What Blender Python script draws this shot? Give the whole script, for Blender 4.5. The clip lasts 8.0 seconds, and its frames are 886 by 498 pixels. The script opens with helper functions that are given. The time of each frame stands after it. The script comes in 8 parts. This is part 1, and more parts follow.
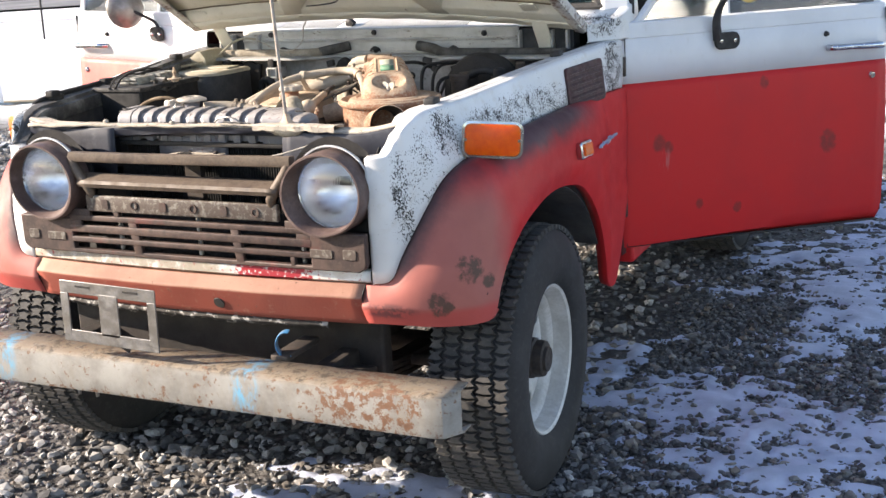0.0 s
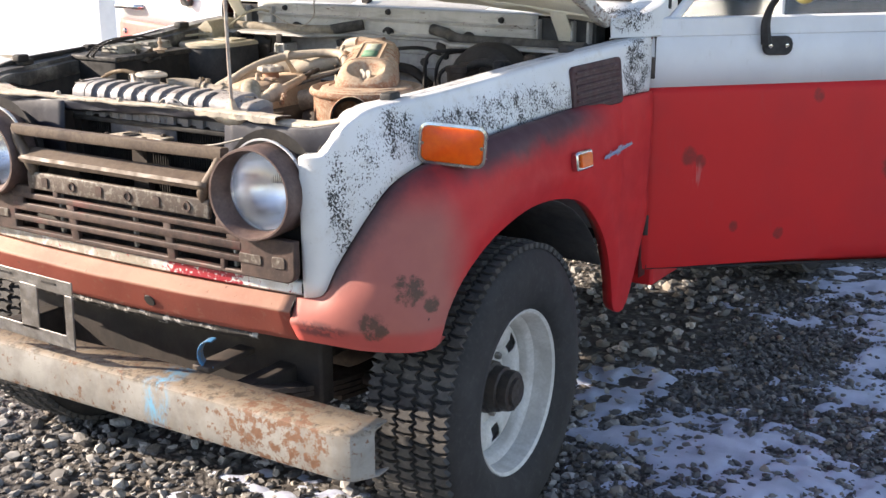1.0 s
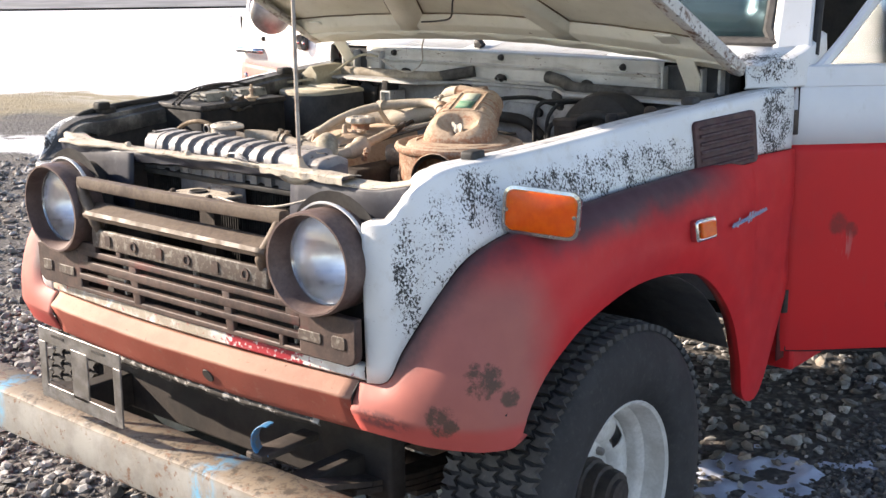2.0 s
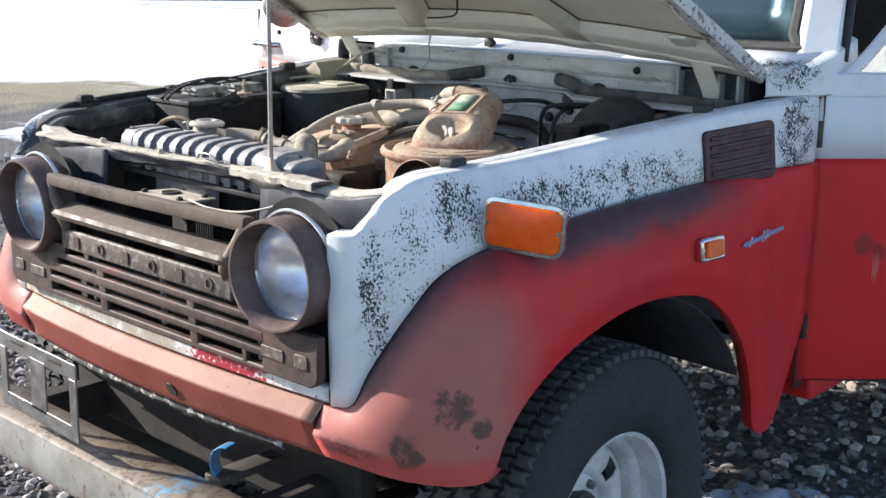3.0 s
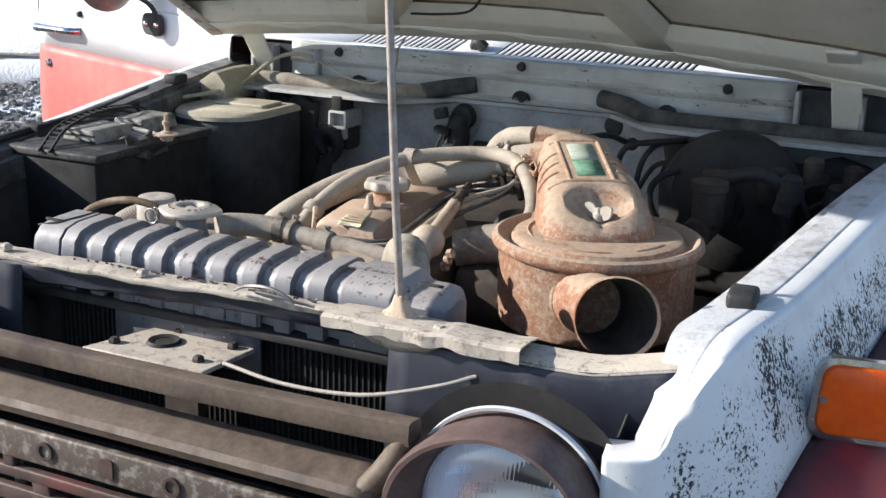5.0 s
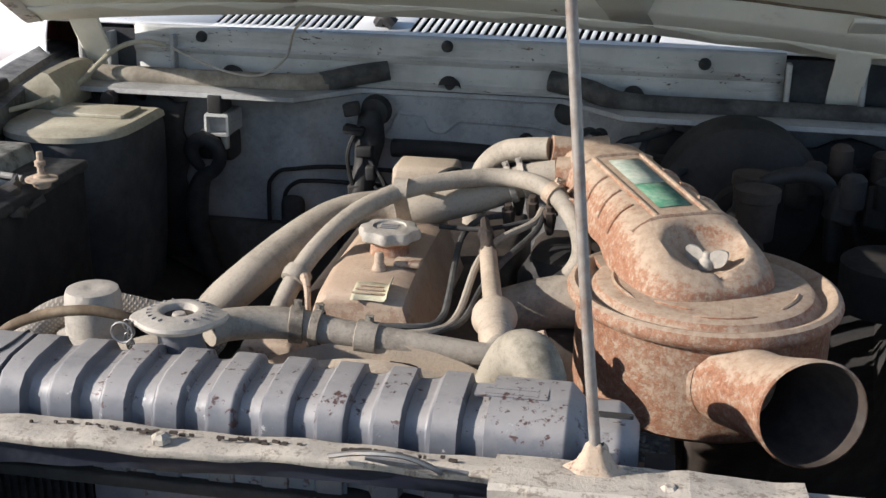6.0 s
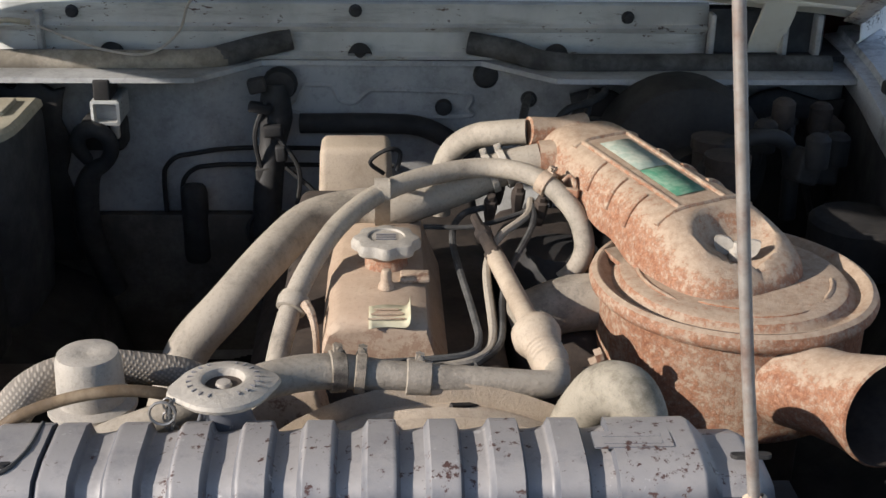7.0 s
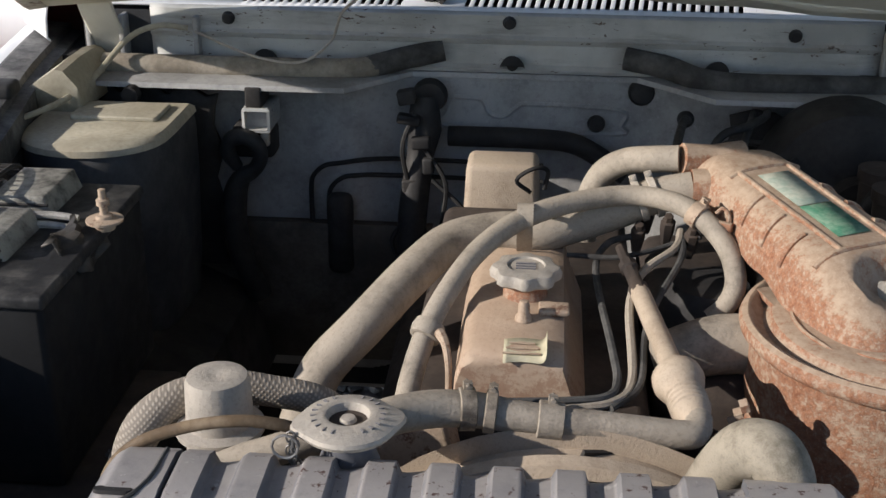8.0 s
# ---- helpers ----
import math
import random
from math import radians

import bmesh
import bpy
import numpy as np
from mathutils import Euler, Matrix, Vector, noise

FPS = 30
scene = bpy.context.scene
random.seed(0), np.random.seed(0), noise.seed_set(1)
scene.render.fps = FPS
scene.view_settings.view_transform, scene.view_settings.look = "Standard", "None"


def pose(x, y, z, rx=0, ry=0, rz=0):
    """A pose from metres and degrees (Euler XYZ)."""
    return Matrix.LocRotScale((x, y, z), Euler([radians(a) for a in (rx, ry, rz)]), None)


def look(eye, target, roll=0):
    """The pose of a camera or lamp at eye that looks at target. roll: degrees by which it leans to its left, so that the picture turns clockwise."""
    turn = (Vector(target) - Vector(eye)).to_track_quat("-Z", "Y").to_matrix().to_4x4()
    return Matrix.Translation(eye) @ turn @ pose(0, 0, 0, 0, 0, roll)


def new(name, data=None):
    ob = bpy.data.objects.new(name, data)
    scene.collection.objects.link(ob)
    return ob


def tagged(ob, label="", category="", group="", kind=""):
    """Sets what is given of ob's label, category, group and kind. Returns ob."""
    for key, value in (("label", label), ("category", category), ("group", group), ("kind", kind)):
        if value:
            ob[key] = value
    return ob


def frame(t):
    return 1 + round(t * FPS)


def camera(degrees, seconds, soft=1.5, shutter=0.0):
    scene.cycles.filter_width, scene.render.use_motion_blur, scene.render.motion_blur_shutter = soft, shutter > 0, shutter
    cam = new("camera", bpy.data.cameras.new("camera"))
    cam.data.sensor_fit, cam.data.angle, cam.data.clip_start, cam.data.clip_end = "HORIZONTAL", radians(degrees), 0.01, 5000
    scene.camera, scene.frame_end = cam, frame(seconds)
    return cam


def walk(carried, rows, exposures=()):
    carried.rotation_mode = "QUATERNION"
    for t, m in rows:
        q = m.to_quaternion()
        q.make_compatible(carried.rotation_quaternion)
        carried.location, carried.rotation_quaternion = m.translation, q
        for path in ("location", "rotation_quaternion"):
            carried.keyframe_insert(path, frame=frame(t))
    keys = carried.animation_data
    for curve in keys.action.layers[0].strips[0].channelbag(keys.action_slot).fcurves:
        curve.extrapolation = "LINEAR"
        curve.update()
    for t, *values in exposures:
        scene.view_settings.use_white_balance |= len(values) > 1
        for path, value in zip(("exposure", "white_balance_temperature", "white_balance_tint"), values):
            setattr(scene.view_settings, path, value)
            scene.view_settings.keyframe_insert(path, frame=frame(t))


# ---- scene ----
cam = camera(40.3, 8.0)
PATH = [
    (0, (1.905, -2.478, 1.51), (1.074, -0.729, 1.01), -3.0),
    (0.2, (1.984, -2.366, 1.498), (1.031, -0.682, 0.991), -2.6),
    (0.5, (2.082, -2.187, 1.511), (1.083, -0.546, 0.955), -1.6),
    (0.7, (2.097, -2.096, 1.503), (1.061, -0.477, 0.948), -1.5),
    (1, (2.125, -1.954, 1.508), (1.097, -0.325, 0.97), -0.1),
    (1.2, (2.071, -1.83, 1.494), (1.071, -0.174, 0.985), 0.7),
    (1.3, (2.046, -1.784, 1.497), (1.04, -0.141, 0.96), -0.3),
    (1.5, (2.012, -1.698, 1.489), (0.97, -0.072, 0.969), -0.9),
    (1.7, (2.042, -1.643, 1.49), (0.889, -0.084, 1.001), -1.4),
    (2.8, (2.075, -1.353, 1.49), (0.732, 0.049, 1.012), 0.3),
    (3, (2.046, -1.33, 1.478), (0.719, 0.089, 1.002), 0.4),
    (3.2, (2.011, -1.324, 1.47), (0.734, 0.141, 0.998), 1.0),
    (3.5, (1.782, -1.308, 1.47), (0.6, 0.237, 1.006), 1.1),
    (4, (1.499, -1.254, 1.504), (0.492, 0.396, 0.988), 1.0),
    (4.2, (1.401, -1.216, 1.479), (0.406, 0.453, 1.004), 0.3),
    (4.5, (1.174, -1.122, 1.504), (0.218, 0.576, 1.055), -0.5),
    (4.7, (1.04, -1.07, 1.508), (0.107, 0.626, 1.005), 1.1),
    (5.8, (0.376, -0.813, 1.542), (-0.051, 1.04, 0.922), -0.2),
    (6, (0.282, -0.727, 1.538), (-0.033, 1.135, 0.879), 1.1),
    (6.3, (0.147, -0.682, 1.552), (0.029, 1.17, 0.805), 0.4),
    (6.5, (0.066, -0.65, 1.561), (0.111, 1.204, 0.811), 0.6),
    (7, (0.003, -0.6, 1.589), (0.102, 1.234, 0.799), 1.0),
    (7.3, (0.023, -0.609, 1.625), (0.085, 1.21, 0.794), 0.3),
    (7.5, (0.032, -0.567, 1.611), (0.085, 1.26, 0.797), 0.6),
    (8, (0.016, -0.55, 1.605), (-0.139, 1.276, 0.803), 0.4),
]
EXPOSURES = ((0.0, 1.44, 7250, 16), (1.7, 1.45, 7450, 18), (2.8, 1.20, 6400, 12), (4.0, 0.94, 6150, 12), (4.7, 0.86, 6250, 12), (5.8, 0.56, 6300, 13),
             (6.5, 0.41, 6350, 13), (7.5, 0.24, 6400, 14), (8.0, 0.12, 6400, 14))
walk(cam, [(t, look(eye, target, roll)) for t, eye, target, roll in PATH], EXPOSURES)

# ---- world, sun, exposure ----
SUN_WAY = Vector((1.8, 0.68, -0.87)).normalized()
world = bpy.data.worlds.new("sky_world")
scene.world = world
world.use_nodes = True
wn = world.node_tree
sky = wn.nodes.new("ShaderNodeTexSky")
sky.sky_type = "NISHITA"
sky.sun_disc = False
sky.sun_elevation = math.asin(-SUN_WAY.z)
sky.sun_rotation = math.atan2(-SUN_WAY.x, -SUN_WAY.y)
sky.altitude = 1200
wn.links.new(sky.outputs[0], wn.nodes["Background"].inputs[0])
wn.nodes["Background"].inputs[1].default_value = 0.13
sun_data = bpy.data.lights.new("sun", "SUN")
sun_data.energy, sun_data.angle, sun_data.color = 5.0, radians(0.5), (1.0, 0.94, 0.84)
sun = new("sun", sun_data)
sun.matrix_world = look((0, 0, 12), Vector((0, 0, 12)) + SUN_WAY)


# ---- materials ----
class Mat:
    """A small builder for node materials in object coordinates."""

    def __init__(self, name, rough=0.6, metal=0.0, spec=0.5):
        self.m = bpy.data.materials.new(name)
        self.m.use_nodes = True
        self.t = self.m.node_tree
        self.b = self.t.nodes["Principled BSDF"]
        self.b.inputs["Roughness"].default_value = rough
        self.b.inputs["Metallic"].default_value = metal
        self.b.inputs["Specular IOR Level"].default_value = spec
        self.co = self.t.nodes.new("ShaderNodeTexCoord").outputs["Object"]
        self.sep = None

    def node(self, kind, **inputs):
        n = self.t.nodes.new(kind)
        for k, v in inputs.items():
            self.put(n.inputs[k.replace("_", " ")], v)
        return n

    def put(self, socket, v):
        if isinstance(v, bpy.types.NodeSocket):
            self.t.links.new(v, socket)
        elif isinstance(v, tuple) and len(v) == 3 and socket.type == "RGBA":
            socket.default_value = (*v, 1)
        else:
            socket.default_value = v

    def axis(self, i):
        if not self.sep:
            self.sep = self.node("ShaderNodeSeparateXYZ", Vector=self.co)
        return self.sep.outputs[i]

    def noise(self, scale, detail=4, rough=0.6, stretch=None, warp=0.0):
        co = self.co
        if stretch:
            co = self.node("ShaderNodeMapping", Vector=co, Scale=Vector(stretch)).outputs[0]
        return self.node("ShaderNodeTexNoise", Vector=co, Scale=scale, Detail=detail, Roughness=rough, Distortion=warp).outputs["Fac"]

    def cells(self, scale):
        return self.node("ShaderNodeTexVoronoi", Vector=self.co, Scale=scale)

    def step(self, v, lo, hi, a=0.0, b=1.0):
        n = self.t.nodes.new("ShaderNodeMapRange")
        n.interpolation_type = "SMOOTHSTEP"
        for s, x in zip(n.inputs[:5], (v, lo, hi, a, b)):
            self.put(s, x)
        return n.outputs[0]

    def calc(self, op, a, b=0.0, c=0.0):
        n = self.t.nodes.new("ShaderNodeMath")
        n.operation = op
        for s, x in zip(n.inputs, (a, b, c)):
            self.put(s, x)
        return n.outputs[0]

    def mul(self, *v):
        out = v[0]
        for x in v[1:]:
            out = self.calc("MULTIPLY", out, x)
        return out

    def add(self, a, b):
        return self.calc("ADD", a, b)

    def mix(self, f, a, b):
        n = self.t.nodes.new("ShaderNodeMix")
        n.data_type = "RGBA"
        for s, x in zip((n.inputs[0], n.inputs[6], n.inputs[7]), (f, a, b)):
            self.put(s, x)
        return n.outputs[2]

    def blob(self, x, y, z, rx, ry, rz):
        """1 inside an ellipsoid of the object's space, falling to 0 at its edge."""
        sq = 0.0
        for i, (c, r) in enumerate(((x, rx), (y, ry), (z, rz))):
            d = self.calc("DIVIDE", self.calc("SUBTRACT", self.axis(i), c), r)
            sq = self.add(self.mul(d, d), sq)
        return self.step(sq, 1.0, 0.1)

    def colour(self, c):
        self.put(self.b.inputs["Base Color"], c)
        return self

    def rough(self, r):
        self.put(self.b.inputs["Roughness"], r)
        return self

    def bump(self, h, strength=0.3, distance=0.002):
        n = self.node("ShaderNodeBump", Height=h, Strength=strength, Distance=distance)
        self.t.links.new(n.outputs[0], self.b.inputs["Normal"])
        return self


def simple(name, a, b, scale=12, rough=0.6, metal=0.0, grain=150, bump=0.15, dist=0.001, lo=0.35, hi=0.65):
    """Two tones mixed at two scales, with a fine grain."""
    m = Mat(name, rough, metal)
    f = m.step(m.noise(scale, 6, 0.65), lo, hi)
    c = m.mix(f, a, b)
    g = m.noise(grain, 3)
    c = m.mix(m.step(g, 0.35, 0.75, 0, 0.35), c, tuple(x * 0.55 for x in a))
    m.colour(c).bump(g, bump, dist)
    m.rough(m.step(m.noise(scale * 2.3, 3), 0.3, 0.7, max(rough - 0.12, 0.02), min(rough + 0.12, 1)))
    return m.m


def dusty(name, a, dust, amount=0.5, rough=0.75, metal=0.0, scale=14, rust=None):
    """An engine part under a film of pale dust, with rust showing through if given."""
    m = Mat(name, rough, metal)
    n = m.noise(scale, 7, 0.7)
    c = m.mix(m.step(n, 0.62 - amount * 0.5, 0.9 - amount * 0.5), a, dust)
    fine = m.noise(scale * 19, 4, 0.7)
    c = m.mix(m.step(fine, 0.48, 0.72, 0, 0.28), c, tuple(x * 0.45 for x in a))
    c = m.mix(m.step(m.noise(scale * 26, 4, 0.7), 0.56, 0.72, 0, 0.35), c, tuple(min(1.0, x * 1.25) for x in dust))
    if rust:
        c = m.mix(m.step(m.add(m.mul(m.noise(scale * 3.6, 8, 0.75), 0.8), m.mul(fine, 0.2)), 0.52, 0.6), c, rust)
    m.colour(c).bump(m.add(fine, n), 0.5, 0.0016)
    return m.m


BLACK_CHIP, RUST = (0.040, 0.041, 0.042), (0.13, 0.055, 0.028)


def white_paint_mat():
    m = Mat("chipped_white_paint", 0.42)
    big = m.noise(3.2, 4)
    base = m.mix(m.step(big, 0.35, 0.7), (0.74, 0.75, 0.75), (0.62, 0.63, 0.63))
    base = m.mix(m.step(m.noise(26, 5, 0.7), 0.52, 0.72, 0, 0.35), base, (0.50, 0.45, 0.38))
    mask = m.blob(0.606, 0.036, 0.915, 0.032, 0.045, 0.16)
    for spec in ((0.650, 0.19, 1.035, 0.06, 0.085, 0.105), (0.70, 0.40, 1.035, 0.12, 0.22, 0.060), (0.79, 1.17, 1.09, 0.08, 0.11, 0.14),
                 (0.72, 1.22, 1.22, 0.14, 0.10, 0.06), (0.620, 0.036, 0.83, 0.025, 0.04, 0.09), (-0.6, 0.12, 0.98, 0.1, 0.2, 0.2)):
        mask = m.calc("MAXIMUM", mask, m.blob(*spec))
    mask = m.calc("MAXIMUM", mask, m.mul(m.blob(0.64, 0.10, 0.97, 0.07, 0.12, 0.15), 0.62))
    chips = m.add(m.mul(m.noise(235, 5, 0.66, stretch=(1, 1, 0.75)), 0.72), m.mul(m.noise(30, 3), 0.34))
    mask = m.calc("MAXIMUM", mask, m.mul(m.blob(0.72, 0.62, 1.045, 0.12, 0.42, 0.075), 0.86))
    level = m.calc("SUBTRACT", 0.695, m.mul(mask, 0.168))
    f = m.step(m.calc("SUBTRACT", chips, level), 0.0, 0.02)
    edge = m.step(m.calc("SUBTRACT", chips, level), -0.025, 0.0, 0, 0.5)
    c = m.mix(edge, base, (0.36, 0.33, 0.30))
    c = m.mix(f, c, m.mix(m.step(m.noise(40, 3), 0.5, 0.7), BLACK_CHIP, (0.06, 0.045, 0.035)))
    m.colour(c).rough(m.add(0.4, m.mul(f, 0.4))).bump(m.calc("SUBTRACT", m.mul(m.noise(200, 3), 0.1), f), 0.5, 0.0006)
    return m.m


def door_white_mat():
    m = Mat("plain_white_paint", 0.38)
    base = m.mix(m.step(m.noise(2.5, 5), 0.35, 0.7), (0.74, 0.75, 0.76), (0.64, 0.65, 0.66))
    base = m.mix(m.step(m.noise(33, 5, 0.7, stretch=(1, 1, 0.4)), 0.6, 0.8, 0, 0.5), base, (0.42, 0.38, 0.32))
    m.colour(base).bump(m.noise(90, 3), 0.08, 0.0006)
    return m.m


def red_paint_mat():
    m = Mat("sun_faded_red_paint", 0.5, 0.0, 0.22)
    red = m.mix(m.step(m.noise(4, 5), 0.35, 0.7), (0.57, 0.020, 0.022), (0.47, 0.022, 0.026))
    red = m.mix(m.step(m.noise(45, 4, 0.7, stretch=(1, 1, 0.35)), 0.5, 0.85, 0, 0.3), red, (0.40, 0.06, 0.06))
    # faded nose of the fenders
    ax = m.calc("ABSOLUTE", m.axis(0))
    fade = m.mul(m.step(m.axis(1), 0.34, 0.12), m.step(m.axis(2), 1.0, 0.86))
    fade = m.mul(fade, m.step(m.add(m.axis(1), m.mul(m.noise(9, 4), 0.12)), 0.36, 0.2))
    fade = m.mul(fade, m.step(m.axis(2), 0.630, 0.655, 0.6, 1.0))
    red = m.mix(m.mul(fade, 0.9), red, m.mix(m.noise(14, 5), (0.40, 0.150, 0.118), (0.28, 0.108, 0.094)))
    # bare dark band along the top of the flare
    top = m.add(m.axis(2), m.mul(m.axis(1), -0.04))
    band = m.step(m.add(top, m.mul(m.noise(7, 5), 0.10)), 0.945, 1.02)
    side = m.step(m.axis(1), 1.02, 0.75)
    dark = m.mul(band, side, m.step(ax, 0.60, 0.66))
    off = m.calc("SUBTRACT", ax, m.add(m.mul(m.axis(2), 0.41), 0.292))
    front = m.step(m.add(off, m.mul(m.calc("SUBTRACT", m.noise(13, 6, 0.7), 0.5), 0.055)), 0.078, 0.004)
    front = m.mul(front, m.step(m.axis(2), 0.69, 0.76), m.step(m.axis(1), 0.42, 0.25))
    rim = m.mul(m.blob(0.58, -0.01, 0.640, 0.09, 0.06, 0.026), m.step(m.noise(34, 6, 0.75), 0.42, 0.56, 0, 0.75))
    dark = m.calc("MAXIMUM", dark, m.calc("MAXIMUM", front, rim))
    red = m.mix(m.mul(dark, 0.93), red, m.mix(m.noise(20, 4), (0.028, 0.024, 0.03), (0.07, 0.055, 0.06)))
    # worn-through spots
    spots = 0.0
    for x, y, z, r in ((0.765, 0.07, 0.735, 0.055), (0.70, 0.03, 0.66, 0.05), (0.79, 0.11, 0.70, 0.03)):
        spots = m.calc("MAXIMUM", m.blob(x, y, z, r, r, r), spots)
    spots = m.mul(m.step(m.add(spots, m.mul(m.calc("SUBTRACT", m.noise(30, 7, 0.75), 0.5), 3.2)), 0.55, 1.15), m.step(spots, 0.0, 0.3))
    specks = m.step(m.add(m.noise(70, 5, 0.7), m.mul(m.noise(6, 3), 0.4)), 0.93, 0.99)
    red = m.mix(m.calc("MAXIMUM", spots, specks), red, m.mix(m.noise(60, 3), (0.05, 0.04, 0.035), (0.14, 0.07, 0.05)))
    m.colour(red).rough(m.step(m.noise(8, 4), 0.3, 0.7, 0.45, 0.68)).bump(m.noise(160, 3), 0.08, 0.0006)
    return m.m


def door_red_mat():
    m = Mat("door_red_paint", 0.5, 0.0, 0.22)
    red = m.mix(m.step(m.noise(2.2, 5), 0.35, 0.7), (0.60, 0.022, 0.022), (0.51, 0.024, 0.026))
    red = m.mix(m.step(m.noise(36, 4, 0.7, stretch=(1, 1, 0.3)), 0.55, 0.85, 0, 0.25), red, (0.40, 0.07, 0.07))
    spots = 0.0
    for y, z, r in ((0.115, 0.82, 0.036), (0.15, 0.805, 0.026), (0.27, 0.60, 0.022), (0.42, 0.57, 0.024), (0.52, 0.985, 0.026), (0.78, 0.76, 0.05)):
        spots = m.calc("MAXIMUM", m.blob(0, y, z, 0.2, r, r * 1.2), spots)
    spots = m.step(m.add(spots, m.mul(m.calc("SUBTRACT", m.noise(60, 6, 0.75), 0.5), 1.8)), 0.35, 1.15)
    red = m.mix(m.mul(spots, 0.62), red, (0.055, 0.035, 0.028))
    runs = m.mul(m.blob(0, 0.135, 0.765, 0.2, 0.03, 0.05), m.step(m.noise(70, 3, stretch=(1, 1, 0.12)), 0.5, 0.6))
    red = m.mix(m.mul(runs, 0.35), red, (0.50, 0.27, 0.24))
    m.colour(red).bump(m.noise(120, 3), 0.06, 0.0006)
    return m.m


def apron_mat():
    m = Mat("faded_orange_red_paint", 0.65, 0.0, 0.25)
    c = m.mix(m.step(m.noise(6, 5), 0.35, 0.7), (0.36, 0.200, 0.142), (0.29, 0.140, 0.100))
    low = m.step(m.add(m.axis(2), m.mul(m.noise(20, 3), 0.004)), 0.674, 0.668)
    c = m.mix(m.mul(low, 0.9), c, m.mix(m.noise(11, 5), (0.30, 0.055, 0.036), (0.24, 0.066, 0.048)))
    c = m.mix(m.step(m.noise(45, 6, 0.7), 0.56, 0.74, 0, 0.7), c, (0.36, 0.20, 0.14))
    c = m.mix(m.step(m.add(m.noise(90, 5, 0.7), m.mul(m.noise(9, 3), 0.3)), 0.80, 0.86), c, (0.11, 0.06, 0.04))
    m.colour(c).bump(m.add(m.noise(140, 4), m.mul(m.noise(48, 4, 0.6, stretch=(1, 1, 0.4)), 0.8)), 0.35, 0.002)
    return m.m


def strip_mat():
    m = Mat("chipped_white_over_red", 0.45)
    c = m.mix(m.step(m.noise(18, 5), 0.4, 0.7), (0.74, 0.74, 0.72), (0.56, 0.52, 0.47))
    c = m.mix(m.mul(m.step(m.axis(0), 0.20, 0.08), m.step(m.noise(24, 6, 0.7), 0.30, 0.55)), c, m.mix(m.noise(60, 4), (0.40, 0.33, 0.25), (0.27, 0.25, 0.21)))
    worn = m.mul(m.step(m.axis(0), 0.12, 0.19), m.step(m.axis(0), 0.42, 0.33))
    n = m.noise(75, 6, 0.7)
    c = m.mix(m.step(m.add(n, m.mul(worn, 0.2)), 0.60, 0.64), c, (0.34, 0.018, 0.03))
    c = m.mix(m.step(m.noise(60, 6, 0.7), 0.66, 0.7), c, (0.12, 0.07, 0.045))
    m.colour(c).bump(n, 0.2, 0.0008)
    return m.m


def bumper_mat():
    m = Mat("weathered_bumper_paint", 0.6)
    c = m.mix(m.step(m.noise(7, 6, 0.7), 0.35, 0.68), (0.31, 0.30, 0.275), (0.19, 0.178, 0.16))
    up = m.step(m.axis(2), 0.497, 0.512)
    c = m.mix(m.mul(up, m.step(m.noise(24, 6, 0.7), 0.24, 0.48)), c, m.mix(m.noise(60, 4), (0.17, 0.13, 0.09), (0.27, 0.215, 0.15)))
    c = m.mix(m.mul(up, m.step(m.noise(42, 6, 0.75), 0.50, 0.60, 0, 0.85)), c, (0.060, 0.046, 0.034))
    n = m.noise(38, 7, 0.75)
    rusty = m.add(m.blob(0.60, -0.18, 0.47, 0.20, 0.2, 0.09), m.mul(m.step(m.axis(2), 0.44, 0.41), 0.55))
    c = m.mix(m.step(m.noise(30, 6, 0.7, stretch=(1, 1, 0.25)), 0.48, 0.7, 0, 0.55), c, (0.25, 0.22, 0.18))
    c = m.mix(m.step(m.add(n, m.mul(rusty, 0.11)), 0.575, 0.64), c, m.mix(m.noise(70, 3), (0.10, 0.05, 0.03), (0.22, 0.11, 0.06)))
    for x, r in ((-0.50, 0.05), (0.27, 0.05)):
        f = m.mul(m.blob(x, -0.2, 0.47, r, 0.3, 0.09), m.step(m.noise(32, 5, 0.7, stretch=(1, 1, 0.4)), 0.4, 0.6))
        c = m.mix(m.mul(f, 0.85), c, (0.10, 0.36, 0.56))
    m.colour(c).bump(m.add(n, m.noise(140, 3)), 0.3, 0.0015)
    return m.m


def grille_mat():
    m = Mat("rusty_brown_grille", 0.62, 0.1)
    n = m.noise(22, 7, 0.72)
    c = m.mix(m.step(n, 0.36, 0.64), (0.038, 0.023, 0.020), (0.082, 0.050, 0.040))
    c = m.mix(m.step(m.noise(9, 4), 0.56, 0.74), c, (0.11, 0.035, 0.03))
    c = m.mix(m.step(m.noise(120, 4, 0.7), 0.55, 0.75, 0, 0.45), c, (0.16, 0.125, 0.10))
    m.colour(c).bump(m.add(n, m.noise(160, 3)), 0.35, 0.001)
    return m.m


def tyre_mat(name, a, b, dust):
    m = Mat(name, 0.8)
    c = m.mix(m.step(m.noise(14, 5), 0.35, 0.7), a, b)
    c = m.mix(m.step(m.noise(80, 5, 0.7), 0.5, 0.8, 0, dust), c, (0.12, 0.112, 0.10))
    m.colour(c).bump(m.noise(220, 3), 0.2, 0.001)
    return m.m


def glass_mat(name, tint, rough=0.0, ior=1.45):
    m = Mat(name, rough)
    m.b.inputs["Transmission Weight"].default_value = 1.0
    m.b.inputs["IOR"].default_value = ior
    return m.colour(tint)


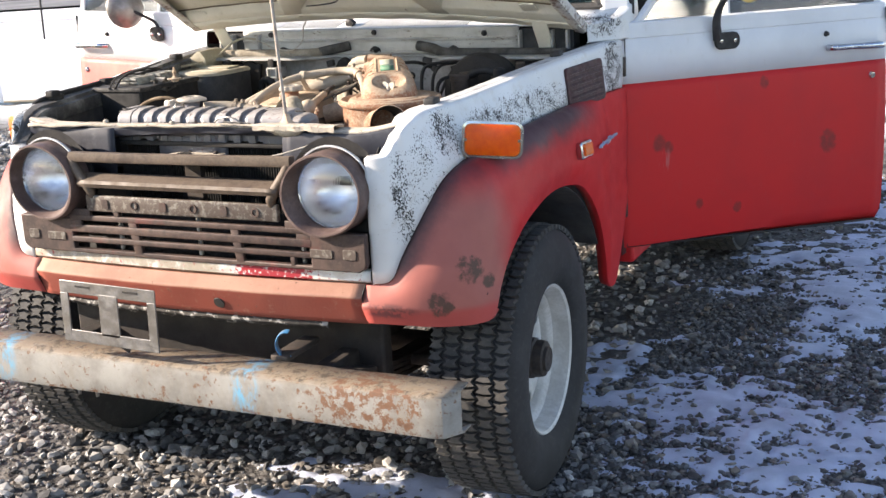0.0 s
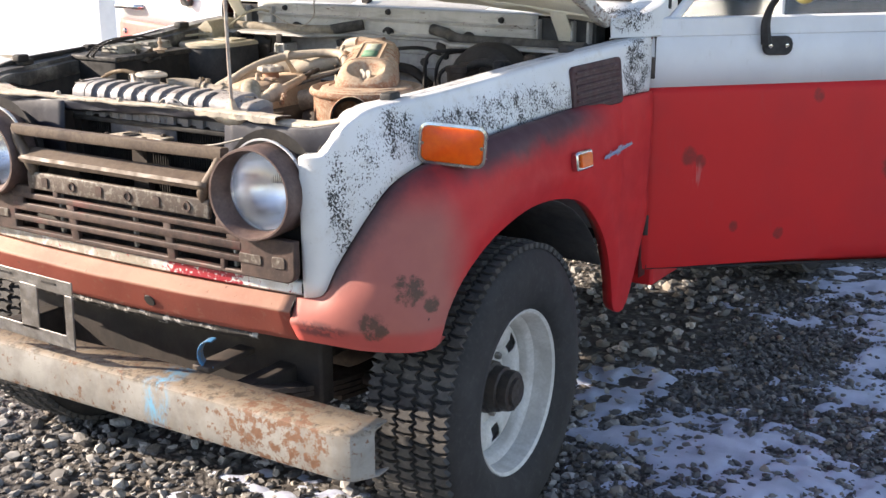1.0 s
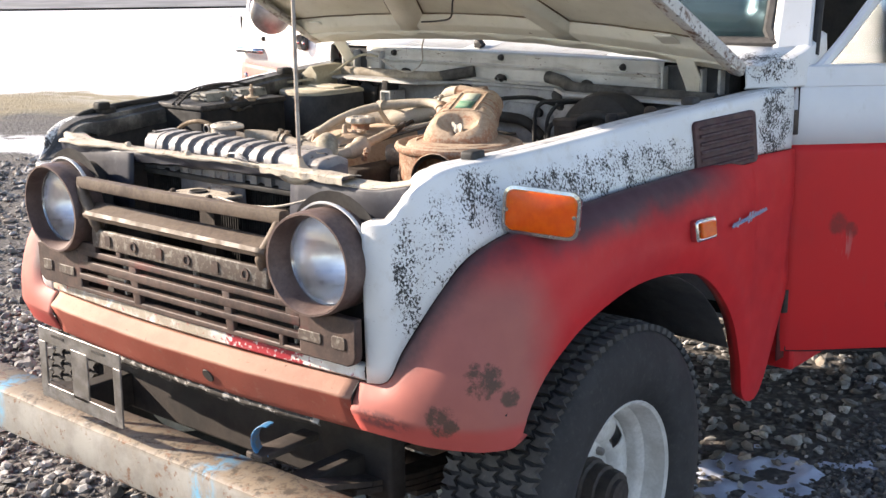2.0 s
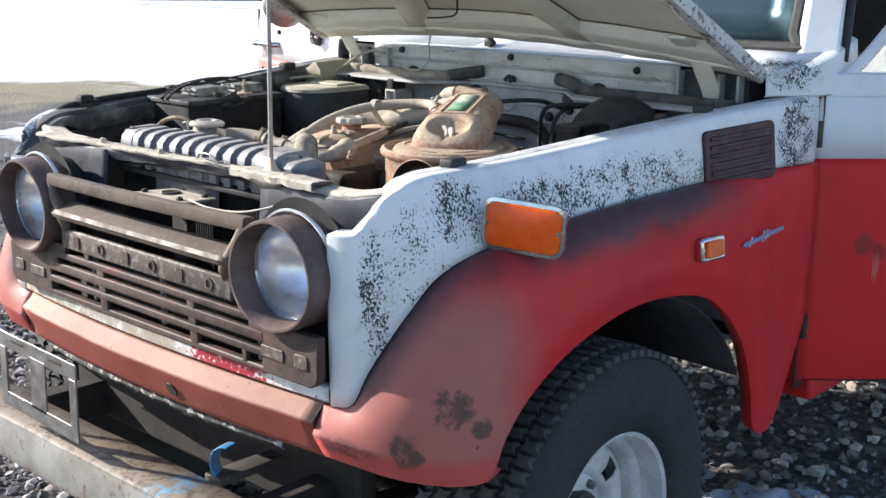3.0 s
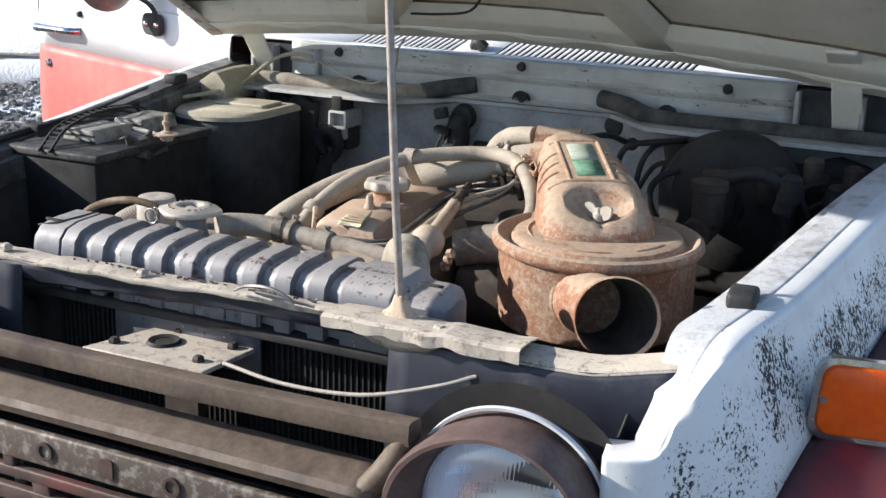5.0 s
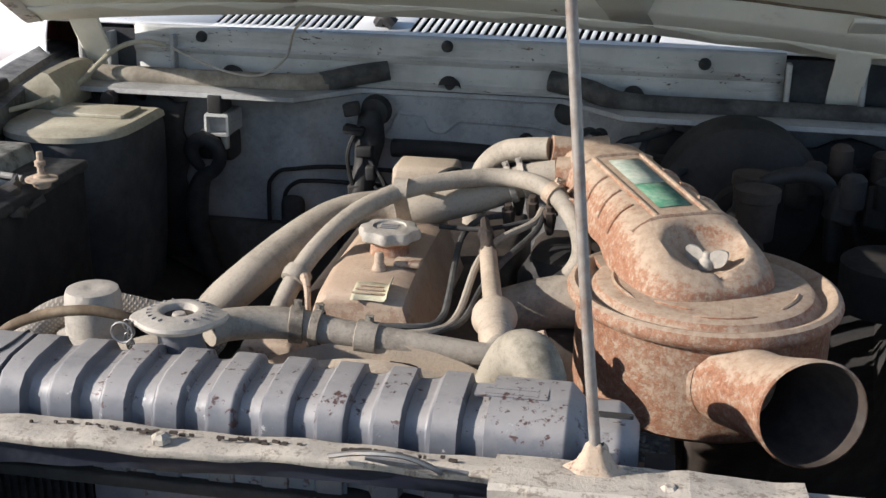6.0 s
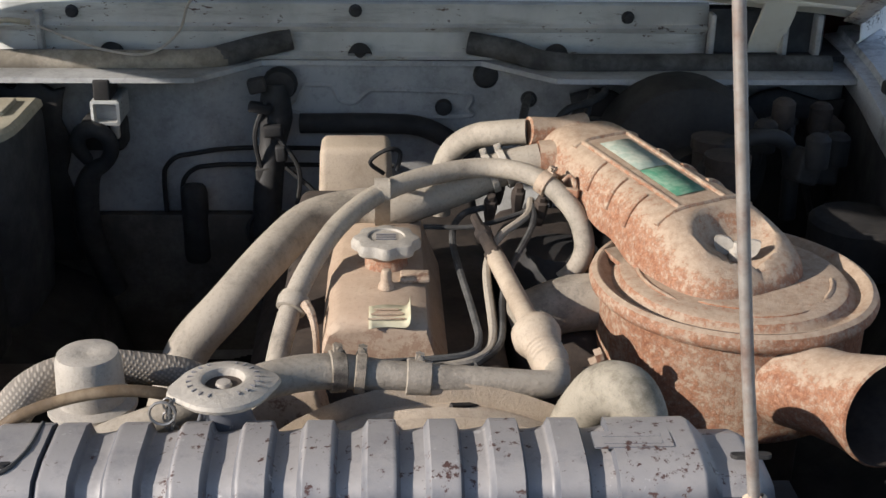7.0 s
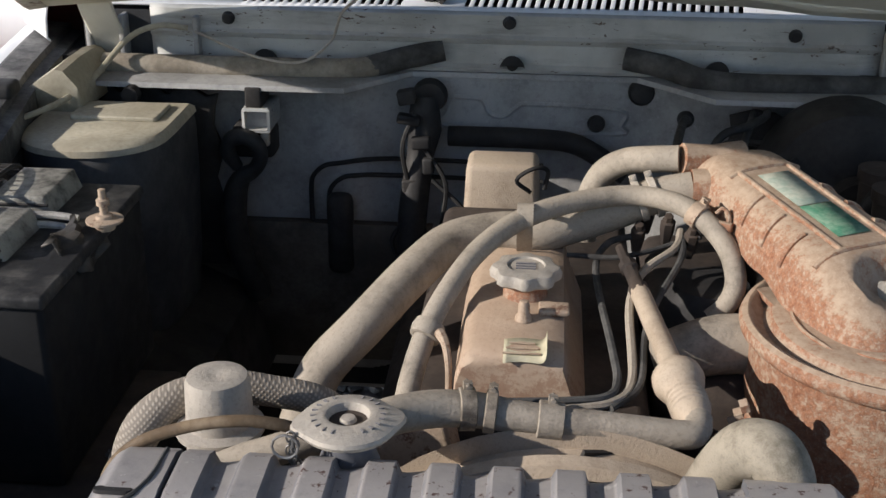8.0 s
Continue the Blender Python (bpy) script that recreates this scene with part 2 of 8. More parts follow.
def cleaner_mat():
    m = Mat("rusty_dusty_tin", 0.78)
    fine, mid, big = m.noise(240, 6, 0.75), m.noise(115, 6, 0.74), m.noise(13, 4)
    dust = m.mix(m.step(mid, 0.35, 0.65), (0.42, 0.318, 0.230), (0.33, 0.235, 0.162))
    rust = m.mix(m.step(fine, 0.4, 0.62), (0.190, 0.062, 0.026), (0.330, 0.148, 0.076))
    geo = m.node("ShaderNodeSeparateXYZ", Vector=m.node("ShaderNodeNewGeometry").outputs["Normal"])
    flat = m.step(geo.outputs[2], 0.35, 0.9)
    f = m.add(m.mul(fine, 0.42), m.add(m.mul(mid, 0.40), m.mul(big, 0.26)))
    c = m.mix(m.step(m.calc("SUBTRACT", f, m.mul(flat, 0.11)), 0.455, 0.585, 0, 0.90), dust, rust)
    c = m.mix(m.step(fine, 0.57, 0.72, 0, 0.6), c, (0.58, 0.47, 0.37))
    m.colour(c).bump(m.add(fine, mid), 0.6, 0.0018)
    return m.m


def bay_mat():
    m = Mat("dusty_grey_white_paint", 0.55)
    c = m.mix(m.step(m.noise(7, 6, 0.65), 0.35, 0.65), (0.52, 0.52, 0.49), (0.36, 0.355, 0.33))
    c = m.mix(m.step(m.noise(14, 6, 0.7, stretch=(0.35, 1, 2.2)), 0.50, 0.72, 0, 0.6), c, (0.20, 0.185, 0.16))
    chip = m.add(m.mul(m.noise(95, 5, 0.7, stretch=(0.6, 1, 1.6)), 0.75), m.mul(m.noise(12, 3), 0.3))
    c = m.mix(m.step(chip, 0.635, 0.66), c, m.mix(m.noise(50, 3), (0.045, 0.035, 0.03), (0.15, 0.085, 0.055)))
    m.colour(c).bump(m.add(m.noise(120, 4), m.mul(chip, -0.6)), 0.25, 0.001)
    return m.m


def tank_mat():
    m = Mat("grey_radiator_paint", 0.5, 0.15)
    n, mid = m.noise(9, 6, 0.7), m.noise(42, 6, 0.7)
    # dust pales the tops; the front face's shade is put into the base
    c = m.mix(m.step(n, 0.35, 0.65), (0.095, 0.100, 0.116), (0.150, 0.152, 0.164))
    up = m.node("ShaderNodeSeparateXYZ", Vector=m.node("ShaderNodeNewGeometry").outputs["Normal"]).outputs[2]
    dusty_lit_top = m.mul(m.step(m.add(up, m.mul(m.calc("SUBTRACT", mid, 0.5), 0.5)), 0.30, 0.85), m.step(m.noise(17, 7, 0.75), 0.25, 0.55, 0.6, 1.0))
    c = m.mix(dusty_lit_top, c, m.mix(m.noise(30, 4), (0.36, 0.335, 0.315), (0.29, 0.275, 0.27)))
    c = m.mix(m.step(mid, 0.56, 0.74, 0, 0.4), c, (0.14, 0.136, 0.140))
    c = m.mix(m.step(m.add(m.mul(m.noise(110, 6, 0.7), 0.7), m.mul(n, 0.35)), 0.60, 0.635), c, (0.085, 0.045, 0.038))
    c = m.mix(m.step(m.noise(70, 5, 0.7), 0.64, 0.7), c, (0.42, 0.40, 0.38))
    m.colour(c).rough(m.step(mid, 0.3, 0.7, 0.42, 0.66)).bump(m.add(mid, n), 0.35, 0.0016)
    return m.m


M = dict(
    white=white_paint_mat(), door_white=door_white_mat(), red=red_paint_mat(), door_red=door_red_mat(), apron=apron_mat(),
    strip=strip_mat(), bumper=bumper_mat(), grille=grille_mat(), tyre=tyre_mat("black_tyre_rubber", (0.012, 0.012, 0.013), (0.024, 0.024, 0.025), 0.25), tread=tyre_mat("worn_dusty_tread", (0.040, 0.039, 0.038), (0.075, 0.071, 0.067), 0.8),
    rim=simple("dirty_white_rim", (0.62, 0.62, 0.60), (0.46, 0.45, 0.42), 16, 0.5),
    black=simple("black_rubber", (0.016, 0.016, 0.017), (0.034, 0.032, 0.030), 20, 0.7),
    dark=simple("sooty_metal_and_hole_black", (0.012, 0.012, 0.013), (0.034, 0.030, 0.027), 9, 0.8),
    under=simple("greasy_brown_underbody", (0.030, 0.022, 0.018), (0.075, 0.055, 0.042), 11, 0.8),
    chrome=simple("dull_chrome", (0.60, 0.62, 0.65), (0.42, 0.44, 0.48), 30, 0.16, 1.0, bump=0.05),
    steel=simple("galvanised_steel", (0.30, 0.29, 0.28), (0.20, 0.185, 0.17), 25, 0.45, 0.7),
    cream=simple("dusty_cream_paint", (0.36, 0.32, 0.235), (0.48, 0.44, 0.34), 9, 0.6),
    bay=bay_mat(),
    tank=tank_mat(),
    hose=dusty("dusty_rubber_hose", (0.145, 0.125, 0.100), (0.36, 0.312, 0.250), 0.72),
    cover=dusty("dusty_tan_metal", (0.26, 0.184, 0.128), (0.45, 0.345, 0.252), 0.78, 0.7, 0.1, rust=(0.21, 0.118, 0.076)),
    cleaner=cleaner_mat(),
    tan_tin=dusty("pale_tan_tin", (0.33, 0.26, 0.19), (0.45, 0.365, 0.275), 0.7, 0.7, 0.0, 20),
    pale=dusty("pale_dusty_metal", (0.30, 0.275, 0.24), (0.44, 0.395, 0.335), 0.6, 0.65, 0.1),
    foam=simple("dark_foam_pad", (0.035, 0.034, 0.033), (0.10, 0.097, 0.09), 20, 0.9),
    label=simple("green_label", (0.055, 0.19, 0.115), (0.17, 0.27, 0.19), 90, 0.9),
    label2=simple("faded_label", (0.25, 0.31, 0.255), (0.36, 0.375, 0.31), 70, 0.9),
    paper=simple("yellowed_paper", (0.52, 0.48, 0.34), (0.44, 0.40, 0.27), 40, 0.7),
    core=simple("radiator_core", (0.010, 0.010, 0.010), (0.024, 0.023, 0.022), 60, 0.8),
    rail=dusty("chipped_grey_rail_paint", (0.060, 0.060, 0.062), (0.55, 0.56, 0.57), 0.74, 0.6, 0.0, 11),
    dark_rail=dusty("dark_rail_paint", (0.045, 0.044, 0.045), (0.24, 0.235, 0.22), 0.45, 0.7, 0.0, 9),
    hub=simple("greasy_hub_black", (0.014, 0.011, 0.010), (0.036, 0.026, 0.021), 30, 0.6),
    caps=dusty("dusty_grey_plastic", (0.16, 0.155, 0.15), (0.50, 0.475, 0.43), 0.65, 0.7, 0.0, 26),
    grimy=dusty("grimy_firewall_paint", (0.22, 0.217, 0.209), (0.40, 0.394, 0.380), 0.6, 0.65, 0.0, 5),
    housing=simple("dusty_grey_black_housing", (0.024, 0.026, 0.030), (0.072, 0.073, 0.074), 8, 0.7),
    lip=dusty("sunlit_dusty_lip", (0.30, 0.27, 0.23), (0.50, 0.44, 0.36), 0.75, 0.75, 0.0, 18, rust=(0.26, 0.215, 0.17)),
    navy=simple("worn_blue_black_paint", (0.014, 0.017, 0.030), (0.075, 0.080, 0.092), 10, 0.55, lo=0.5, hi=0.75),
    rod=simple("rust_streaked_rod", (0.33, 0.295, 0.26), (0.22, 0.15, 0.12), 40, 0.5, 0.35, lo=0.4, hi=0.7),
)
amber = glass_mat("amber_lens", (1.0, 0.24, 0.01), 0.3)
amber.b.inputs["Transmission Weight"].default_value = 0.0
amber.b.inputs["Subsurface Weight"].default_value = 0.85
amber.b.inputs["Subsurface Radius"].default_value = (1.0, 0.5, 0.1)
amber.b.inputs["Subsurface Scale"].default_value = 0.03
amber.colour(amber.mix(amber.step(amber.noise(60, 3), 0.3, 0.7), (0.90, 0.135, 0.004), (0.82, 0.10, 0.003)))
M["amber"] = amber.m
lens = glass_mat("headlight_glass", (0.97, 0.98, 1.0), 0.02)
wave = lens.node("ShaderNodeTexWave", Vector=lens.co, Scale=75.0)
wave.bands_direction = "X"
lens.bump(wave.outputs["Fac"], 0.16, 0.001)
M["lens"] = lens.m
# bars in a paler brown than the slats
M["pale_bar"] = simple("pale_rusty_bar", (0.060, 0.040, 0.031), (0.130, 0.096, 0.070), 16, 0.65, 0.05, lo=0.3, hi=0.6)
M["seam"] = simple("brown_grime", (0.10, 0.065, 0.035), (0.22, 0.16, 0.10), 30, 0.8)
M["reflector"] = simple("aged_silvering", (0.93, 0.94, 0.96), (0.86, 0.88, 0.91), 16, 0.34, 1.0, bump=0.03)
woven = Mat("woven_hose_cloth", 0.85)
weave = []
for turn in (0.8, -0.8):
    wv = woven.node("ShaderNodeTexWave", Vector=woven.node("ShaderNodeMapping", Vector=woven.co, Rotation=Vector((turn, turn, 0.4))).outputs[0], Scale=85.0)
    weave.append(wv.outputs["Fac"])
wf = woven.mul(*weave)
woven.colour(woven.mix(woven.step(wf, 0.08, 0.55), (0.23, 0.20, 0.165), (0.37, 0.325, 0.268))).bump(wf, 0.4, 0.001)
M["woven"] = woven.m
M["screen"] = glass_mat("dirty_door_glass", (0.42, 0.47, 0.47), 0.12).m
screen_glass = glass_mat("dusty_tinted_windscreen", (0.03, 0.07, 0.085), 0.24)
screen_glass.b.inputs["Transmission Weight"].default_value = 0.5
screen_glass.colour(screen_glass.mix(screen_glass.step(screen_glass.noise(4, 5), 0.4, 0.7), (0.018, 0.048, 0.062), (0.040, 0.085, 0.100)))
M["front_glass"] = screen_glass.m
M["mirror_glass"] = simple("mirror", (0.9, 0.9, 0.9), (0.85, 0.85, 0.85), 20, 0.03, 1.0, bump=0)
# door red as the overexposed sun shows it, light put into the colour
M["sunlit_red"] = simple("sunlit_door_red", (0.56, 0.135, 0.11), (0.46, 0.10, 0.085), 5, 0.6)
M["clamp"] = dusty("grimy_clamp_steel", (0.095, 0.078, 0.062), (0.33, 0.28, 0.22), 0.6, 0.6, 0.3, 40)
M["jamb"] = simple("grimy_red_jamb", (0.16, 0.022, 0.022), (0.10, 0.035, 0.028), 12, 0.7)
M["bezel"] = simple("mauve_brown_bezel", (0.085, 0.052, 0.046), (0.145, 0.098, 0.086), 14, 0.55, 0.05)
M["bulkhead"] = simple("grimy_tan_bulkhead", (0.060, 0.051, 0.042), (0.150, 0.132, 0.110), 7, 0.75)
M["sleeve"] = dusty("dusty_olive_sleeve", (0.15, 0.13, 0.095), (0.33, 0.29, 0.225), 0.65, 0.85, 0.0, 30)
M["greasy"] = simple("oily_dark_brown_steel", (0.014, 0.011, 0.009), (0.034, 0.025, 0.020), 10, 0.75)
M["tan_foam"] = simple("sun_browned_foam", (0.20, 0.17, 0.13), (0.34, 0.30, 0.24), 22, 0.9)
M["yellow"] = simple("amber_plastic_back", (0.55, 0.50, 0.16), (0.45, 0.40, 0.12), 20, 0.4)


# ---- mesh helpers ----
def part(name, bm, material, parent, label="", smooth=True, thick=0.0, bevel=0.0):
    """One mesh object under a thing or a part."""
    bmesh.ops.remove_doubles(bm, verts=bm.verts, dist=1e-5)
    bmesh.ops.recalc_face_normals(bm, faces=bm.faces)
    me = bpy.data.meshes.new(name)
    bm.to_mesh(me)
    bm.free()
    me.materials.append(material)
    ob = new(name, me)
    if smooth:
        me.polygons.foreach_set("use_smooth", [True] * len(me.polygons))
        me.set_sharp_from_angle(angle=radians(38))
    if parent:
        ob.parent = parent
    if thick:
        mod = ob.modifiers.new("thickness", "SOLIDIFY")
        mod.thickness, mod.offset = thick, 0
    if bevel:
        mod = ob.modifiers.new("edges", "BEVEL")
        mod.width, mod.segments, mod.limit_method = bevel, 2, "ANGLE"
    if label:
        tagged(ob, label)
    return ob


def box(bm, c, size, m=None, taper=None):
    """A box of that size about c; taper scales its top in x and y."""
    vs = []
    for z in (-0.5, 0.5):
        k = taper if taper and z > 0 else (1, 1)
        for x, y in ((-0.5, -0.5), (0.5, -0.5), (0.5, 0.5), (-0.5, 0.5)):
            v = Vector((x * size[0] * k[0], y * size[1] * k[1], z * size[2]))
            v = (m @ v) if m else v
            vs.append(bm.verts.new(v + Vector(c)))
    for f in ((3, 2, 1, 0), (4, 5, 6, 7), (0, 1, 5, 4), (1, 2, 6, 5), (2, 3, 7, 6), (3, 0, 4, 7)):
        bm.faces.new([vs[i] for i in f])
    return bm


def rbox(c, size, r=0.008, m=None, taper=None, seg=3):
    """A box with rounded edges, as a bmesh of its own."""
    bm = bmesh.new()
    box(bm, (0, 0, 0), size, None, taper)
    bmesh.ops.bevel(bm, geom=bm.edges[:], offset=r, segments=seg, affect="EDGES", profile=0.5)
    bm.transform(Matrix.Translation(c) @ (m.to_4x4() if m else Matrix()))
    return bm


def grid(bm, rows, close_u=False, close_v=False):
    """Faces over rows of points."""
    vs = [[bm.verts.new(p) for p in row] for row in rows]
    nu, nv = len(vs), len(vs[0])
    for i in range(nu if close_u else nu - 1):
        for j in range(nv if close_v else nv - 1):
            q = (vs[i][j], vs[(i + 1) % nu][j], vs[(i + 1) % nu][(j + 1) % nv], vs[i][(j + 1) % nv])
            if len(set(q)) == 4:
                bm.faces.new(q)
    return vs


def spline(pts, n):
    """Points along a Catmull-Rom curve, n to each stretch."""
    p = [Vector(q) for q in pts]
    p = [p[0] * 2 - p[1]] + p + [p[-1] * 2 - p[-2]]
    out = []
    for i in range(1, len(p) - 2):
        for k in range(n):
            t = k / n
            a, b, c, d = p[i - 1:i + 3]
            out.append(0.5 * (2 * b + (c - a) * t + (2 * a - 5 * b + 4 * c - d) * t * t + (3 * b - a - 3 * c + d) * t ** 3))
    return out + [p[-2]]


def tube(bm, pts, r, seg=12, n=6, caps=True):
    """A round tube along a smooth curve; r is a number or one for each given point."""
    path = spline(pts, n) if n > 1 else [Vector(q) for q in pts]
    rs = r if isinstance(r, (list, tuple)) else [r] * len(pts)
    rad = [rs[min(i // n, len(rs) - 2)] * (1 - (i % n) / n) + rs[min(i // n + 1, len(rs) - 1)] * ((i % n) / n) for i in range(len(path))]
    rad[-1] = rs[-1]
    up = Vector((0.13, 0.21, 0.97))
    rows = []
    for i, p in enumerate(path):
        d = (path[min(i + 1, len(path) - 1)] - path[max(i - 1, 0)]).normalized()
        u = (up - d * up.dot(d)).normalized()
        w = d.cross(u)
        up = u
        rows.append([p + (u * math.cos(a) + w * math.sin(a)) * rad[i] for a in [2 * math.pi * k / seg for k in range(seg)]])
    vs = grid(bm, rows, close_v=True)
    if caps:
        bm.faces.new(vs[0][::-1])
        bm.faces.new(vs[-1])
    return bm


def lathe(bm, profile, m=None, seg=32, arc=(0, 2 * math.pi)):
    """Turns (radius, height) points about the z axis, then moves them by m."""
    full = arc[1] - arc[0] > 6.28
    rows = []
    for k in range(seg if full else seg + 1):
        a = arc[0] + (arc[1] - arc[0]) * k / seg
        rows.append([(m or Matrix()) @ Vector((r * math.cos(a), r * math.sin(a), h)) for r, h in profile])
    grid(bm, rows, close_u=full)
    return bm


def slab(bm, outline, m, depth):
    """A flat shape (points in its own x, y) pulled out to a depth along its z."""
    a = [bm.verts.new(m @ Vector((x, y, 0))) for x, y in outline]
    b = [bm.verts.new(m @ Vector((x, y, depth))) for x, y in outline]
    bm.faces.new(a[::-1])
    bm.faces.new(b)
    for i in range(len(a)):
        j = (i + 1) % len(a)
        bm.faces.new((a[i], a[j], b[j], b[i]))
    return bm


def round_rect(w, h, r, n=5):
    """The outline of a rectangle with rounded corners about 0."""
    out = []
    for cx, cy, a0 in ((w / 2 - r, h / 2 - r, 0), (-w / 2 + r, h / 2 - r, 90), (-w / 2 + r, -h / 2 + r, 180), (w / 2 - r, -h / 2 + r, 270)):
        for k in range(n + 1):
            a = radians(a0 + 90 * k / n)
            out.append((cx + r * math.cos(a), cy + r * math.sin(a)))
    return out


def facing(c, normal, up=(0, 0, 1)):
    """A pose at c whose z axis looks along normal and whose y axis is near up."""
    z = Vector(normal).normalized()
    x = Vector(up).cross(z).normalized()
    y = z.cross(x)
    return Matrix.Translation(c) @ Matrix((x, y, z)).transposed().to_4x4()


def vnoise(x, y, seed=0):
    """Smooth value noise of numpy arrays."""
    rng = np.random.RandomState(seed)
    t = rng.rand(256, 256)
    xi, yi = np.floor(x).astype(int), np.floor(y).astype(int)
    fx, fy = x - xi, y - yi
    fx, fy = fx * fx * (3 - 2 * fx), fy * fy * (3 - 2 * fy)
    g = lambda a, b: t[a % 256, b % 256]
    return (g(xi, yi) * (1 - fx) + g(xi + 1, yi) * fx) * (1 - fy) + (g(xi, yi + 1) * (1 - fx) + g(xi + 1, yi + 1) * fx) * fy


def fractal(x, y, seed, octaves=4):
    out, k = 0, 1.0
    for i in range(octaves):
        out = out + vnoise(x * 2 ** i + 31 * i, y * 2 ** i + 17 * i, seed + i) * k
        k *= 0.5
    return out / (2 - 2 * k)


# ---- ground ----
def ground_z(x, y):
    """Height of the bare yard."""
    h = 0.030 * (fractal(x * 0.9 + 40, y * 0.9 + 40, 3, 3) - 0.5) + 0.012 * (fractal(x * 6 + 9, y * 6 + 5, 11, 3) - 0.5)
    return h - 0.004


def ground_mat():
    m = Mat("yard_gravel_and_snow", 0.85)
    cell = m.cells(34)
    c = m.mix(m.step(cell.outputs["Distance"], 0.05, 0.6), (0.16, 0.15, 0.14), (0.055, 0.05, 0.047))
    c = m.mix(m.step(m.noise(3, 5), 0.4, 0.7, 0, 0.6), c, (0.11, 0.095, 0.08))
    # far out: winter grass and lying snow
    far = m.add(m.calc("SUBTRACT", m.mul(m.axis(1), 0.72), m.mul(m.axis(0), 0.70)), m.mul(m.calc("SUBTRACT", m.noise(0.35, 5), 0.5), 6.0))
    grass = m.mix(m.noise(5, 6, 0.7), (0.16, 0.13, 0.07), (0.30, 0.25, 0.16))
    c = m.mix(m.step(far, 9.6, 10.4), c, grass)
    snow = m.calc("MAXIMUM", m.step(far, 11.2, 12.2), m.mul(m.step(far, 6.6, 7.2), m.step(far, 8.8, 8.2), m.step(m.noise(1.2, 4), 0.4, 0.5)))
    snow = m.calc("MAXIMUM", snow, m.mul(m.step(m.axis(1), 5.5, 7.5), m.step(m.noise(1.5, 5, stretch=(0.5, 1, 1)), 0.42, 0.5)))
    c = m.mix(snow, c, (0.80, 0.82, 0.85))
    m.colour(c).bump(m.add(cell.outputs["Distance"], m.noise(60, 4)), 0.8, 0.02)
    return m.m


def sheet(name, xs, ys, zfun, material):
    """A height field over the given lines."""
    X, Y = np.meshgrid(np.array(xs), np.array(ys))
    Z = zfun(X, Y)
    nx, ny = len(xs), len(ys)
    i = np.arange(nx * ny).reshape(ny, nx)
    faces = np.stack((i[:-1, :-1], i[:-1, 1:], i[1:, 1:], i[1:, :-1]), -1).reshape(-1, 4)
    me = bpy.data.meshes.new(name)
    me.from_pydata(np.stack((X, Y, Z), -1).reshape(-1, 3).tolist(), [], faces.tolist())
    me.polygons.foreach_set("use_smooth", [True] * len(me.polygons))
    me.materials.append(material)
    return new(name, me)


def lines(near, step, far, grow=1.28):
    """Grid lines: even within near, then ever wider out to far."""
    lo, hi = near
    mid = list(np.arange(lo, hi, step))
    a, d = [mid[-1]], step
    while a[-1] < far:
        d *= grow
        a.append(a[-1] + d)
    b, d = [mid[0]], step
    while b[-1] > -far:
        d *= grow
        b.append(b[-1] - d)
    return b[:0:-1] + mid + a[1:]


tagged(sheet("ground", lines((-6, 6), 0.05, 900), lines((-3, 9), 0.05, 900), ground_z, ground_mat()),
       "grey gravel yard with winter grass and old snow", "ground", kind="structure")


def snow_z(x, y):
    """Thin wind-streaked snow, sinking below the gravel where it has melted."""
    n = fractal(x * 2.6 + 3 * fractal(x + 7, y, 50, 2), y * 3.2, 21, 4)
    fine = fractal(x * 19, y * 23, 33, 3)
    cover = 0.56 * n + 0.44 * fine
    edge = 0.485 + 0.09 * np.clip((1.25 - x) / 0.5, 0, 4)
    blotch = 1.7 * np.exp(-(((x - 1.05) / 0.30) ** 2 + ((y - 1.25) / 0.38) ** 2)) + 0.8 * np.exp(-(((x - 1.45) / 0.42) ** 2 + ((y - 1.0) / 0.5) ** 2)) + 0.8 * np.exp(-(((x - 1.75) / 0.4) ** 2 + ((y - 0.3) / 0.5) ** 2))
    blotch = blotch + 2.6 * np.exp(-(((x - 0.12) / 0.24) ** 2 + ((y - 0.13) / 0.06) ** 2)) + 0.9 * np.exp(-(((x - 0.3) / 0.4) ** 2 + ((y - 0.36) / 0.14) ** 2)) + 0.5 * np.exp(-(((x - 0.9) / 0.35) ** 2 + ((y + 0.1) / 0.2) ** 2))
    bare = np.exp(-(((x - 1.0) / 0.25) ** 2 + ((y - 2.2) / 0.9) ** 2))
    rim = np.minimum(np.minimum(x + 0.55, 5.3 - x), np.minimum(y + 1.15, 5.9 - y))
    wave = 0.9 * (fractal(x * 0.8 + 3, y * 0.8 + 8, 71, 3) - 0.5)
    gone = 0.40 * np.clip(1 - (rim / 1.6 + wave), 0, 1.6) * np.clip((np.hypot(x - 0.7, y - 0.6) - 0.9) / 0.8, 0, 1)
    h = 0.10 * (cover - edge + 0.11 * blotch - 0.10 * bare - gone)
    return ground_z(x, y) + np.clip(h, -0.02, 0.010 + 0.010 * (fractal(x * 14, y * 14, 61, 2) - 0.5)) + 0.004


def snow_mat():
    m = Mat("old_shade_blue_snow", 0.7)
    n = m.noise(60, 5, 0.7)
    # old snow, with the blue-grey of its shade put into the base colour
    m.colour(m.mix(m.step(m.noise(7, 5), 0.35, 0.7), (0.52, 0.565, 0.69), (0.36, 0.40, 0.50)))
    m.b.inputs["Subsurface Weight"].default_value = 0.15
    m.b.inputs["Subsurface Radius"].default_value = (0.02, 0.02, 0.025)
    m.bump(m.add(n, m.noise(220, 3)), 0.5, 0.004)
    return m.m


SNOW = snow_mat()
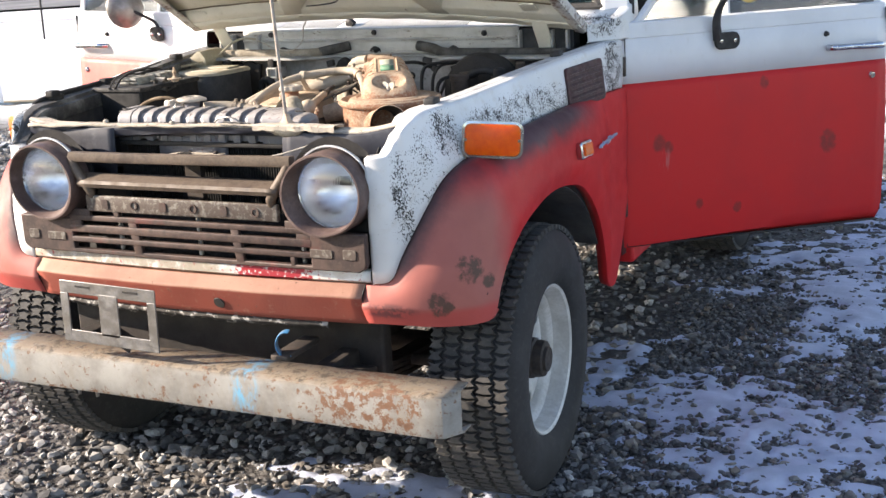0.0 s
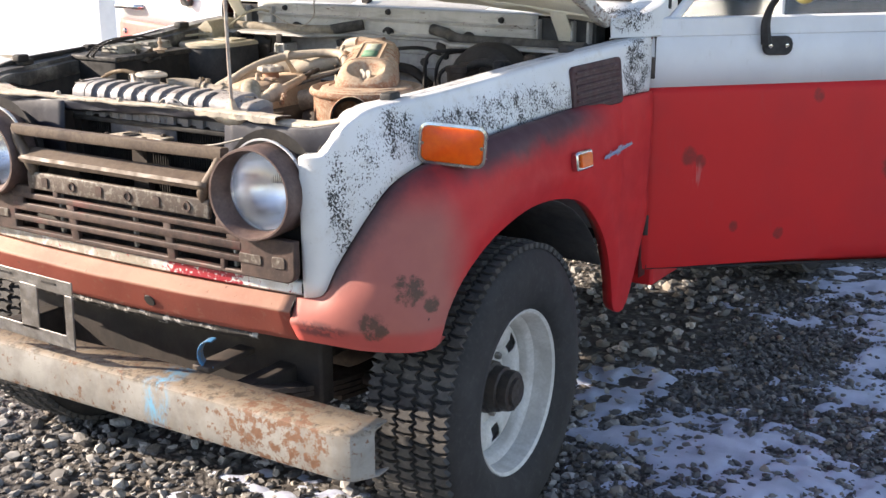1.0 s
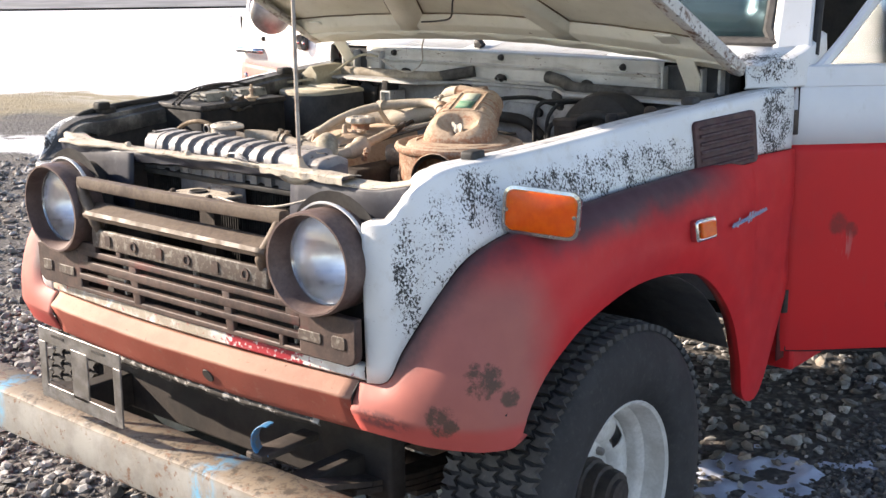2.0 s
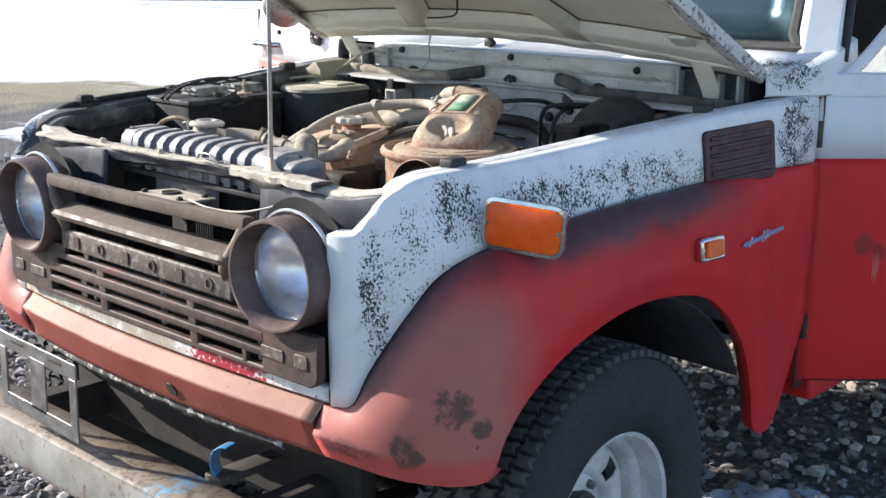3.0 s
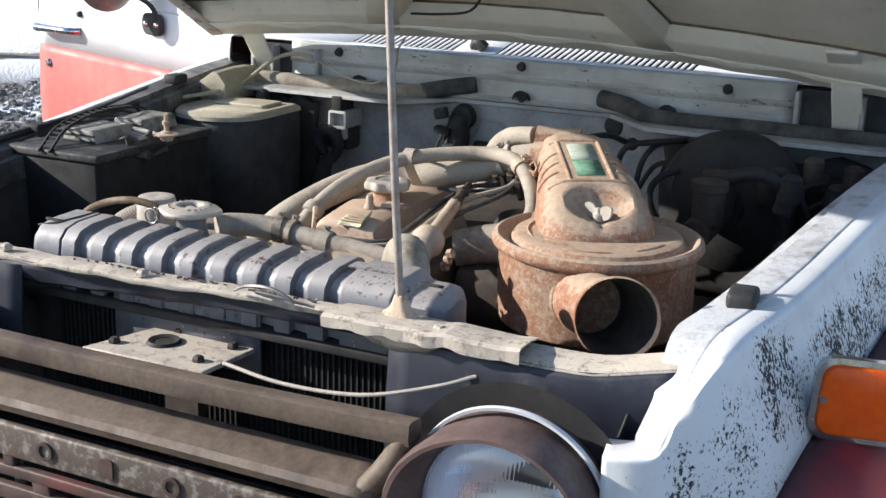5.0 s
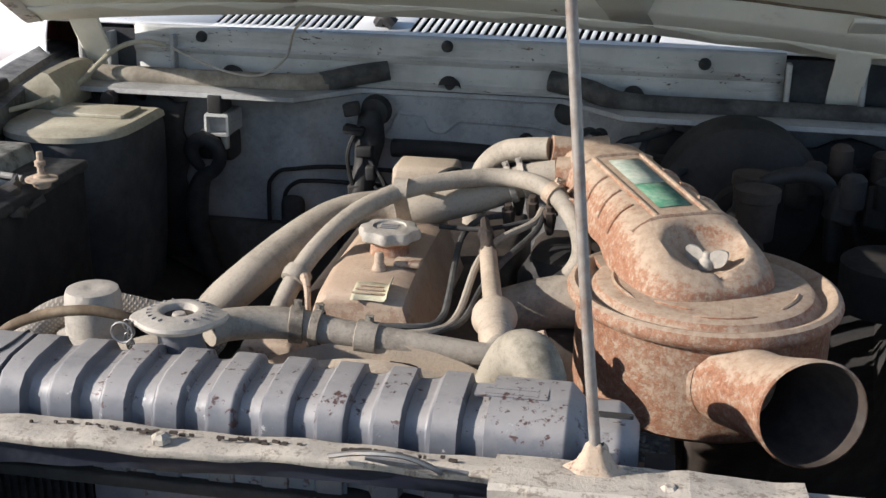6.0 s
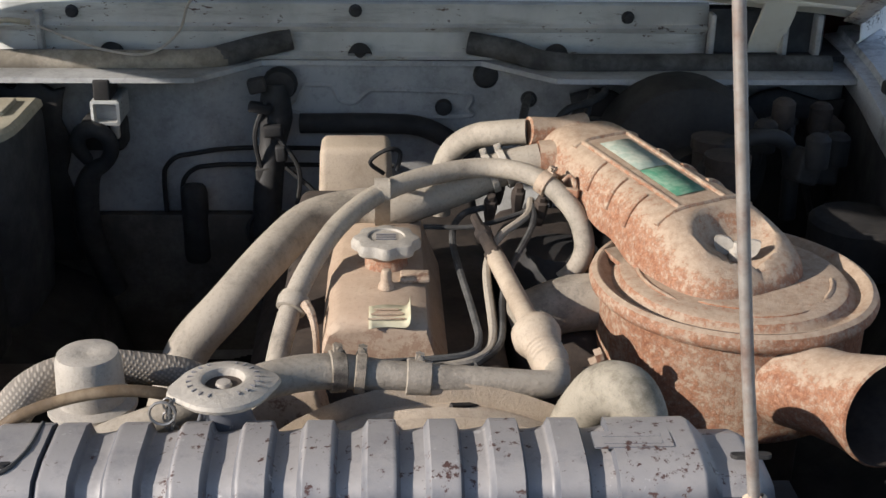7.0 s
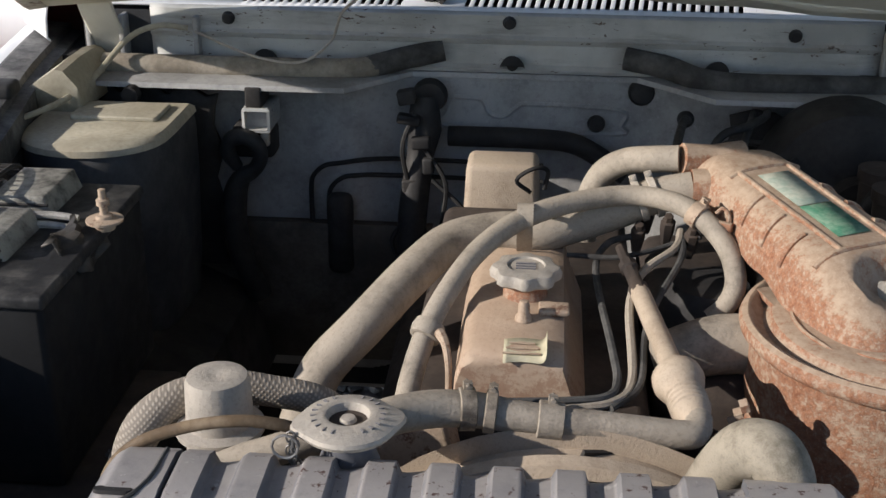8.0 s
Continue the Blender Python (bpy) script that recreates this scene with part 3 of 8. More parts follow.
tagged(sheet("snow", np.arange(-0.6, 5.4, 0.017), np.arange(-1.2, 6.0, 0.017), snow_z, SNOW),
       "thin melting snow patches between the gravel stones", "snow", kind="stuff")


def gravel(name, areas, seed, material):
    """Loose broken stones, one mesh."""
    rng = np.random.RandomState(seed)
    bm = bmesh.new()
    bmesh.ops.create_icosphere(bm, subdivisions=1, radius=1)
    base = np.array([v.co[:] for v in bm.verts])
    tri = np.array([[v.index for v in f.verts] for f in bm.faces])
    bm.free()
    V, F, n0 = [], [], 0
    for (x0, x1, y0, y1, count, s0, s1) in areas:
        x, y = rng.uniform(x0, x1, count), rng.uniform(y0, y1, count)
        size = s0 + (s1 - s0) * rng.rand(count) ** 2.6
        q = rng.normal(size=(count, 4))
        q /= np.linalg.norm(q, axis=1)[:, None]
        w, a, b, c = q.T
        R = np.stack((1 - 2 * (b * b + c * c), 2 * (a * b - c * w), 2 * (a * c + b * w), 2 * (a * b + c * w), 1 - 2 * (a * a + c * c), 2 * (b * c - a * w),
                      2 * (a * c - b * w), 2 * (b * c + a * w), 1 - 2 * (a * a + b * b)), -1).reshape(-1, 3, 3)
        sh = rng.uniform(0.5, 1.25, (count, 1, 3)) * (base[None] * rng.uniform(0.55, 1.25, (count, len(base), 1)))
        P = np.einsum("nij,nkj->nki", R, sh) * size[:, None, None] * np.array((1, 1, 0.72))
        P += np.stack((x, y, ground_z(x, y) + size * rng.uniform(0.05, 0.5, count)), -1)[:, None]
        V.append(P.reshape(-1, 3))
        F.append((tri[None] + (n0 + np.arange(count) * len(base))[:, None, None]).reshape(-1, 3))
        n0 += count * len(base)
    V, F = np.concatenate(V), np.concatenate(F)
    me = bpy.data.meshes.new(name)
    me.vertices.add(len(V))
    me.vertices.foreach_set("co", V.ravel())
    me.loops.add(F.size)
    me.loops.foreach_set("vertex_index", F.ravel().astype(np.int32))
    me.polygons.add(len(F))
    me.polygons.foreach_set("loop_start", np.arange(0, F.size, 3, dtype=np.int32))
    me.polygons.foreach_set("use_smooth", np.zeros(len(F), dtype=bool))
    me.update(calc_edges=True)
    me.materials.append(material)
    return new(name, me)


def stone_mat(name, dark, pale, rough):
    m = Mat(name, rough)
    rnd = m.node("ShaderNodeNewGeometry").outputs["Random Per Island"]
    c = m.mix(m.calc("POWER", rnd, 1.9), dark, pale)
    c = m.mix(m.step(m.calc("FRACT", m.mul(rnd, 7.31)), 0.8, 0.95, 0, 0.6), c, (0.30, 0.24, 0.18))
    c = m.mix(m.step(m.noise(90, 5), 0.45, 0.7, 0, 0.5), c, (0.14, 0.13, 0.12))
    m.colour(c).bump(m.noise(260, 4), 0.3, 0.001)
    return m.m


tagged(gravel("gravel", ((-2.6, 0.95, -1.3, 1.3, 15500, 0.007, 0.026), (0.6, 3.4, -1.2, -0.35, 5200, 0.007, 0.022), (-2.0, 0.7, 1.2, 4.0, 4300, 0.010, 0.03), (-6.5, -1.8, -1.5, 6.5, 12000, 0.012, 0.036)), 5,
              stone_mat("broken_grey_stone", (0.062, 0.060, 0.059), (0.48, 0.465, 0.44), 0.8)),
       "loose broken grey stones of the yard", "gravel", kind="stuff")
# smaller stones; the shade beside the wagon is put into their dark colour
tagged(gravel("shade_gravel", ((0.8, 3.4, -0.75, 2.7, 17000, 0.007, 0.021), (0.72, 3.0, -0.6, 2.9, 46000, 0.004, 0.013), (0.5, 5.0, 2.4, 6.0, 7500, 0.009, 0.024)), 6,
              stone_mat("shade_dark_stone", (0.028, 0.028, 0.030), (0.20, 0.195, 0.19), 0.55)),
       "small stones between the melting snow, darkened for the shade", "gravel", kind="stuff")


# ---- the wagon: body shell ----
wagon = tagged(new("off_road_wagon"), "faded red and white off-road wagon, bonnet and front doors open", "vehicle")
wagon.empty_display_size = 0.2

# side panel above the flare: top edge and crease of the driver's side
TOPS = ((0.535, 0.0, 1.011), (0.562, 0.006, 1.013), (0.584, 0.020, 1.016), (0.590, 0.058, 1.046), (0.597, 0.090, 1.083), (0.606, 0.14, 1.104), (0.625, 0.24, 1.109),
        (0.645, 0.38, 1.116), (0.664, 0.54, 1.126), (0.686, 0.70, 1.138), (0.714, 0.88, 1.150), (0.745, 1.06, 1.160), (0.765, 1.262, 1.170))
CREASE = ((0.535, 0.0, 0.700), (0.584, 0.004, 0.714), (0.608, 0.018, 0.770), (0.635, 0.044, 0.832), (0.658, 0.082, 0.892), (0.676, 0.125, 0.940), (0.690, 0.21, 0.970),
          (0.706, 0.34, 0.990), (0.724, 0.48, 1.002), (0.738, 0.68, 1.012), (0.753, 0.88, 1.020), (0.773, 1.06, 1.020), (0.790, 1.262, 1.016))
ARCH = ((0.513, 0.002, 0.600), (0.600, 0.006, 0.602), (0.668, 0.020, 0.599), (0.728, 0.048, 0.597), (0.772, 0.084, 0.596), (0.798, 0.126, 0.606), (0.805, 0.158, 0.672),
        (0.805, 0.218, 0.728), (0.805, 0.311, 0.778), (0.806, 0.408, 0.809), (0.806, 0.528, 0.828), (0.806, 0.662, 0.822), (0.806, 0.793, 0.792), (0.806, 0.891, 0.727),
        (0.806, 0.965, 0.640), (0.806, 1.010, 0.526), (0.806, 1.035, 0.430), (0.808, 1.115, 0.428), (0.806, 1.222, 0.61))
RED_TOP = ((0.513, 0.002, 0.698), (0.584, 0.006, 0.712), (0.608, 0.021, 0.768), (0.636, 0.047, 0.830), (0.660, 0.085, 0.892), (0.676, 0.128, 0.938), (0.686, 0.18, 0.960),
           (0.696, 0.25, 0.976), (0.708, 0.34, 0.989), (0.719, 0.42, 0.997), (0.730, 0.52, 1.005), (0.739, 0.64, 1.010), (0.748, 0.76, 1.015), (0.756, 0.87, 1.019),
           (0.764, 0.96, 1.020), (0.772, 1.03, 1.020), (0.776, 1.07, 1.019), (0.788, 1.15, 1.018), (0.797, 1.264, 1.016))


def side_panel(s):
    rows = []
    for a, b in zip(spline(TOPS, 5), spline(CREASE, 5)):
        k0 = min(1.0, max(0.0, (a.y - 0.05) / 0.10))
        way = (Vector((0.20, -0.95, 0)) * (1 - k0) + Vector((1, -0.15, 0)) * k0).normalized()
        rise = min(1.0, max(0.0, (a.z - 1.02) / 0.05))
        w = 0.004 + 0.024 * rise
        row = [a + Vector((-0.006, 0.034, 0.002)) * (1 - rise) + Vector((-0.004, 0.004, 0.0)) * rise, a]
        row += [a + way * (w * f) + Vector((0, 0, -z * (0.3 + 0.7 * rise))) for f, z in ((0.40, 0.0002), (0.70, 0.0010), (0.87, 0.0036), (0.965, 0.0090))]
        low = a + way * w + Vector((0, 0, -0.018 * (0.3 + 0.7 * rise)))
        for k in range(10):
            v = k / 9
            row.append(low + (b - low) * v + way * (0.002 * math.sin(math.pi * v)))
        rows.append([(p.x * s, p.y, p.z) for p in row])
    bm = bmesh.new()
    grid(bm, rows)
    return part("side_panel", bm, M["white"], wagon, "white bonnet-side panel with black chipped paint", thick=0.003)


def apron_out(v):
    """How far the apron's creased section stands before the line from its top to its foot."""
    pts = ((0.0, 0.0), (0.05, 0.004), (0.26, 0.0265), (0.29, 0.0270), (0.33, 0.0258), (1.0, 0.0))
    for (a, b), (c, d) in zip(pts, pts[1:]):
        if v <= c:
            return b + (d - b) * (v - a) / (c - a)
    return 0.0


def flare(s):
    rows = []
    for i, (a, b) in enumerate(zip(spline(RED_TOP, 4), spline(ARCH, 4))):
        t = i / 4
        k = min(1.0, max(0.0, (t - 0.6) / 5.4))
        k = k * k * (3 - 2 * k)
        out = Vector((0.062 * k, -0.044 - 0.010 * math.sin(math.pi * k) + 0.024 * k, -0.006 + 0.081 * k))
        if t > 6:
            out.y = -0.030 * max(0, 1 - (t - 6) / 3)
        out.x *= 1 - 0.75 * max(0.0, (t - 13) / 5) ** 1.5
        c1 = a + (b - a) * 0.18 + out * 0.9
        c2 = a + (b - a) * 0.62 + out * 0.75
        row = []
        nose = min(1.0, max(0.0, (6.2 - t) / 2.2))
        nose = nose * nose * (3 - 2 * nose)
        f = min(1.0, max(0.0, t / 4.0))
        lip = b + Vector((0.006 * f, -0.027 + 0.010 * f, 0.048))
        puff = Vector((0.020 * f, -0.018 * f - 0.002, 0.010 * f))
        vs = (0.0, 0.08, 0.16, 0.25, 0.35, 0.45, 0.55, 0.65, 0.75, 0.84, 0.90, 0.95, 0.985)
        for k in range(17):
            v = k / 16
            p = a * (1 - v) ** 3 + c1 * 3 * v * (1 - v) ** 2 + c2 * 3 * v * v * (1 - v) + b * v ** 3
            if k < 13:
                q = a + (lip - a) * vs[k] + puff * math.sin(math.pi * vs[k])
            else:
                q = lip + (b - lip) * (0.06, 0.35, 0.68, 1.0)[k - 13]
            # rolled lip along the arch
            roll = (0, 0, 0, 0, 0, 0, 0, 0, 0, 0, 0, 0, -0.1, 0.55, 1.0, 0.8, 0.0)[k]
            p = p + Vector((0.0065, 0, 0.004)) * roll
            row.append(p * (1 - nose) + q * nose)
        inward = Vector((-0.03, 0.006, 0.004)) if t > 5 else Vector((0, 0.03, 0.006))
        row.append(b + inward * 0.25 + Vector((0, 0, -0.003)))
        row.append(b + inward)
        rows.append([(p.x * s, p.y, p.z) for p in row])
    bm = bmesh.new()
    grid(bm, rows)
    return part("fender", bm, M["red"], wagon, "faded red front fender flare, sooty along the top", thick=0.003)


def rail(s):
    """The channel along the top of the engine bay's side."""
    top = spline(TOPS[2:], 5)
    rows = []
    for p in top:
        g = min(1, max(0, (p.y - 0.055) / 0.13))
        w = 0.022 + 0.030 * g
        rows.append([((p.x - d) * s, p.y + y, p.z + z) for d, y, z in ((-0.001, 0.0, 0.0005), (0.004, 0.001, 0.0008 * g), (0.022 * (0.4 + 0.6 * g), 0.004 * (1 - g), -0.0008 * g), (w - 0.012, 0.008 * (1 - g), -0.002 * g),
                     (w - 0.010, 0.010 * (1 - g), -0.012 * g), (w + 0.008, 0.020 * (1 - g), -0.014 * g), (w + 0.010, 0.030 * (1 - g), -0.05 * g))])
    bm = bmesh.new()
    grid(bm, rows)
    return part("bay_rail", bm, M["rail"] if s > 0 else M["dark_rail"], wagon, "dirty grey rail along the engine bay" if s > 0 else "dark rail along the engine bay under pale dust", thick=0.002)


def inner_wing(s):
    top = spline(TOPS[3:], 3)
    rows = []
    for p in top:
        rows.append([(s * x, p.y, z) for x, z in ((p.x - 0.060, p.z - 0.045), (p.x - 0.064, 0.96), (p.x - 0.10, 0.88), (0.50, 0.84), (0.42, 0.80), (0.40, 0.66))])
    bm = bmesh.new()
    grid(bm, rows)
    return part("inner_wing", bm, M["dark"], wagon, "black greasy inner wing", thick=0.003)


def wheel_well(s):
    bm = bmesh.new()
    rows = []
    for k in range(15):
        a = math.pi * (0.20 + 0.68 * k / 14)
        y, z = 0.50 - 0.50 * math.cos(a), 0.42 + 0.42 * math.sin(a)
        rows.append([(s * 0.795, y, z), (s * 0.60, y, z + 0.005), (s * 0.40, y, z)])
    grid(bm, rows)
    return part("wheel_well", bm, M["dark"], wagon, "black wheel well", thick=0.003)


for s in (1, -1):
    side_panel(s), flare(s), rail(s), inner_wing(s), wheel_well(s)


def rubber_stop(x, y, z):
    bm = rbox((x, y, z), (0.032, 0.045, 0.020), 0.006, Euler((0, 0, 0.1)).to_matrix())
    part("rubber_stop", bm, M["black"], wagon, "black rubber bonnet stop")


for s in (1, -1):
    rubber_stop(s * 0.606, 0.235, 1.115)
    rubber_stop(s * 0.690, 0.93, 1.158)


def marker_lamp(s):
    """Amber turn lamp standing on the flare, facing forward."""
    m = facing((s * 0.760, 0.250, 1.019), (s * 0.34, -0.94, 0.02))
    m = m @ Matrix.Rotation(radians(-4 * s), 4, "Z")
    bm = bmesh.new()
    slab(bm, round_rect(0.145, 0.086, 0.019), m @ Matrix.Translation((0, 0, -0.018)), 0.016)
    body = part("turn_lamp", bm, M["chrome"], wagon, "amber turn lamp in a chrome housing", bevel=0.004)
    outer, inner = round_rect(0.152, 0.092, 0.021), round_rect(0.139, 0.079, 0.016)
    bm = bmesh.new()
    rows = [[m @ Vector((x, y, z)) for x, y in o] for o, z in ((outer, -0.004), (outer, 0.006), (inner, 0.007), (inner, 0.0))]
    grid(bm, rows, close_v=True)
    part("bezel", bm, M["chrome"], body)
    bm = bmesh.new()
    rows = []
    for k, z in ((1.0, 0.002), (0.985, 0.008), (0.955, 0.0112), (0.91, 0.0122), (0.02, 0.0126)):
        rows.append([m @ Vector((x * k, y * k, z)) for x, y in inner])
    vs = grid(bm, rows, close_v=True)
    bm.faces.new(vs[-1])
    part("lens", bm, M["amber"], body, "amber plastic lens")
    for x in (-0.066, 0.066):
        bm = bmesh.new()
        lathe(bm, ((0.0, 0.016), (0.003, 0.016), (0.004, 0.012)), m @ Matrix.Translation((x, 0, 0)), 10)
        part("screw", bm, M["steel"], body)
    bm = rbox((s * 0.745, 0.292, 1.000), (0.085, 0.05, 0.055), 0.012)
    part("foot", bm, M["dark"], body)


for s in (1, -1):
    marker_lamp(s)


def side_marker(s):
    m = facing((s * 0.829, 0.757, 0.906), (s, -0.08, 0.12))
    bm = bmesh.new()
    slab(bm, round_rect(0.078, 0.048, 0.008), m @ Matrix.Translation((0, 0, -0.012)), 0.022)
    body = part("side_marker", bm, M["chrome"], wagon, "small amber side marker with a chrome surround", bevel=0.004)
    bm = bmesh.new()
    slab(bm, round_rect(0.056, 0.034, 0.005), m @ Matrix.Translation((0, 0, 0.008)), 0.008)
    part("lens", bm, M["amber"], body, bevel=0.003)


def script_badge(s):
    """Chrome script, drawn as plain strokes."""
    m = facing((s * 0.832, 0.965, 0.897), (s, -0.05, 0.08))
    bm = bmesh.new()
    rng = random.Random(4)
    for k in range(13):
        x = (-0.072 + 0.012 * k) * s
        h = 0.008 + 0.008 * rng.random() + (0.009 if k in (2, 6, 7) else 0)
        tube(bm, [m @ Vector((x - 0.004, -h / 2 + 0.0011 * (k - 6) * s, 0.001)), m @ Vector((x + 0.004, h / 2 + 0.0011 * (k - 6) * s, 0.003))], 0.0019, 6, 1)
    tube(bm, [m @ Vector((-0.075 * s, -0.011, 0.002)), m @ Vector((0.08 * s, 0.006, 0.002))], 0.0026, 6, 2)
    part("script_badge", bm, simple("blue_tinged_chrome", (0.28, 0.40, 0.56), (0.40, 0.46, 0.52), 40, 0.35, 0.5), wagon, "small bluish chrome script badge")


for s in (1, -1):
    side_marker(s), script_badge(s)


def side_vent(s):
    """Louvred vent let into the white panel."""
    n = Vector((s * 0.98, -0.170, 0.09)).normalized()
    m = facing((s * 0.7695, 0.958, 1.066), n) @ Matrix.Rotation(radians(2.5 * s), 4, "Z")
    bm = bmesh.new()
    slab(bm, round_rect(0.228, 0.124, 0.014), m @ Matrix.Translation((0, 0, -0.008)), 0.012)
    body = part("side_vent", bm, simple("dark_red_vent", (0.060, 0.018, 0.020), (0.040, 0.015, 0.017), 30, 0.6) if s > 0 else M["dark"], wagon,
                "dull dark red louvred side vent", bevel=0.003)
    for k in range(6):
        bm = bmesh.new()
        a = m @ Matrix.Translation((0, -0.045 + 0.018 * k, 0.003))
        rows = [[a @ Vector((x, y, z)) for x in (-0.096, -0.092, 0.092, 0.096)] for y, z in ((-0.006, -0.002), (-0.003, 0.005), (0.002, 0.004), (0.006, -0.002))]
        grid(bm, rows)
        part("louvre", bm, body.data.materials[0], body)


side_vent(1), side_vent(-1)


# ---- front: apron, strip, grille, headlights ----
def apron():
    rows = []
    for k in range(33):
        x = -0.513 + 1.026 * k / 32
        b = 0.030 * (1 - (x / 0.513) ** 2)
        d = 0.0012 * math.sin(x * 19) + 0.0008 * math.sin(x * 47)
        rows.append([(x, 0.022 - b, 0.7005)] + [(x, 0.002 - apron_out(v) - b + d * math.sin(math.pi * v), 0.698 - 0.098 * v) for v in (0, 0.05, 0.12, 0.19, 0.23, 0.26, 0.275, 0.29, 0.31, 0.33, 0.42, 0.56, 0.72, 0.88, 1)] + [(x, 0.008 - b, 0.596), (x, 0.03, 0.60)])
    bm = bmesh.new()
    grid(bm, rows)
    ob = part("apron", bm, M["apron"], wagon, "faded orange-red apron below the grille, with a crank hole", thick=0.003)
    # uncut: a flush dark disc is the shade of the crank hole
    bm = bmesh.new()
    lathe(bm, ((0.0, 0.0), (0.015, 0.0), (0.016, -0.003)), facing((0.104, -0.0430, 0.630), (0, -0.92, -0.39)), 16)
    part("crank_hole", bm, M["dark"], ob)
    for s2 in (1, -1):
        bm = bmesh.new()
        tube(bm, [(s2 * 0.5135, 0.0012 - apron_out(v), 0.698 - 0.098 * v) for v in (0, 0.2, 0.4, 0.53, 0.7, 0.85, 1)], 0.0016, 6, 2)
        part("seam", bm, M["dark"], ob)
    bm = bmesh.new()
    rows = []
    for k in range(33):
        x = -0.530 + 1.06 * k / 32
        b = 0.026 * (1 - (x / 0.53) ** 2)
        rows.append([(x, y - b, z) for y, z in ((0.006, 0.7025), (-0.002, 0.709), (-0.001, 0.731), (0.012, 0.735))])
    grid(bm, rows)
    part("grille_strip", bm, M["strip"], wagon, "chipped white strip with red showing through", thick=0.003)


apron()


def grille():
    bm = bmesh.new()
    Y = -0.022
    # top frame: a hollow trapezoid with rounded bars
    rows = []
    for k in range(21):
        x = -0.338 + 0.684 * k / 20
        b, z = 0.008 * (1 - (x / 0.34) ** 2), 1.0 + 0.009 * x
        rows.append([(x, Y - b + dy, z + dz) for dy, dz in ((0.012, -0.012), (0.012, 0.008), (0.009, 0.0115), (-0.010, 0.0135), (-0.0145, 0.0115), (-0.0165, -0.004), (-0.014, -0.0115), (-0.010, -0.0135))])
    vs = grid(bm, rows, close_v=True)
    bm.faces.new(vs[0])
    bm.faces.new(vs[-1])
    body = part("grille", bm, M["pale_bar"], wagon, "rust-brown pressed steel grille with horizontal slats")
    for s in (1, -1):
        bm = bmesh.new()
        tube(bm, [(s * 0.338, Y - 0.004, 1.0), (s * 0.322, Y - 0.008, 0.965), (s * 0.285, Y - 0.010, 0.915), (s * 0.280, Y - 0.004, 0.89)], (0.011, 0.014, 0.014, 0.010), 10, 4)
        part("side_bar", bm, M["pale_bar"], body)
    bm = bmesh.new()
    rows = [[(x, y, z) for y, z in ((Y + 0.02, 0.949), (Y + 0.006, 0.947), (Y - 0.022, 0.936), (Y - 0.026, 0.929), (Y - 0.022, 0.920), (Y + 0.002, 0.914))] for x in [-0.310 + 0.62 * k / 20 for k in range(21)]]
    grid(bm, rows)
    part("crossbar", bm, M["pale_bar"], body, "pale rusty crossbar", thick=0.003)
    bm = rbox((0.0, Y - 0.006, 0.873), (0.600, 0.012, 0.044), 0.004)
    strip_face = simple("worn_name_strip", (0.085, 0.062, 0.050), (0.21, 0.19, 0.16), 60, 0.6, lo=0.48, hi=0.62)
    strip = part("name_strip", bm, strip_face, body, "worn strip with raised plain marks")
    for k in range(6):
        x = -0.235 + 0.094 * k
        bm = bmesh.new()
        m = facing((x, Y - 0.0125, 0.873), (0, -1, 0))
        if k % 2:
            lathe(bm, ((0.0075, 0.0), (0.008, 0.0025), (0.012, 0.0025), (0.0125, 0.0)), m, 20)
        else:
            slab(bm, round_rect(0.020, 0.024, 0.004), m, 0.0025)
        part("raised_mark", bm, M["grille"], strip)
    # lower panel: frame, slats, ribs
    bm = bmesh.new()
    edge = [(-0.537, 0.757), (-0.531, 0.744), (-0.516, 0.736), (0.0, 0.731), (0.516, 0.736), (0.531, 0.744), (0.537, 0.757), (0.537, 0.832), (0.384, 0.832), (0.384, 0.745), (-0.360, 0.745), (-0.360, 0.832), (-0.537, 0.832)]
    slab(bm, edge, facing((0, Y + 0.010, 0), (0, -1, 0)), 0.020)
    part("lower_frame", bm, M["grille"], body, bevel=0.003)
    for z, h in ((0.8315, 0.0150), (0.8015, 0.0205), (0.7715, 0.0150)):
        bm = rbox((0.012, Y - 0.005, z), (0.752, 0.012, h), 0.0025)
        part("slat", bm, M["grille"], body)
    # upright webs between the slots, slightly raked
    for x, w, z, h, lean in ((-0.150, 0.027, 0.786, 0.092, 0.014), (0.170, 0.024, 0.786, 0.092, 0.012), (0.331, 0.013, 0.756, 0.030, 0.0), (0.366, 0.040, 0.8175, 0.026, 0.0),
                             (0.352, 0.072, 0.844, 0.024, 0.0), (-0.346, 0.040, 0.8175, 0.026, 0.0), (-0.338, 0.090, 0.844, 0.024, 0.0), (-0.205, 0.018, 0.845, 0.026, 0.0)):
        bm = rbox((x, Y - 0.0042, z), (w, 0.012, h), 0.002)
        for v in bm.verts:
            v.co.x -= lean * (v.co.z - z) / h
        part("rib", bm, M["grille"], body)
    for x in (0.039, -0.215, 0.350):
        bm = rbox((x, Y + 0.016, 0.797), (0.009, 0.012, 0.106), 0.003)
        part("support", bm, M["pale"], body, "pale support behind the slats")
    for s in (1, -1):
        bm = bmesh.new()
        slab(bm, round_rect(0.062, 0.022, 0.004), facing((s * 0.415, Y - 0.0105, 0.778), (0, -1, 0)), 0.0025)
        part("corner_plate", bm, strip_face, body, bevel=0.002)
        bm = bmesh.new()
        slab(bm, round_rect(0.036, 0.026, 0.006), facing((s * 0.494, Y - 0.0105, 0.780), (0, -1, 0)), 0.0025)
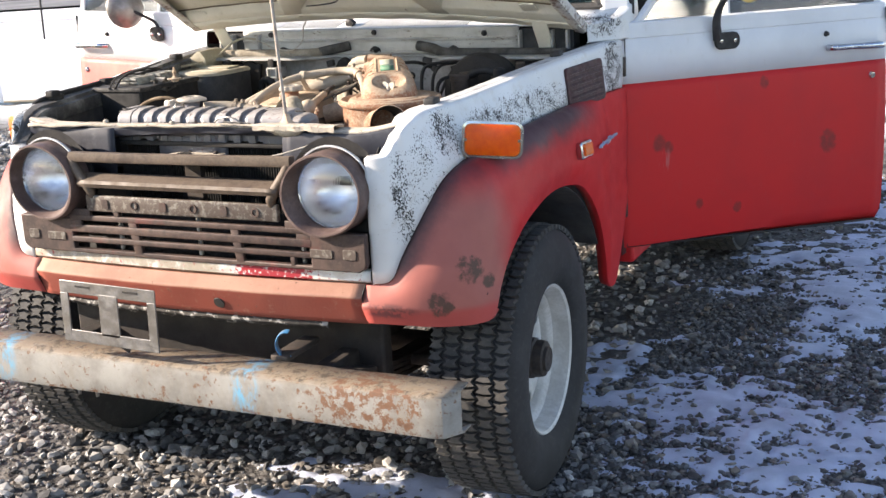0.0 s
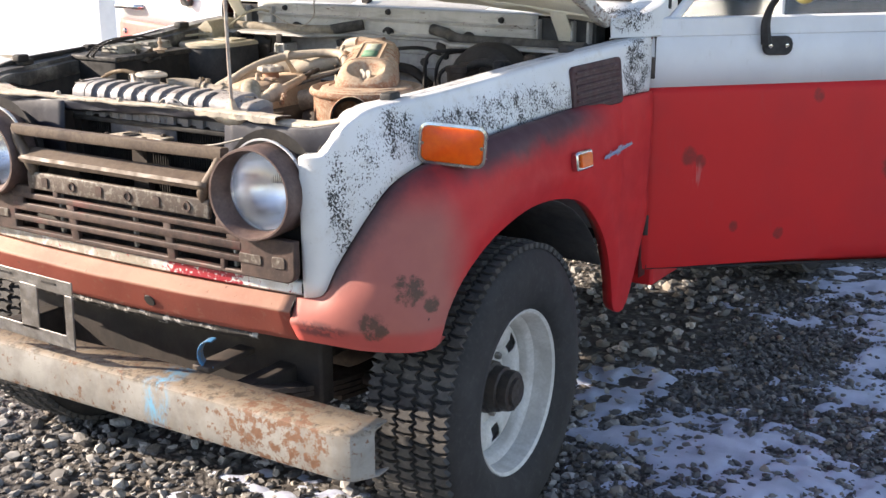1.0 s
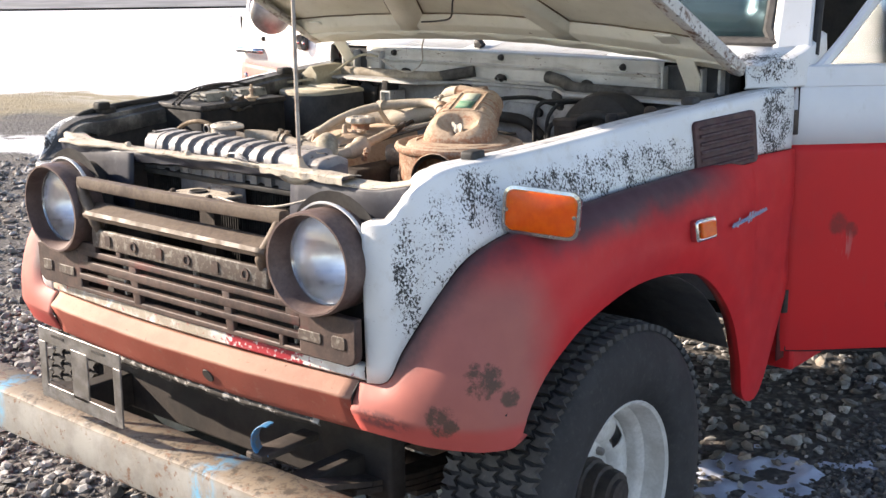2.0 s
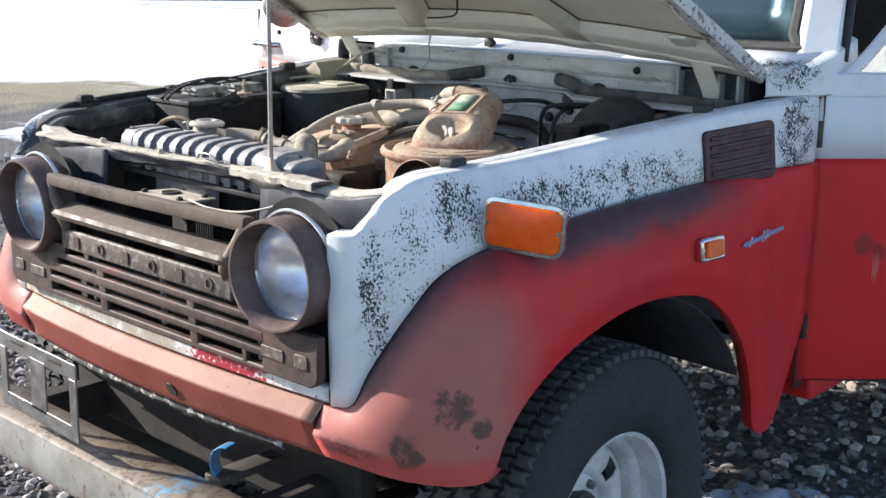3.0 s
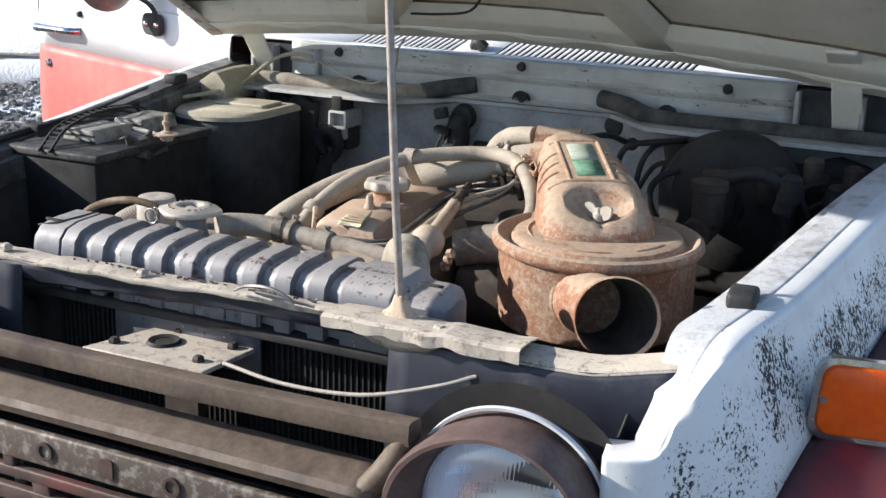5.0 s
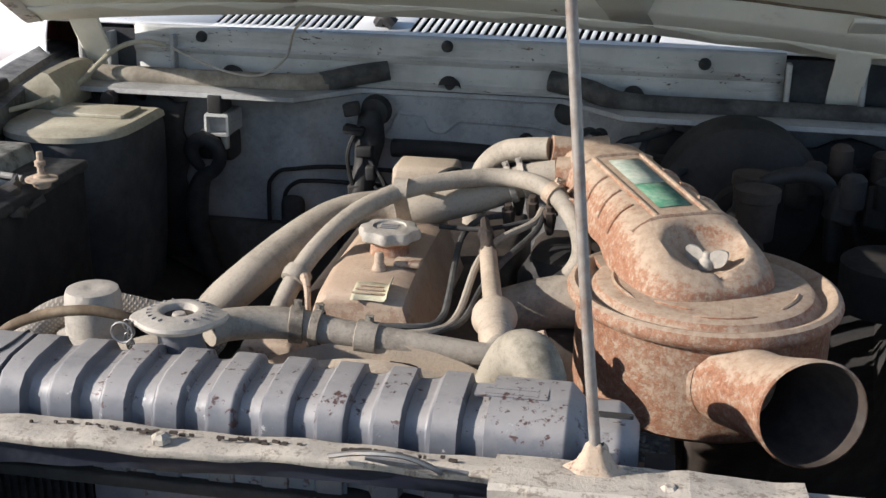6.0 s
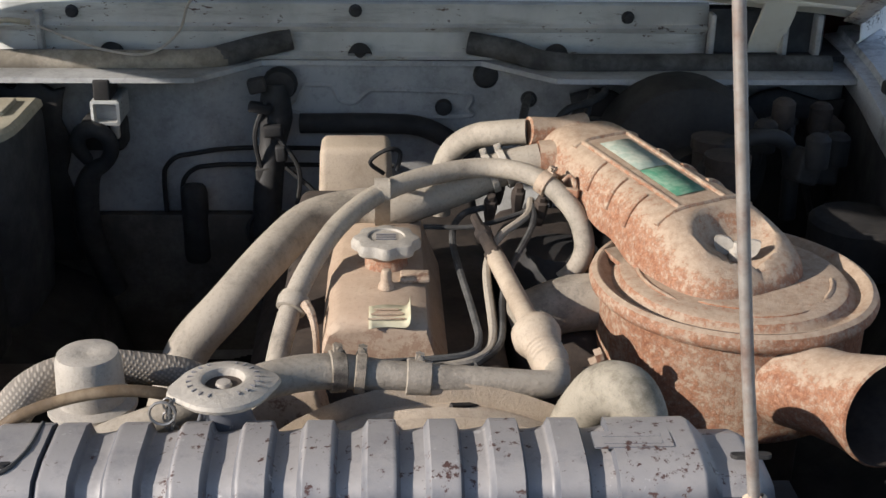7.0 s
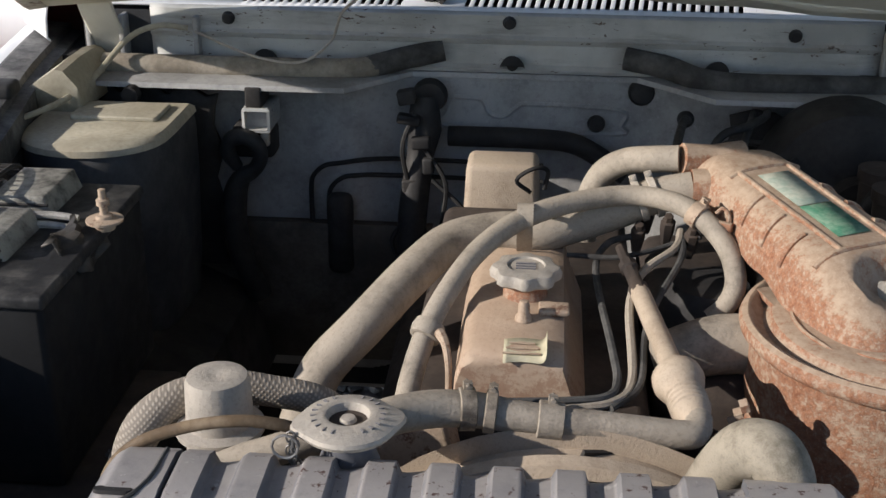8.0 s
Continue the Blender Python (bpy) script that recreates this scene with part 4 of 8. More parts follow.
        part("corner_plate", bm, strip_face, body, bevel=0.002)
    # added sheet whose black stands for the shade in the slots
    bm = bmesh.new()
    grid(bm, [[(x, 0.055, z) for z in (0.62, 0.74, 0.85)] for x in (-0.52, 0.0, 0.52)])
    part("gap_backing", bm, M["core"], body, "added black sheet behind the slats, for the shaded gaps", thick=0.003)


grille()


def headlight(s):
    c = Vector((s * 0.441, -0.018, 0.929))
    m = facing(c, (s * 0.02, -1, 0.0))
    bm = bmesh.new()
    rows = []
    for k in range(40):
        a = 2 * math.pi * k / 40
        ex = 0.019 * max(0, math.cos(a - radians(200 if s > 0 else -20))) ** 1.5
        ring = []
        for r, z, e in ((0.102, -0.045, 1), (0.1035, 0.012, 1), (0.1030, 0.028, 1), (0.1000, 0.036, 1), (0.0960, 0.036, 0.9), (0.0920, 0.024, 0.45), (0.0895, 0.006, 0.1), (0.0885, -0.014, 0)):
            ring.append(m @ Vector(((r + ex * e) * math.cos(a), (r + ex * e) * math.sin(a) * 0.985, z)))
        rows.append(ring)
    grid(bm, rows, close_u=True)
    ob = part("headlight", bm, M["bezel"], wagon, "round headlight in a rusty brown bezel")
    pan, m = m, m @ Matrix.Translation((0, 0, 0.010)) @ Matrix.Diagonal((1.045, 1.045, 1, 1))
    bm = bmesh.new()
    lathe(bm, ((0.083, -0.022), (0.0832, -0.014), (0.0845, -0.012), (0.0855, -0.020)), m, 40)
    part("retaining_ring", bm, M["chrome"], ob, "thin bright retaining ring")
    bm = bmesh.new()
    lathe(bm, [(0.084 * math.sin(t), -0.020 - 0.075 * (math.cos(t) ** 1.2 if t < 1.5707 else 0)) for t in [radians(1 + 89 * k / 12) for k in range(13)]], m, 36)
    part("reflector", bm, M["reflector"], ob, "silvered reflector bowl")
    bm = bmesh.new()
    prof = [(0.0835 * math.sin(t), -0.020 + 0.022 * math.cos(t)) for t in [radians(90 * k / 10) for k in range(11)]]
    lathe(bm, prof + [(r, h - 0.004) for r, h in prof[::-1]], m, 40)
    part("lens", bm, M["lens"], ob, "fluted clear glass lens")
    m = pan
    bm = bmesh.new()
    lathe(bm, ((0.1060, -0.010), (0.1085, -0.004), (0.1075, 0.000), (0.104, -0.001)), m @ Matrix.Translation((0, 0.004, -0.014)), 30, (radians(20), radians(160)))
    part("hood_ring", bm, M["door_white"], ob, "white painted flange above the lamp")
    bm = bmesh.new()
    lathe(bm, ((0.130, 0.006), (0.101, 0.0)), m @ Matrix.Translation((0, 0, -0.045)), 30)
    part("lamp_pan", bm, M["dark"], ob)
    bm = bmesh.new()
    lathe(bm, ((0.101, -0.045), (0.092, -0.11), (0.05, -0.15), (0.0, -0.155)), m, 30)
    part("bucket", bm, M["dark"], ob)


for s in (1, -1):
    headlight(s)


# ---- bumper, plate bracket, underside ----
def bumper():
    bm = bmesh.new()
    rows = []
    n = 60
    for k in range(n + 1):
        x = -0.83 + 1.652 * k / n
        d = 0.0
        if x > 0.79:
            d = (x - 0.79) * 1.6
        if x < -0.80:
            d = (-0.80 - x) * 1.6
        yf = -0.200 + d
        w = 0.0010 * math.sin(x * 9) + 0.0007 * math.sin(x * 31 + 1)
        rows.append([(x, -0.100, 0.513 + w), (x, yf + 0.010, 0.510 + w), (x, yf + 0.002, 0.505 + w), (x, yf, 0.496), (x, yf + w, 0.458), (x, yf, 0.420), (x, yf + 0.004, 0.411), (x, yf + 0.016, 0.407), (x, yf + 0.05, 0.408 + w)])
    grid(bm, rows)
    ob = part("bumper", bm, M["bumper"], wagon, "weathered off-white steel bumper with rust and blue paint smears", thick=0.005)
    for x in (-0.28, -0.22, 0.33, 0.385):
        bm = bmesh.new()
        tube(bm, [(x, -0.17, 0.415), (x, -0.17, 0.385)], 0.005, 8, 1)
        part("bolt", bm, M["steel"], ob)
    for s in (1, -1):
        bm = bmesh.new()
        box(bm, (s * 0.40, 0.02, 0.45), (0.055, 0.26, 0.085))
        part("frame_horn", bm, M["greasy"], ob, bevel=0.006)
    return ob


bumper()


def plate_bracket():
    m = facing((-0.113, -0.208, 0.632), (0, -1, 0.0)) @ Matrix.Rotation(radians(-1.5), 4, "Z")
    bm = bmesh.new()
    slab(bm, round_rect(0.300, 0.034, 0.004), m @ Matrix.Translation((0, 0.062, 0)), 0.004)
    ob = part("plate_bracket", bm, M["steel"], wagon, "bare grey number plate bracket, empty", bevel=0.0015)
    for x, y, w, h in ((-0.137, -0.012, 0.026, 0.116), (0.137, -0.012, 0.026, 0.116), (0.0, -0.068, 0.300, 0.032), (0.002, -0.004, 0.060, 0.11)):
        bm = bmesh.new()
        slab(bm, round_rect(w, h, 0.003), m @ Matrix.Translation((x, y, 0.0005)), 0.004 if w > 0.03 else 0.0045)
        part("bar", bm, M["steel"], ob, bevel=0.0012)
    for x in (-0.075, 0.075):
        bm = bmesh.new()
        slab(bm, round_rect(0.046, 0.005, 0.002), m @ Matrix.Translation((x, 0.066, 0.003)), 0.003)
        part("slot", bm, M["dark"], ob)
    bm = bmesh.new()
    tube(bm, [(-0.105, -0.205, 0.56), (-0.105, -0.16, 0.52)], 0.006, 8, 1)
    part("stay", bm, M["steel"], ob)


plate_bracket()


def tow_eye():
    bm = rbox((0.310, -0.020, 0.520), (0.05, 0.16, 0.016), 0.004)
    plate = part("tow_bracket", bm, M["under"], wagon, "greasy steel bracket with a bent blue tow hook")
    m = facing((0.322, -0.080, 0.552), (0.42, -0.88, 0.12))
    bm = bmesh.new()
    arc = [radians(a) for a in range(75, 296, 20)]
    rows = []
    for d, r in ((-0.030, 0.033), (0.006, 0.033), (0.008, 0.0315), (0.006, 0.029), (-0.030, 0.029)):
        rows.append([m @ Vector((r * 0.85 * math.cos(a), r * math.sin(a), d)) for a in arc])
    grid(bm, rows, close_u=True)
    part("tow_hook", bm, simple("worn_blue_paint", (0.045, 0.20, 0.38), (0.16, 0.17, 0.17), 40, 0.5, lo=0.45, hi=0.62), plate, "bent steel hook with worn blue paint")
    bm = bmesh.new()
    rows = []
    for k in range(41):
        x = -0.46 + 0.86 * k / 40
        b = 0.030 * (1 - (x / 0.513) ** 2)
        rows.append([(x, 0.010 - b, 0.597), (x, 0.008 - b, 0.586 - 0.005 * vnoise(x * 40, 3.0, 5)), (x, 0.014 - b, 0.578 - 0.008 * vnoise(x * 30, 1.0, 9))])
    grid(bm, rows)
    part("lower_flange", bm, simple("flaking_pale_flange", (0.035, 0.030, 0.026), (0.42, 0.40, 0.37), 42, 0.8, lo=0.53, hi=0.60), wagon, "black flange with flaking pale paint under the apron", thick=0.002)


tow_eye()


def underside():
    bm = bmesh.new()
    box(bm, (0, 0.12, 0.500), (1.0, 0.05, 0.20))
    part("front_crossmember", bm, M["greasy"], wagon, "greasy brown front crossmember", bevel=0.008)
    for s in (1, -1):
        bm = bmesh.new()
        box(bm, (s * 0.40, 1.9, 0.52), (0.06, 3.6, 0.11))
        part("frame_rail", bm, M["under"], wagon, "greasy brown frame rail", bevel=0.008)
        bm = bmesh.new()
        for k in range(4):
            rows = [(s * 0.45, y, 0.40 + 0.09 * ((y - 0.48) / 0.55) ** 2 - 0.014 * k) for y in [0.48 - (0.55 - 0.09 * k) * (1 - j / 4) for j in range(9)]]
            for a, b in zip(rows, rows[1:]):
                mid = [(a[i] + b[i]) / 2 for i in range(3)]
                box(bm, mid, (0.055, b[1] - a[1] + 0.002, 0.011), Euler((math.atan2(b[2] - a[2], b[1] - a[1]), 0, 0)).to_matrix())
        part("leaf_spring", bm, M["under"], wagon, "rusty leaf spring pack")
    bm = bmesh.new()
    tube(bm, [(-0.62, 0.478, 0.372), (0.62, 0.478, 0.372)], 0.045, 14, 1)
    axle = part("front_axle", bm, M["under"], wagon, "greasy front axle tube")
    bm = bmesh.new()
    bmesh.ops.create_uvsphere(bm, u_segments=18, v_segments=12, radius=0.15)
    bm.transform(Matrix.Translation((-0.2, 0.478, 0.372)) @ Matrix.Diagonal((0.85, 0.95, 1, 1)))
    part("differential", bm, M["under"], axle)
    bm = bmesh.new()
    tube(bm, [(-0.60, 0.30, 0.40), (0.60, 0.30, 0.40)], 0.016, 10, 1)
    part("tie_rod", bm, M["under"], axle)
    bm = rbox((0.0, 0.72, 0.66), (0.34, 0.72, 0.44), 0.05)
    part("engine_block", bm, M["under"], wagon, "greasy dark engine block")
    bm = bmesh.new()
    box(bm, (0, 2.6, 0.60), (1.50, 2.75, 0.06))
    part("floor_pan", bm, M["dark"], wagon, "dark floor pan")


underside()


# ---- wheels ----
def tyre_mesh():
    """Tyre about the x axis with staggered tread blocks; outer side towards +x."""
    prof = ((0.196, 0.086), (0.204, 0.100), (0.222, 0.113), (0.255, 0.122), (0.290, 0.121), (0.322, 0.113), (0.345, 0.102), (0.354, 0.088), (0.356, 0.055), (0.357, 0.0))
    prof = list(prof) + [(r, -w) for r, w in prof[-2::-1]]
    bm = bmesh.new()
    lathe(bm, prof, Matrix.Rotation(radians(90), 4, "Y"), 64)
    return bm


def tread_mesh():
    bm = bmesh.new()
    n = 78
    rows = ((-0.086, 0.030), (-0.044, 0.036), (0.0, 0.036), (0.044, 0.036), (0.086, 0.030))
    for j, (w, width) in enumerate(rows):
        for k in range(n):
            a0 = 2 * math.pi * (k + (0.5 if j % 2 else 0.0)) / n
            da = 2 * math.pi / n * 0.43
            ro = 0.367 - (0.004 if j in (0, 4) else 0.0)
            vs = []
            for r in (0.350, ro):
                g = 1.0 if r < 0.36 else 0.95
                f = 1 if j % 2 else -1
                for u, v in ((-0.9, -1.0), (0.1, -0.62), (1.0, -1.0), (0.55, -0.15), (1.0, 0.80), (-0.1, 1.0), (-1.0, 0.70), (-0.5, -0.1)):
                    a = a0 + da * v * g
                    x = w + width * 0.60 * u * f * g * (1.10 if j in (0, 4) else 1.0)
                    vs.append(bm.verts.new((x, r * math.cos(a), r * math.sin(a))))
            bm.faces.new(vs[8:])
            for i in range(8):
                bm.faces.new((vs[i], vs[(i + 1) % 8], vs[8 + (i + 1) % 8], vs[8 + i]))
    return bm


def wheel(c, s, turn=0):
    hub = new("wheel")
    hub.parent = wagon
    hub.matrix_basis = Matrix.Translation(c) @ Matrix.Rotation(radians((0 if s > 0 else 180) + turn), 4, "Z") @ Matrix.Scale(1.028, 4)
    tagged(hub, "dusty off-road wheel with a dirty white steel rim")
    # base rubber darker than the dusty blocks, putting groove shade into the colour
    t = part("tyre", tyre_mesh(), M["tyre"], hub, "worn black off-road tyre")
    part("tread", tread_mesh(), M["tread"], t, "chunky staggered tread blocks", smooth=False)
    ax = Matrix.Rotation(radians(90), 4, "Y")
    bm = bmesh.new()
    lathe(bm, ((0.202, 0.088), (0.205, 0.096), (0.201, 0.101), (0.194, 0.096), (0.189, 0.074), (0.186, 0.050), (0.174, 0.042), (0.170, 0.034), (0.168, 0.006), (0.166, -0.03), (0.172, -0.08), (0.20, -0.09)), ax, 48)
    rim = part("rim", bm, M["rim"], hub, "dirty white steel rim")
    # disc with hand holes
    bm = bmesh.new()
    n, rows = 60, []
    for k in range(n):
        a = 2 * math.pi * k / n
        rows.append([ax @ Vector((r * math.cos(a), r * math.sin(a), h)) for r, h in ((0.169, 0.004), (0.160, 0.018), (0.150, 0.024), (0.128, 0.027), (0.110, 0.022), (0.096, 0.006), (0.066, 0.006), (0.056, 0.016))])
    vs = [[bm.verts.new(p) for p in row] for row in rows]
    for i in range(n):
        for j in range(7):
            if j in (2, 3) and i % 10 in (0, 1, 2):
                continue
            bm.faces.new((vs[i][j], vs[(i + 1) % n][j], vs[(i + 1) % n][j + 1], vs[i][j + 1]))
    part("disc", bm, M["rim"], rim, "white wheel disc with hand holes", thick=0.004)
    bm = bmesh.new()
    lathe(bm, ((0.165, -0.02), (0.10, -0.02), (0.0, -0.02)), ax, 32)
    part("brake_drum", bm, M["under"], rim)
    bm = bmesh.new()
    lathe(bm, ((0.066, 0.0), (0.064, 0.030), (0.057, 0.034), (0.056, 0.058), (0.050, 0.062), (0.052, 0.068), (0.049, 0.086), (0.036, 0.088), (0.034, 0.096), (0.0, 0.096)), ax, 12)
    part("hub", bm, M["hub"], hub, "greasy black-brown locking hub")
    for k in range(6):
        a = 2 * math.pi * (k + 0.3) / 6
        bm = bmesh.new()
        lathe(bm, ((0.010, 0.0), (0.010, 0.012), (0.006, 0.016), (0.0, 0.016)), ax @ Matrix.Translation((0.082 * math.cos(a), 0.082 * math.sin(a), 0.006)), 6)
        part("wheel_nut", bm, M["steel"], hub)


wheel((0.704, 0.482, 0.367), 1, 2.5)
wheel((-0.704, 0.482, 0.367), -1, 2.5)
wheel((0.706, 3.18, 0.372), 1)
wheel((-0.706, 3.18, 0.372), -1)


# ---- bonnet, cowl, firewall ----
HOOD_A = radians(28)
HOOD_F, HOOD_N = Vector((0, -math.cos(HOOD_A), math.sin(HOOD_A))), Vector((0, math.sin(HOOD_A), math.cos(HOOD_A)))


def on_hood(u, v, w=0.0):
    """A point u across, v forward of the rear edge, w below the skin."""
    v = v + 0.075 - 0.035 * u - 0.022 * max(0.0, u)
    return Vector((u, 1.178, 1.206)) + HOOD_F * v + HOOD_N * (0.042 * (1 - (u / 0.735) ** 2) - w)


def hood_mat():
    m = Mat("rusty_edged_cream_paint", 0.5)
    n = m.noise(7, 6, 0.65)
    c = m.mix(m.step(n, 0.35, 0.7), (0.80, 0.765, 0.66), (0.70, 0.665, 0.56))
    c = m.mix(m.step(m.noise(38, 5, 0.7), 0.55, 0.8, 0, 0.4), c, (0.40, 0.33, 0.23))
    c = m.mix(m.step(m.noise(24, 7, 0.75), 0.66, 0.72), c, (0.20, 0.11, 0.06))
    m.colour(c).bump(m.noise(90, 3), 0.1, 0.0008)
    return m.m


def rust_edge_mat():
    m = Mat("rusty_flaking_edge", 0.7)
    n = m.noise(30, 7, 0.75)
    c = m.mix(m.step(n, 0.36, 0.50), (0.15, 0.080, 0.052), (0.56, 0.53, 0.48))
    c = m.mix(m.step(m.noise(90, 4), 0.55, 0.7), c, (0.06, 0.032, 0.022))
    m.colour(c).bump(n, 0.4, 0.0015)
    return m.m


M["hood"], M["rust_edge"] = hood_mat(), rust_edge_mat()


def hood():
    wide = lambda v: 0.712 - 0.064 * v
    bm = bmesh.new()
    rows = []
    for i in range(25):
        v = 1.12 * i / 24
        rows.append([on_hood(wide(v) * (k / 12 - 1), v) for k in range(25)])
    grid(bm, rows)
    ob = part("bonnet", bm, M["hood"], wagon, "open bonnet with a cream underside and rusty edges", thick=0.002)

    def beam(path, w, d, name="brace", mat="hood", lab=""):
        rows = []
        for j, (u, v) in enumerate(path):
            q = path[min(j + 1, len(path) - 1)], path[max(j - 1, 0)]
            du, dv = q[0][0] - q[1][0], q[0][1] - q[1][1]
            n = math.hypot(du, dv)
            nu, nv = -dv / n, du / n
            rows.append([on_hood(u + nu * w * a, v + nv * w * a, 0.004 + d * b) for a, b in ((-0.62, -0.1), (-0.56, 0.1), (-0.40, 0.85), (-0.34, 1.0), (0.34, 1.0), (0.40, 0.85), (0.56, 0.1), (0.62, -0.1))])
        bm = bmesh.new()
        grid(bm, rows)
        made = part(name, bm, M[mat], ob, lab, thick=0.002)
        for col in (0, -1):
            bm = bmesh.new()
            tube(bm, [r[col] - HOOD_N * (0.0012 + 0.0008 * math.sin(2.7 * j)) for j, r in enumerate(rows)], 0.0022, 6, 3)
            part("seam", bm, M["seam"], made, "dark brown sealant seam")

    beam([(-0.70 + 0.07 * k, 0.054 + 0.020 * (-0.70 + 0.07 * k)) for k in range(21)], 0.125, 0.020, "rear_beam", lab="boxed rear beam of the bonnet frame")
    beam([(-0.290, 0.045), (-0.262, 0.115), (-0.20, 0.245), (-0.14, 0.37), (-0.03, 0.60), (0.02, 0.80), (0.03, 1.05)], 0.085, 0.021)
    beam([(0.255, 0.045), (0.238, 0.118), (0.210, 0.235), (0.183, 0.346), (0.12, 0.60), (0.07, 0.80), (0.05, 1.05)], 0.085, 0.021)
    beam([(-0.60, 1.06), (0.0, 1.06), (0.60, 1.06)], 0.10, 0.02, "front_beam")
    for s in (1, -1):
        rows = []
        for i in range(25):
            v = 1.12 * i / 24
            j = 0.002 * math.sin(i * 2.1)
            rows.append([on_hood(s * (wide(v) + dx), v, w) for dx, w in ((-0.03, 0.026 + j), (-0.006, 0.028 + j), (0.002, 0.024), (0.004, 0.006), (0.002, -0.003), (-0.02, -0.004))])
        bm = bmesh.new()
        grid(bm, rows)
        part("side_lip", bm, M["rust_edge"], ob, "rusty flaking bonnet lip", thick=0.003)
        # bent hinge strap
        bm = bmesh.new()
        hx = 0.575 if s > 0 else -0.622
        path = spline([(hx, 1.175, 1.135), (hx, 1.150, 1.175), (hx, 1.118, 1.215), (hx, 1.092, 1.250), (hx, 1.040, 1.278), (hx, 0.99, 1.303)], 5)
        grid(bm, [[(p.x + dx, p.y, p.z) for dx in (-0.025, -0.022, 0.022, 0.025)] for p in path])
        part("hinge", bm, M["hood"], ob, "bent cream hinge strap", thick=0.005)
    # rear edge
    bm = bmesh.new()
    grid(bm, [[on_hood(-0.712 + 1.424 * k / 30, v, w + 0.0015 * math.sin(k * 1.7)) for v, w in ((0.06, 0.026), (0.0, 0.020), (-0.008, 0.010), (0.0, -0.004))] for k in range(31)])
    part("rear_lip", bm, M["hood"], ob, thick=0.003)
    bm = bmesh.new()
    tube(bm, [on_hood(-0.20, 0.12, 0.026), on_hood(-0.13, 0.14, 0.032), on_hood(-0.06, 0.17, 0.034), on_hood(-0.01, 0.235, 0.022), on_hood(0.0, 0.25, 0.014)], 0.0024, 7, 6)
    part("lamp_wire", bm, M["black"], ob, "thin dark wire hanging under the bonnet")
    bm = bmesh.new()
    lathe(bm, ((0.0, 0.018), (0.006, 0.016), (0.008, 0.0)), facing(on_hood(0.002, 0.253, 0.0), -HOOD_N, (0, 1, 0)), 10)
    part("wire_clip", bm, M["steel"], ob)


hood()


def cowl():
    # top plate, cut by the vent slots
    bm = bmesh.new()
    y0, y1, z0, z1 = 1.163, 1.315, 1.223, 1.262
    at = lambda x, t: (x, y0 + (y1 - y0) * t, z0 + (z1 - z0) * t)
    slots = [(-0.430, -0.190, 18), (-0.105, 0.298, 30)]
    xs, cut = [-0.75, -0.62], []
    for a, b, n in slots:
        p = (b - a) / n
        for k in range(n):
            xs += [a + p * k, a + p * (k + 0.52)]
            cut.append(a + p * (k + 0.26))
    xs += [0.30, 0.5, 0.62, 0.75]
    xs = sorted(xs)
    ts = [0.0, 0.10, 0.62, 1.0]
    vs = [[bm.verts.new(at(x + 0.018 * t, t)) for t in ts] for x in xs]
    for i in range(len(xs) - 1):
        mid = (xs[i] + xs[i + 1]) / 2
        for j in range(3):
            if j == 1 and any(abs(mid - c) < 0.001 for c in cut):
                continue
            bm.faces.new((vs[i][j], vs[i + 1][j], vs[i + 1][j + 1], vs[i][j + 1]))
    ob = part("cowl", bm, M["white"], wagon, "white cowl top with rows of vent slots", thick=0.003)
    bm = bmesh.new()
    box(bm, (-0.05, 1.235, 1.205), (0.74, 0.11, 0.004))
    part("vent_floor", bm, M["dark"], ob)
    bm = bmesh.new()
    tube(bm, [(-0.155, 1.20, 1.236), (-0.145, 1.19, 1.248), (-0.13, 1.19, 1.236)], 0.012, 8, 3)
    part("washer_jet", bm, M["black"], ob, "black washer jet")
    # front panel in two steps
    bm = bmesh.new()
    rows = []
    for k in range(41):
        x = -0.560 + 1.045 * k / 40
        rows.append([(x, y, z) for y, z in ((1.163, 1.224), (1.158, 1.220), (1.158, 1.192), (1.152, 1.188), (1.154, 1.184), (1.158, 1.180), (1.158, 1.150), (1.150, 1.145), (1.152, 1.141), (1.17, 1.140))])
    grid(bm, rows)
    panel = part("cowl_panel", bm, M["bay"], wagon, "pale dusty cowl front panel with bolts", thick=0.003)
    for x, z in ((-0.444, 1.208), (-0.036, 1.211), (0.365, 1.203), (-0.40, 1.148), (-0.03, 1.150), (0.255, 1.150)):
        bm = bmesh.new()
        lathe(bm, ((0.0, 0.012), (0.007, 0.010), (0.009, 0.003), (0.010, 0.0)), facing((x, 1.157, z), (0, -1, 0)), 12)
        part("bolt", bm, M["black"], panel)
    for x in (-0.39, -0.03, 0.26):
        bm = bmesh.new()
        lathe(bm, ((0.018, 0.0), (0.016, 0.014), (0.0, 0.018)), facing((x, 1.150, 1.146), (0, -1, 0.5)), 14, (0, math.pi))
        part("grommet_cover", bm, M["dark"], panel)
    # hinge pockets: solid boxes, the shade of the openings in their dark colour
    for s in (1, -1):
        bm = bmesh.new()
        box(bm, (s * 0.575, 1.195, 1.172), (0.18, 0.06, 0.085))
        pocket = part("hinge_pocket", bm, M["housing"], wagon, "dark hinge pocket under the cowl")
        for x in (0.49, 0.600, 0.650):
            bm = rbox((s * x, 1.165, 1.172), (0.008, 0.05, 0.078), 0.002)
            part("gusset", bm, M["grimy"], pocket)
        bm = bmesh.new()
        rows = []
        for y in (1.150, 1.156, 1.20, 1.25, 1.30, 1.36, 1.42):
            up, q = 0.30 * max(0.0, y - 1.20), 0.75 * max(0.0, 1.265 - y)
